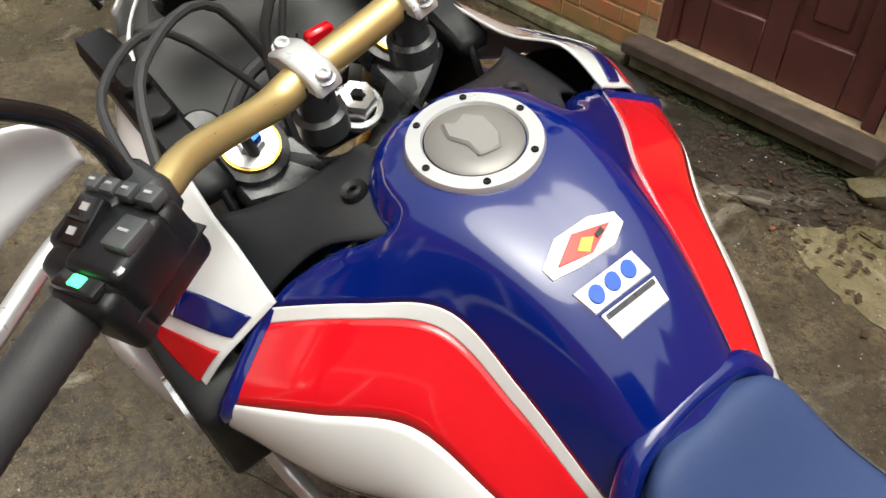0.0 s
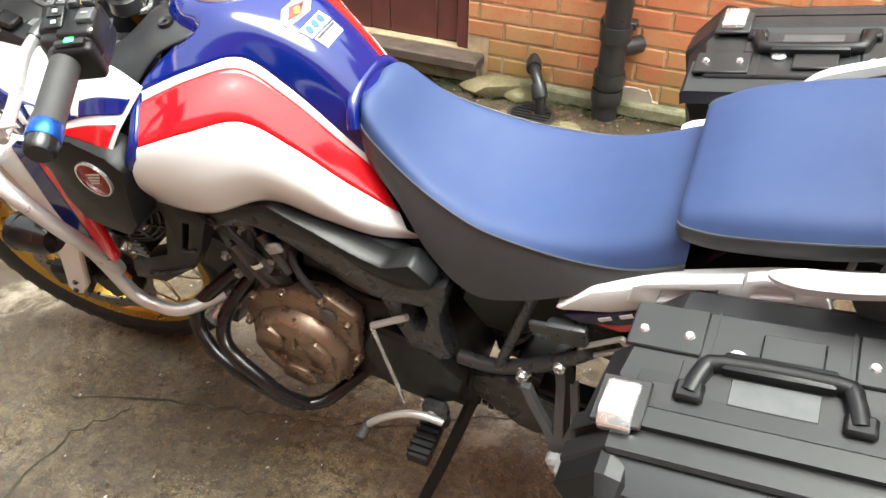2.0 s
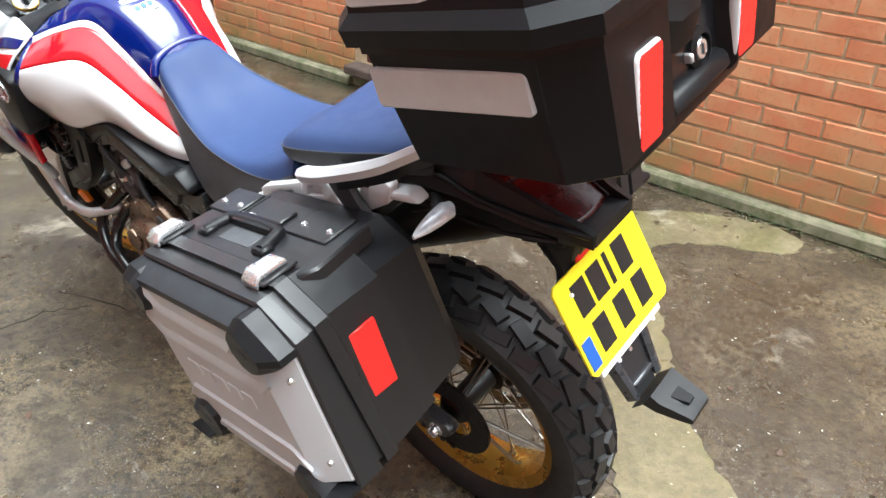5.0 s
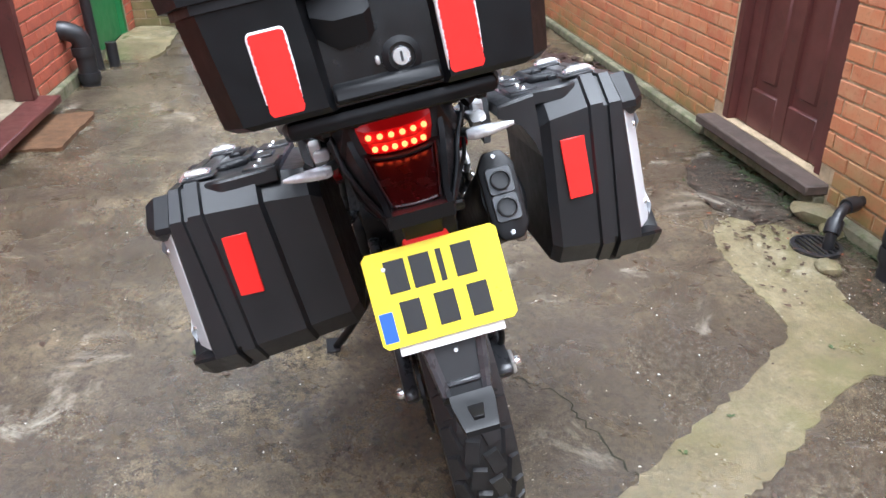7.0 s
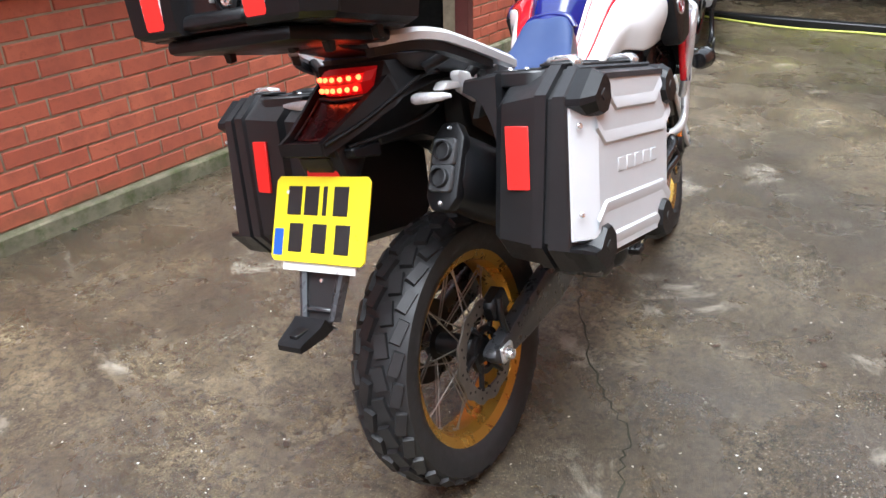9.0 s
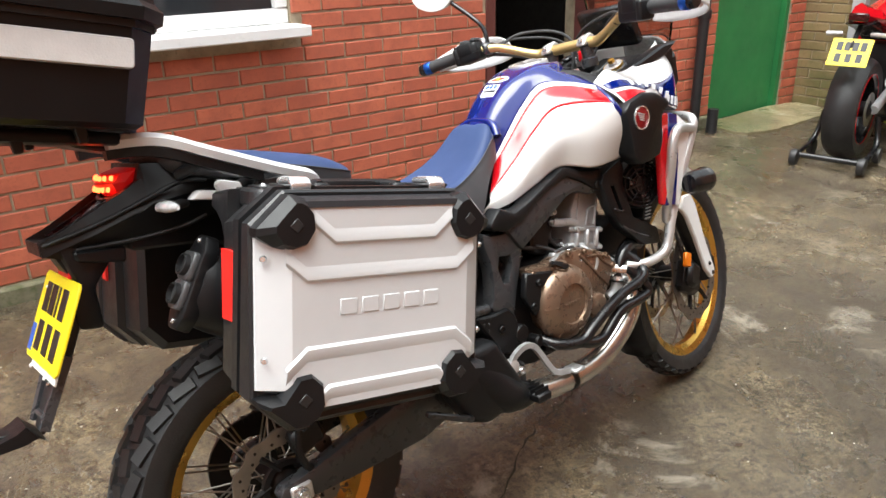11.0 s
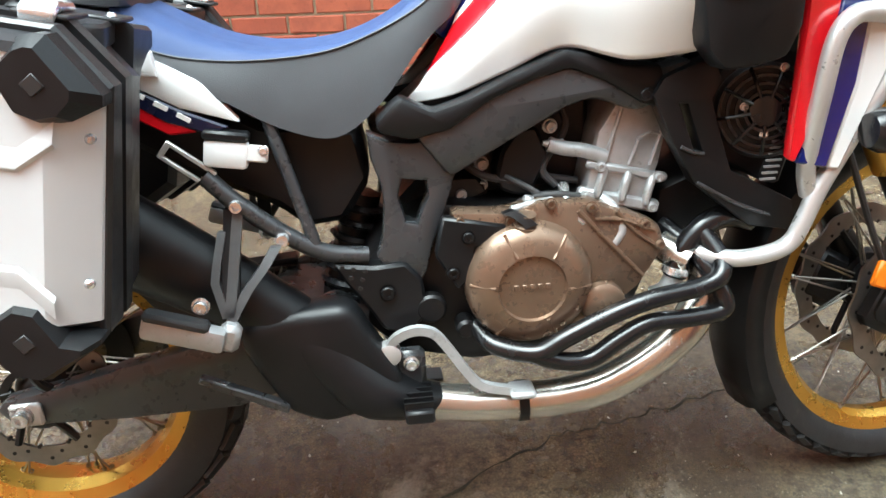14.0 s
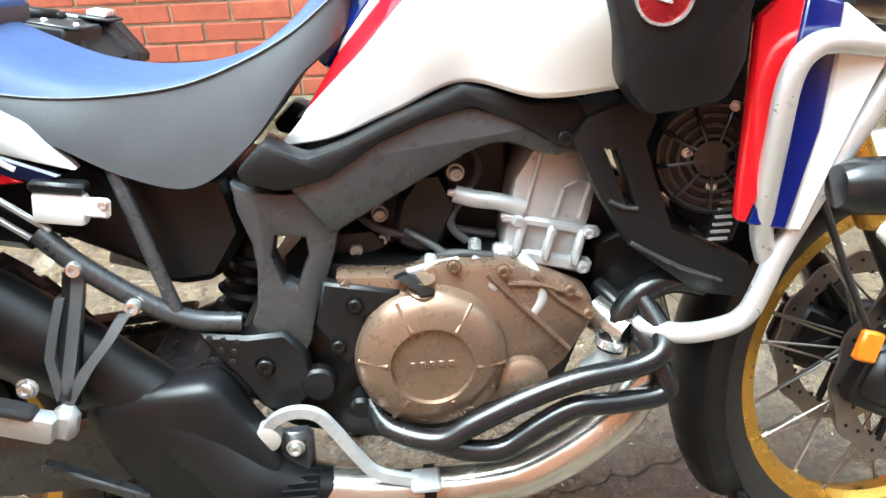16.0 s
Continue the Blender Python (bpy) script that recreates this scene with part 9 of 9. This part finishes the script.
# single green weeds in the cracks
for k, (x, y) in enumerate(((0.329, -1.241), (-0.027, -0.551), (0.086, -0.75), (0.674, 0.78), (1.731, -1.42))):
    rnd = random.Random(40 + k)
    bm = B()
    for q in range(9):
        a, r = rnd.uniform(0, 6.28), rnd.uniform(0.008, 0.02)
        d, n = Vector((math.cos(a), math.sin(a), 0)), Vector((-math.sin(a), math.cos(a), 0))
        o = Vector((x, y, 0.004 + rise(y)))
        vs = [bm.verts.new(p) for p in (o, o + d * r * 0.5 + n * r * 0.2 + Vector((0, 0, r * 0.5)), o + d * r + Vector((0, 0, r * 0.45)), o + d * r * 0.5 - n * r * 0.2 + Vector((0, 0, r * 0.5)))]
        bm.faces.new(vs)
    single("weed", bm, M_WEED, "tiny green weed growing out of the concrete", "plant", "", "weeds in the concrete")


def stone(x, y, sx, sy, sz, seed):
    rnd = random.Random(seed)
    bm = B()
    bmesh.ops.create_icosphere(bm, subdivisions=2, radius=1)
    for v in bm.verts:
        n = noise.noise(v.co * 1.3 + Vector((seed, 0, 0)))
        v.co = Vector((v.co.x * sx, v.co.y * sy, max(v.co.z, -0.6) * sz)) * (1 + 0.25 * n)
    ob = single("stone", bm, M_STRIP, "lichen-stained lump of broken concrete by the wall", "stone", "", "broken lumps by the wall")
    ob.matrix_world = Matrix.Translation((x, y, sz * 0.55)) @ Matrix.Rotation(rnd.uniform(-0.4, 0.4), 4, "Z")


stone(1.18, -1.775, 0.15, 0.065, 0.055, 2)
stone(0.8, -1.55, 0.06, 0.045, 0.03, 3)
stone(1.08, -1.76, 0.07, 0.05, 0.03, 4)
stone(4.1, -1.8, 0.05, 0.04, 0.035, 5)


# ---- bricks: each a piece of its own where the camera passes nearest ----
def brick_mesh(name, w, h, material):
    d0, c = 0.02, 0.004
    v = [(0, 0.012, 0), (w, 0.012, 0), (w, 0.012, h), (0, 0.012, h), (0, c - 0.002, 0), (w, c - 0.002, 0), (w, c - 0.002, h), (0, c - 0.002, h), (c, -0.002, c), (w - c, -0.002, c), (w - c, -0.002, h - c), (c, -0.002, h - c)]
    f = [(8, 9, 10, 11)] + [(4 + i, 4 + (i + 1) % 4, 8 + (i + 1) % 4, 8 + i) for i in range(4)] + [(i, (i + 1) % 4, 4 + (i + 1) % 4, 4 + i) for i in range(4)]
    me = bpy.data.meshes.new(name)
    me.from_pydata(v, [], f)
    me.materials.append(material)
    return me, v, f


def lay_bricks(wall, u0, u1, z1, holes, material, near, name):
    L, H, J = 0.215, 0.065, 0.01
    me, bv, bf = brick_mesh("brick", L, H, material)
    rnd = random.Random(len(name))
    verts, faces, loose = [], [], []
    n = 0
    row = 0
    z = 0.07
    while z < z1:
        u = u0 - (L + J) * (0.5 if row % 2 else 0)
        while u < u1:
            a, b = max(u, u0), min(u + L, u1)
            pieces = [(a, b)]
            for h in holes:
                if h[2] < z + H + 0.004 and h[3] > z - 0.004:
                    pieces = [q for p0, p1 in pieces for q in ((p0, min(p1, h[0] - 0.004)), (max(p0, h[1] + 0.004), p1)) if q[1] - q[0] > 0.012]
            for p0, p1 in pieces:
                dz, dy = rnd.uniform(-0.0015, 0.0015), rnd.uniform(-0.0018, 0.0018)
                if p1 - p0 > L - 0.001 and near(p0, z):
                    ob = new("brick", me)
                    ob.parent = wall
                    ob.matrix_basis = Matrix.Translation((p0, dy, z + dz)) @ Matrix.Rotation(rnd.uniform(-0.006, 0.006), 4, "Y")
                    n += 1
                else:
                    k = len(verts)
                    s = (p1 - p0) / L
                    verts += [(p0 + x * s, y + dy, z + dz + w) for x, y, w in bv]
                    faces += [tuple(i + k for i in q) for q in bf]
            u += L + J
        z += H + J
        row += 1
    mm = bpy.data.meshes.new(name)
    mm.from_pydata(verts, [], faces)
    mm.materials.append(material)
    ob = new(name, mm)
    ob.parent = wall
    ob["kind"] = "stuff"
    return n


lay_bricks(wall_left, -6.9, 6.0, 2.75, [WIN_L, (-0.81, 1.295, 1.015, 1.075), DOOR_L, (2.4, 3.39, 0.12, 0.17), DOOR_G], M_BRICK_L, lambda u, z: -0.25 < u < 2.4 and z < 0.92, "far_bricks")
lay_bricks(wall_right, -5.9, 6.9, 2.75, [DOOR_R, (-2.33, -1.25, 0, 0.15)], M_BRICK_R, lambda u, z: -3.4 < u < 0.7 and z < 0.92, "far_bricks")
lay_bricks(wall_end_a, -1.8, -1.38, 2.5, [], M_BRICK_E, lambda u, z: False, "far_bricks")
lay_bricks(wall_end_b, 1.62, 1.95, 2.5, [], M_BRICK_E, lambda u, z: False, "far_bricks")
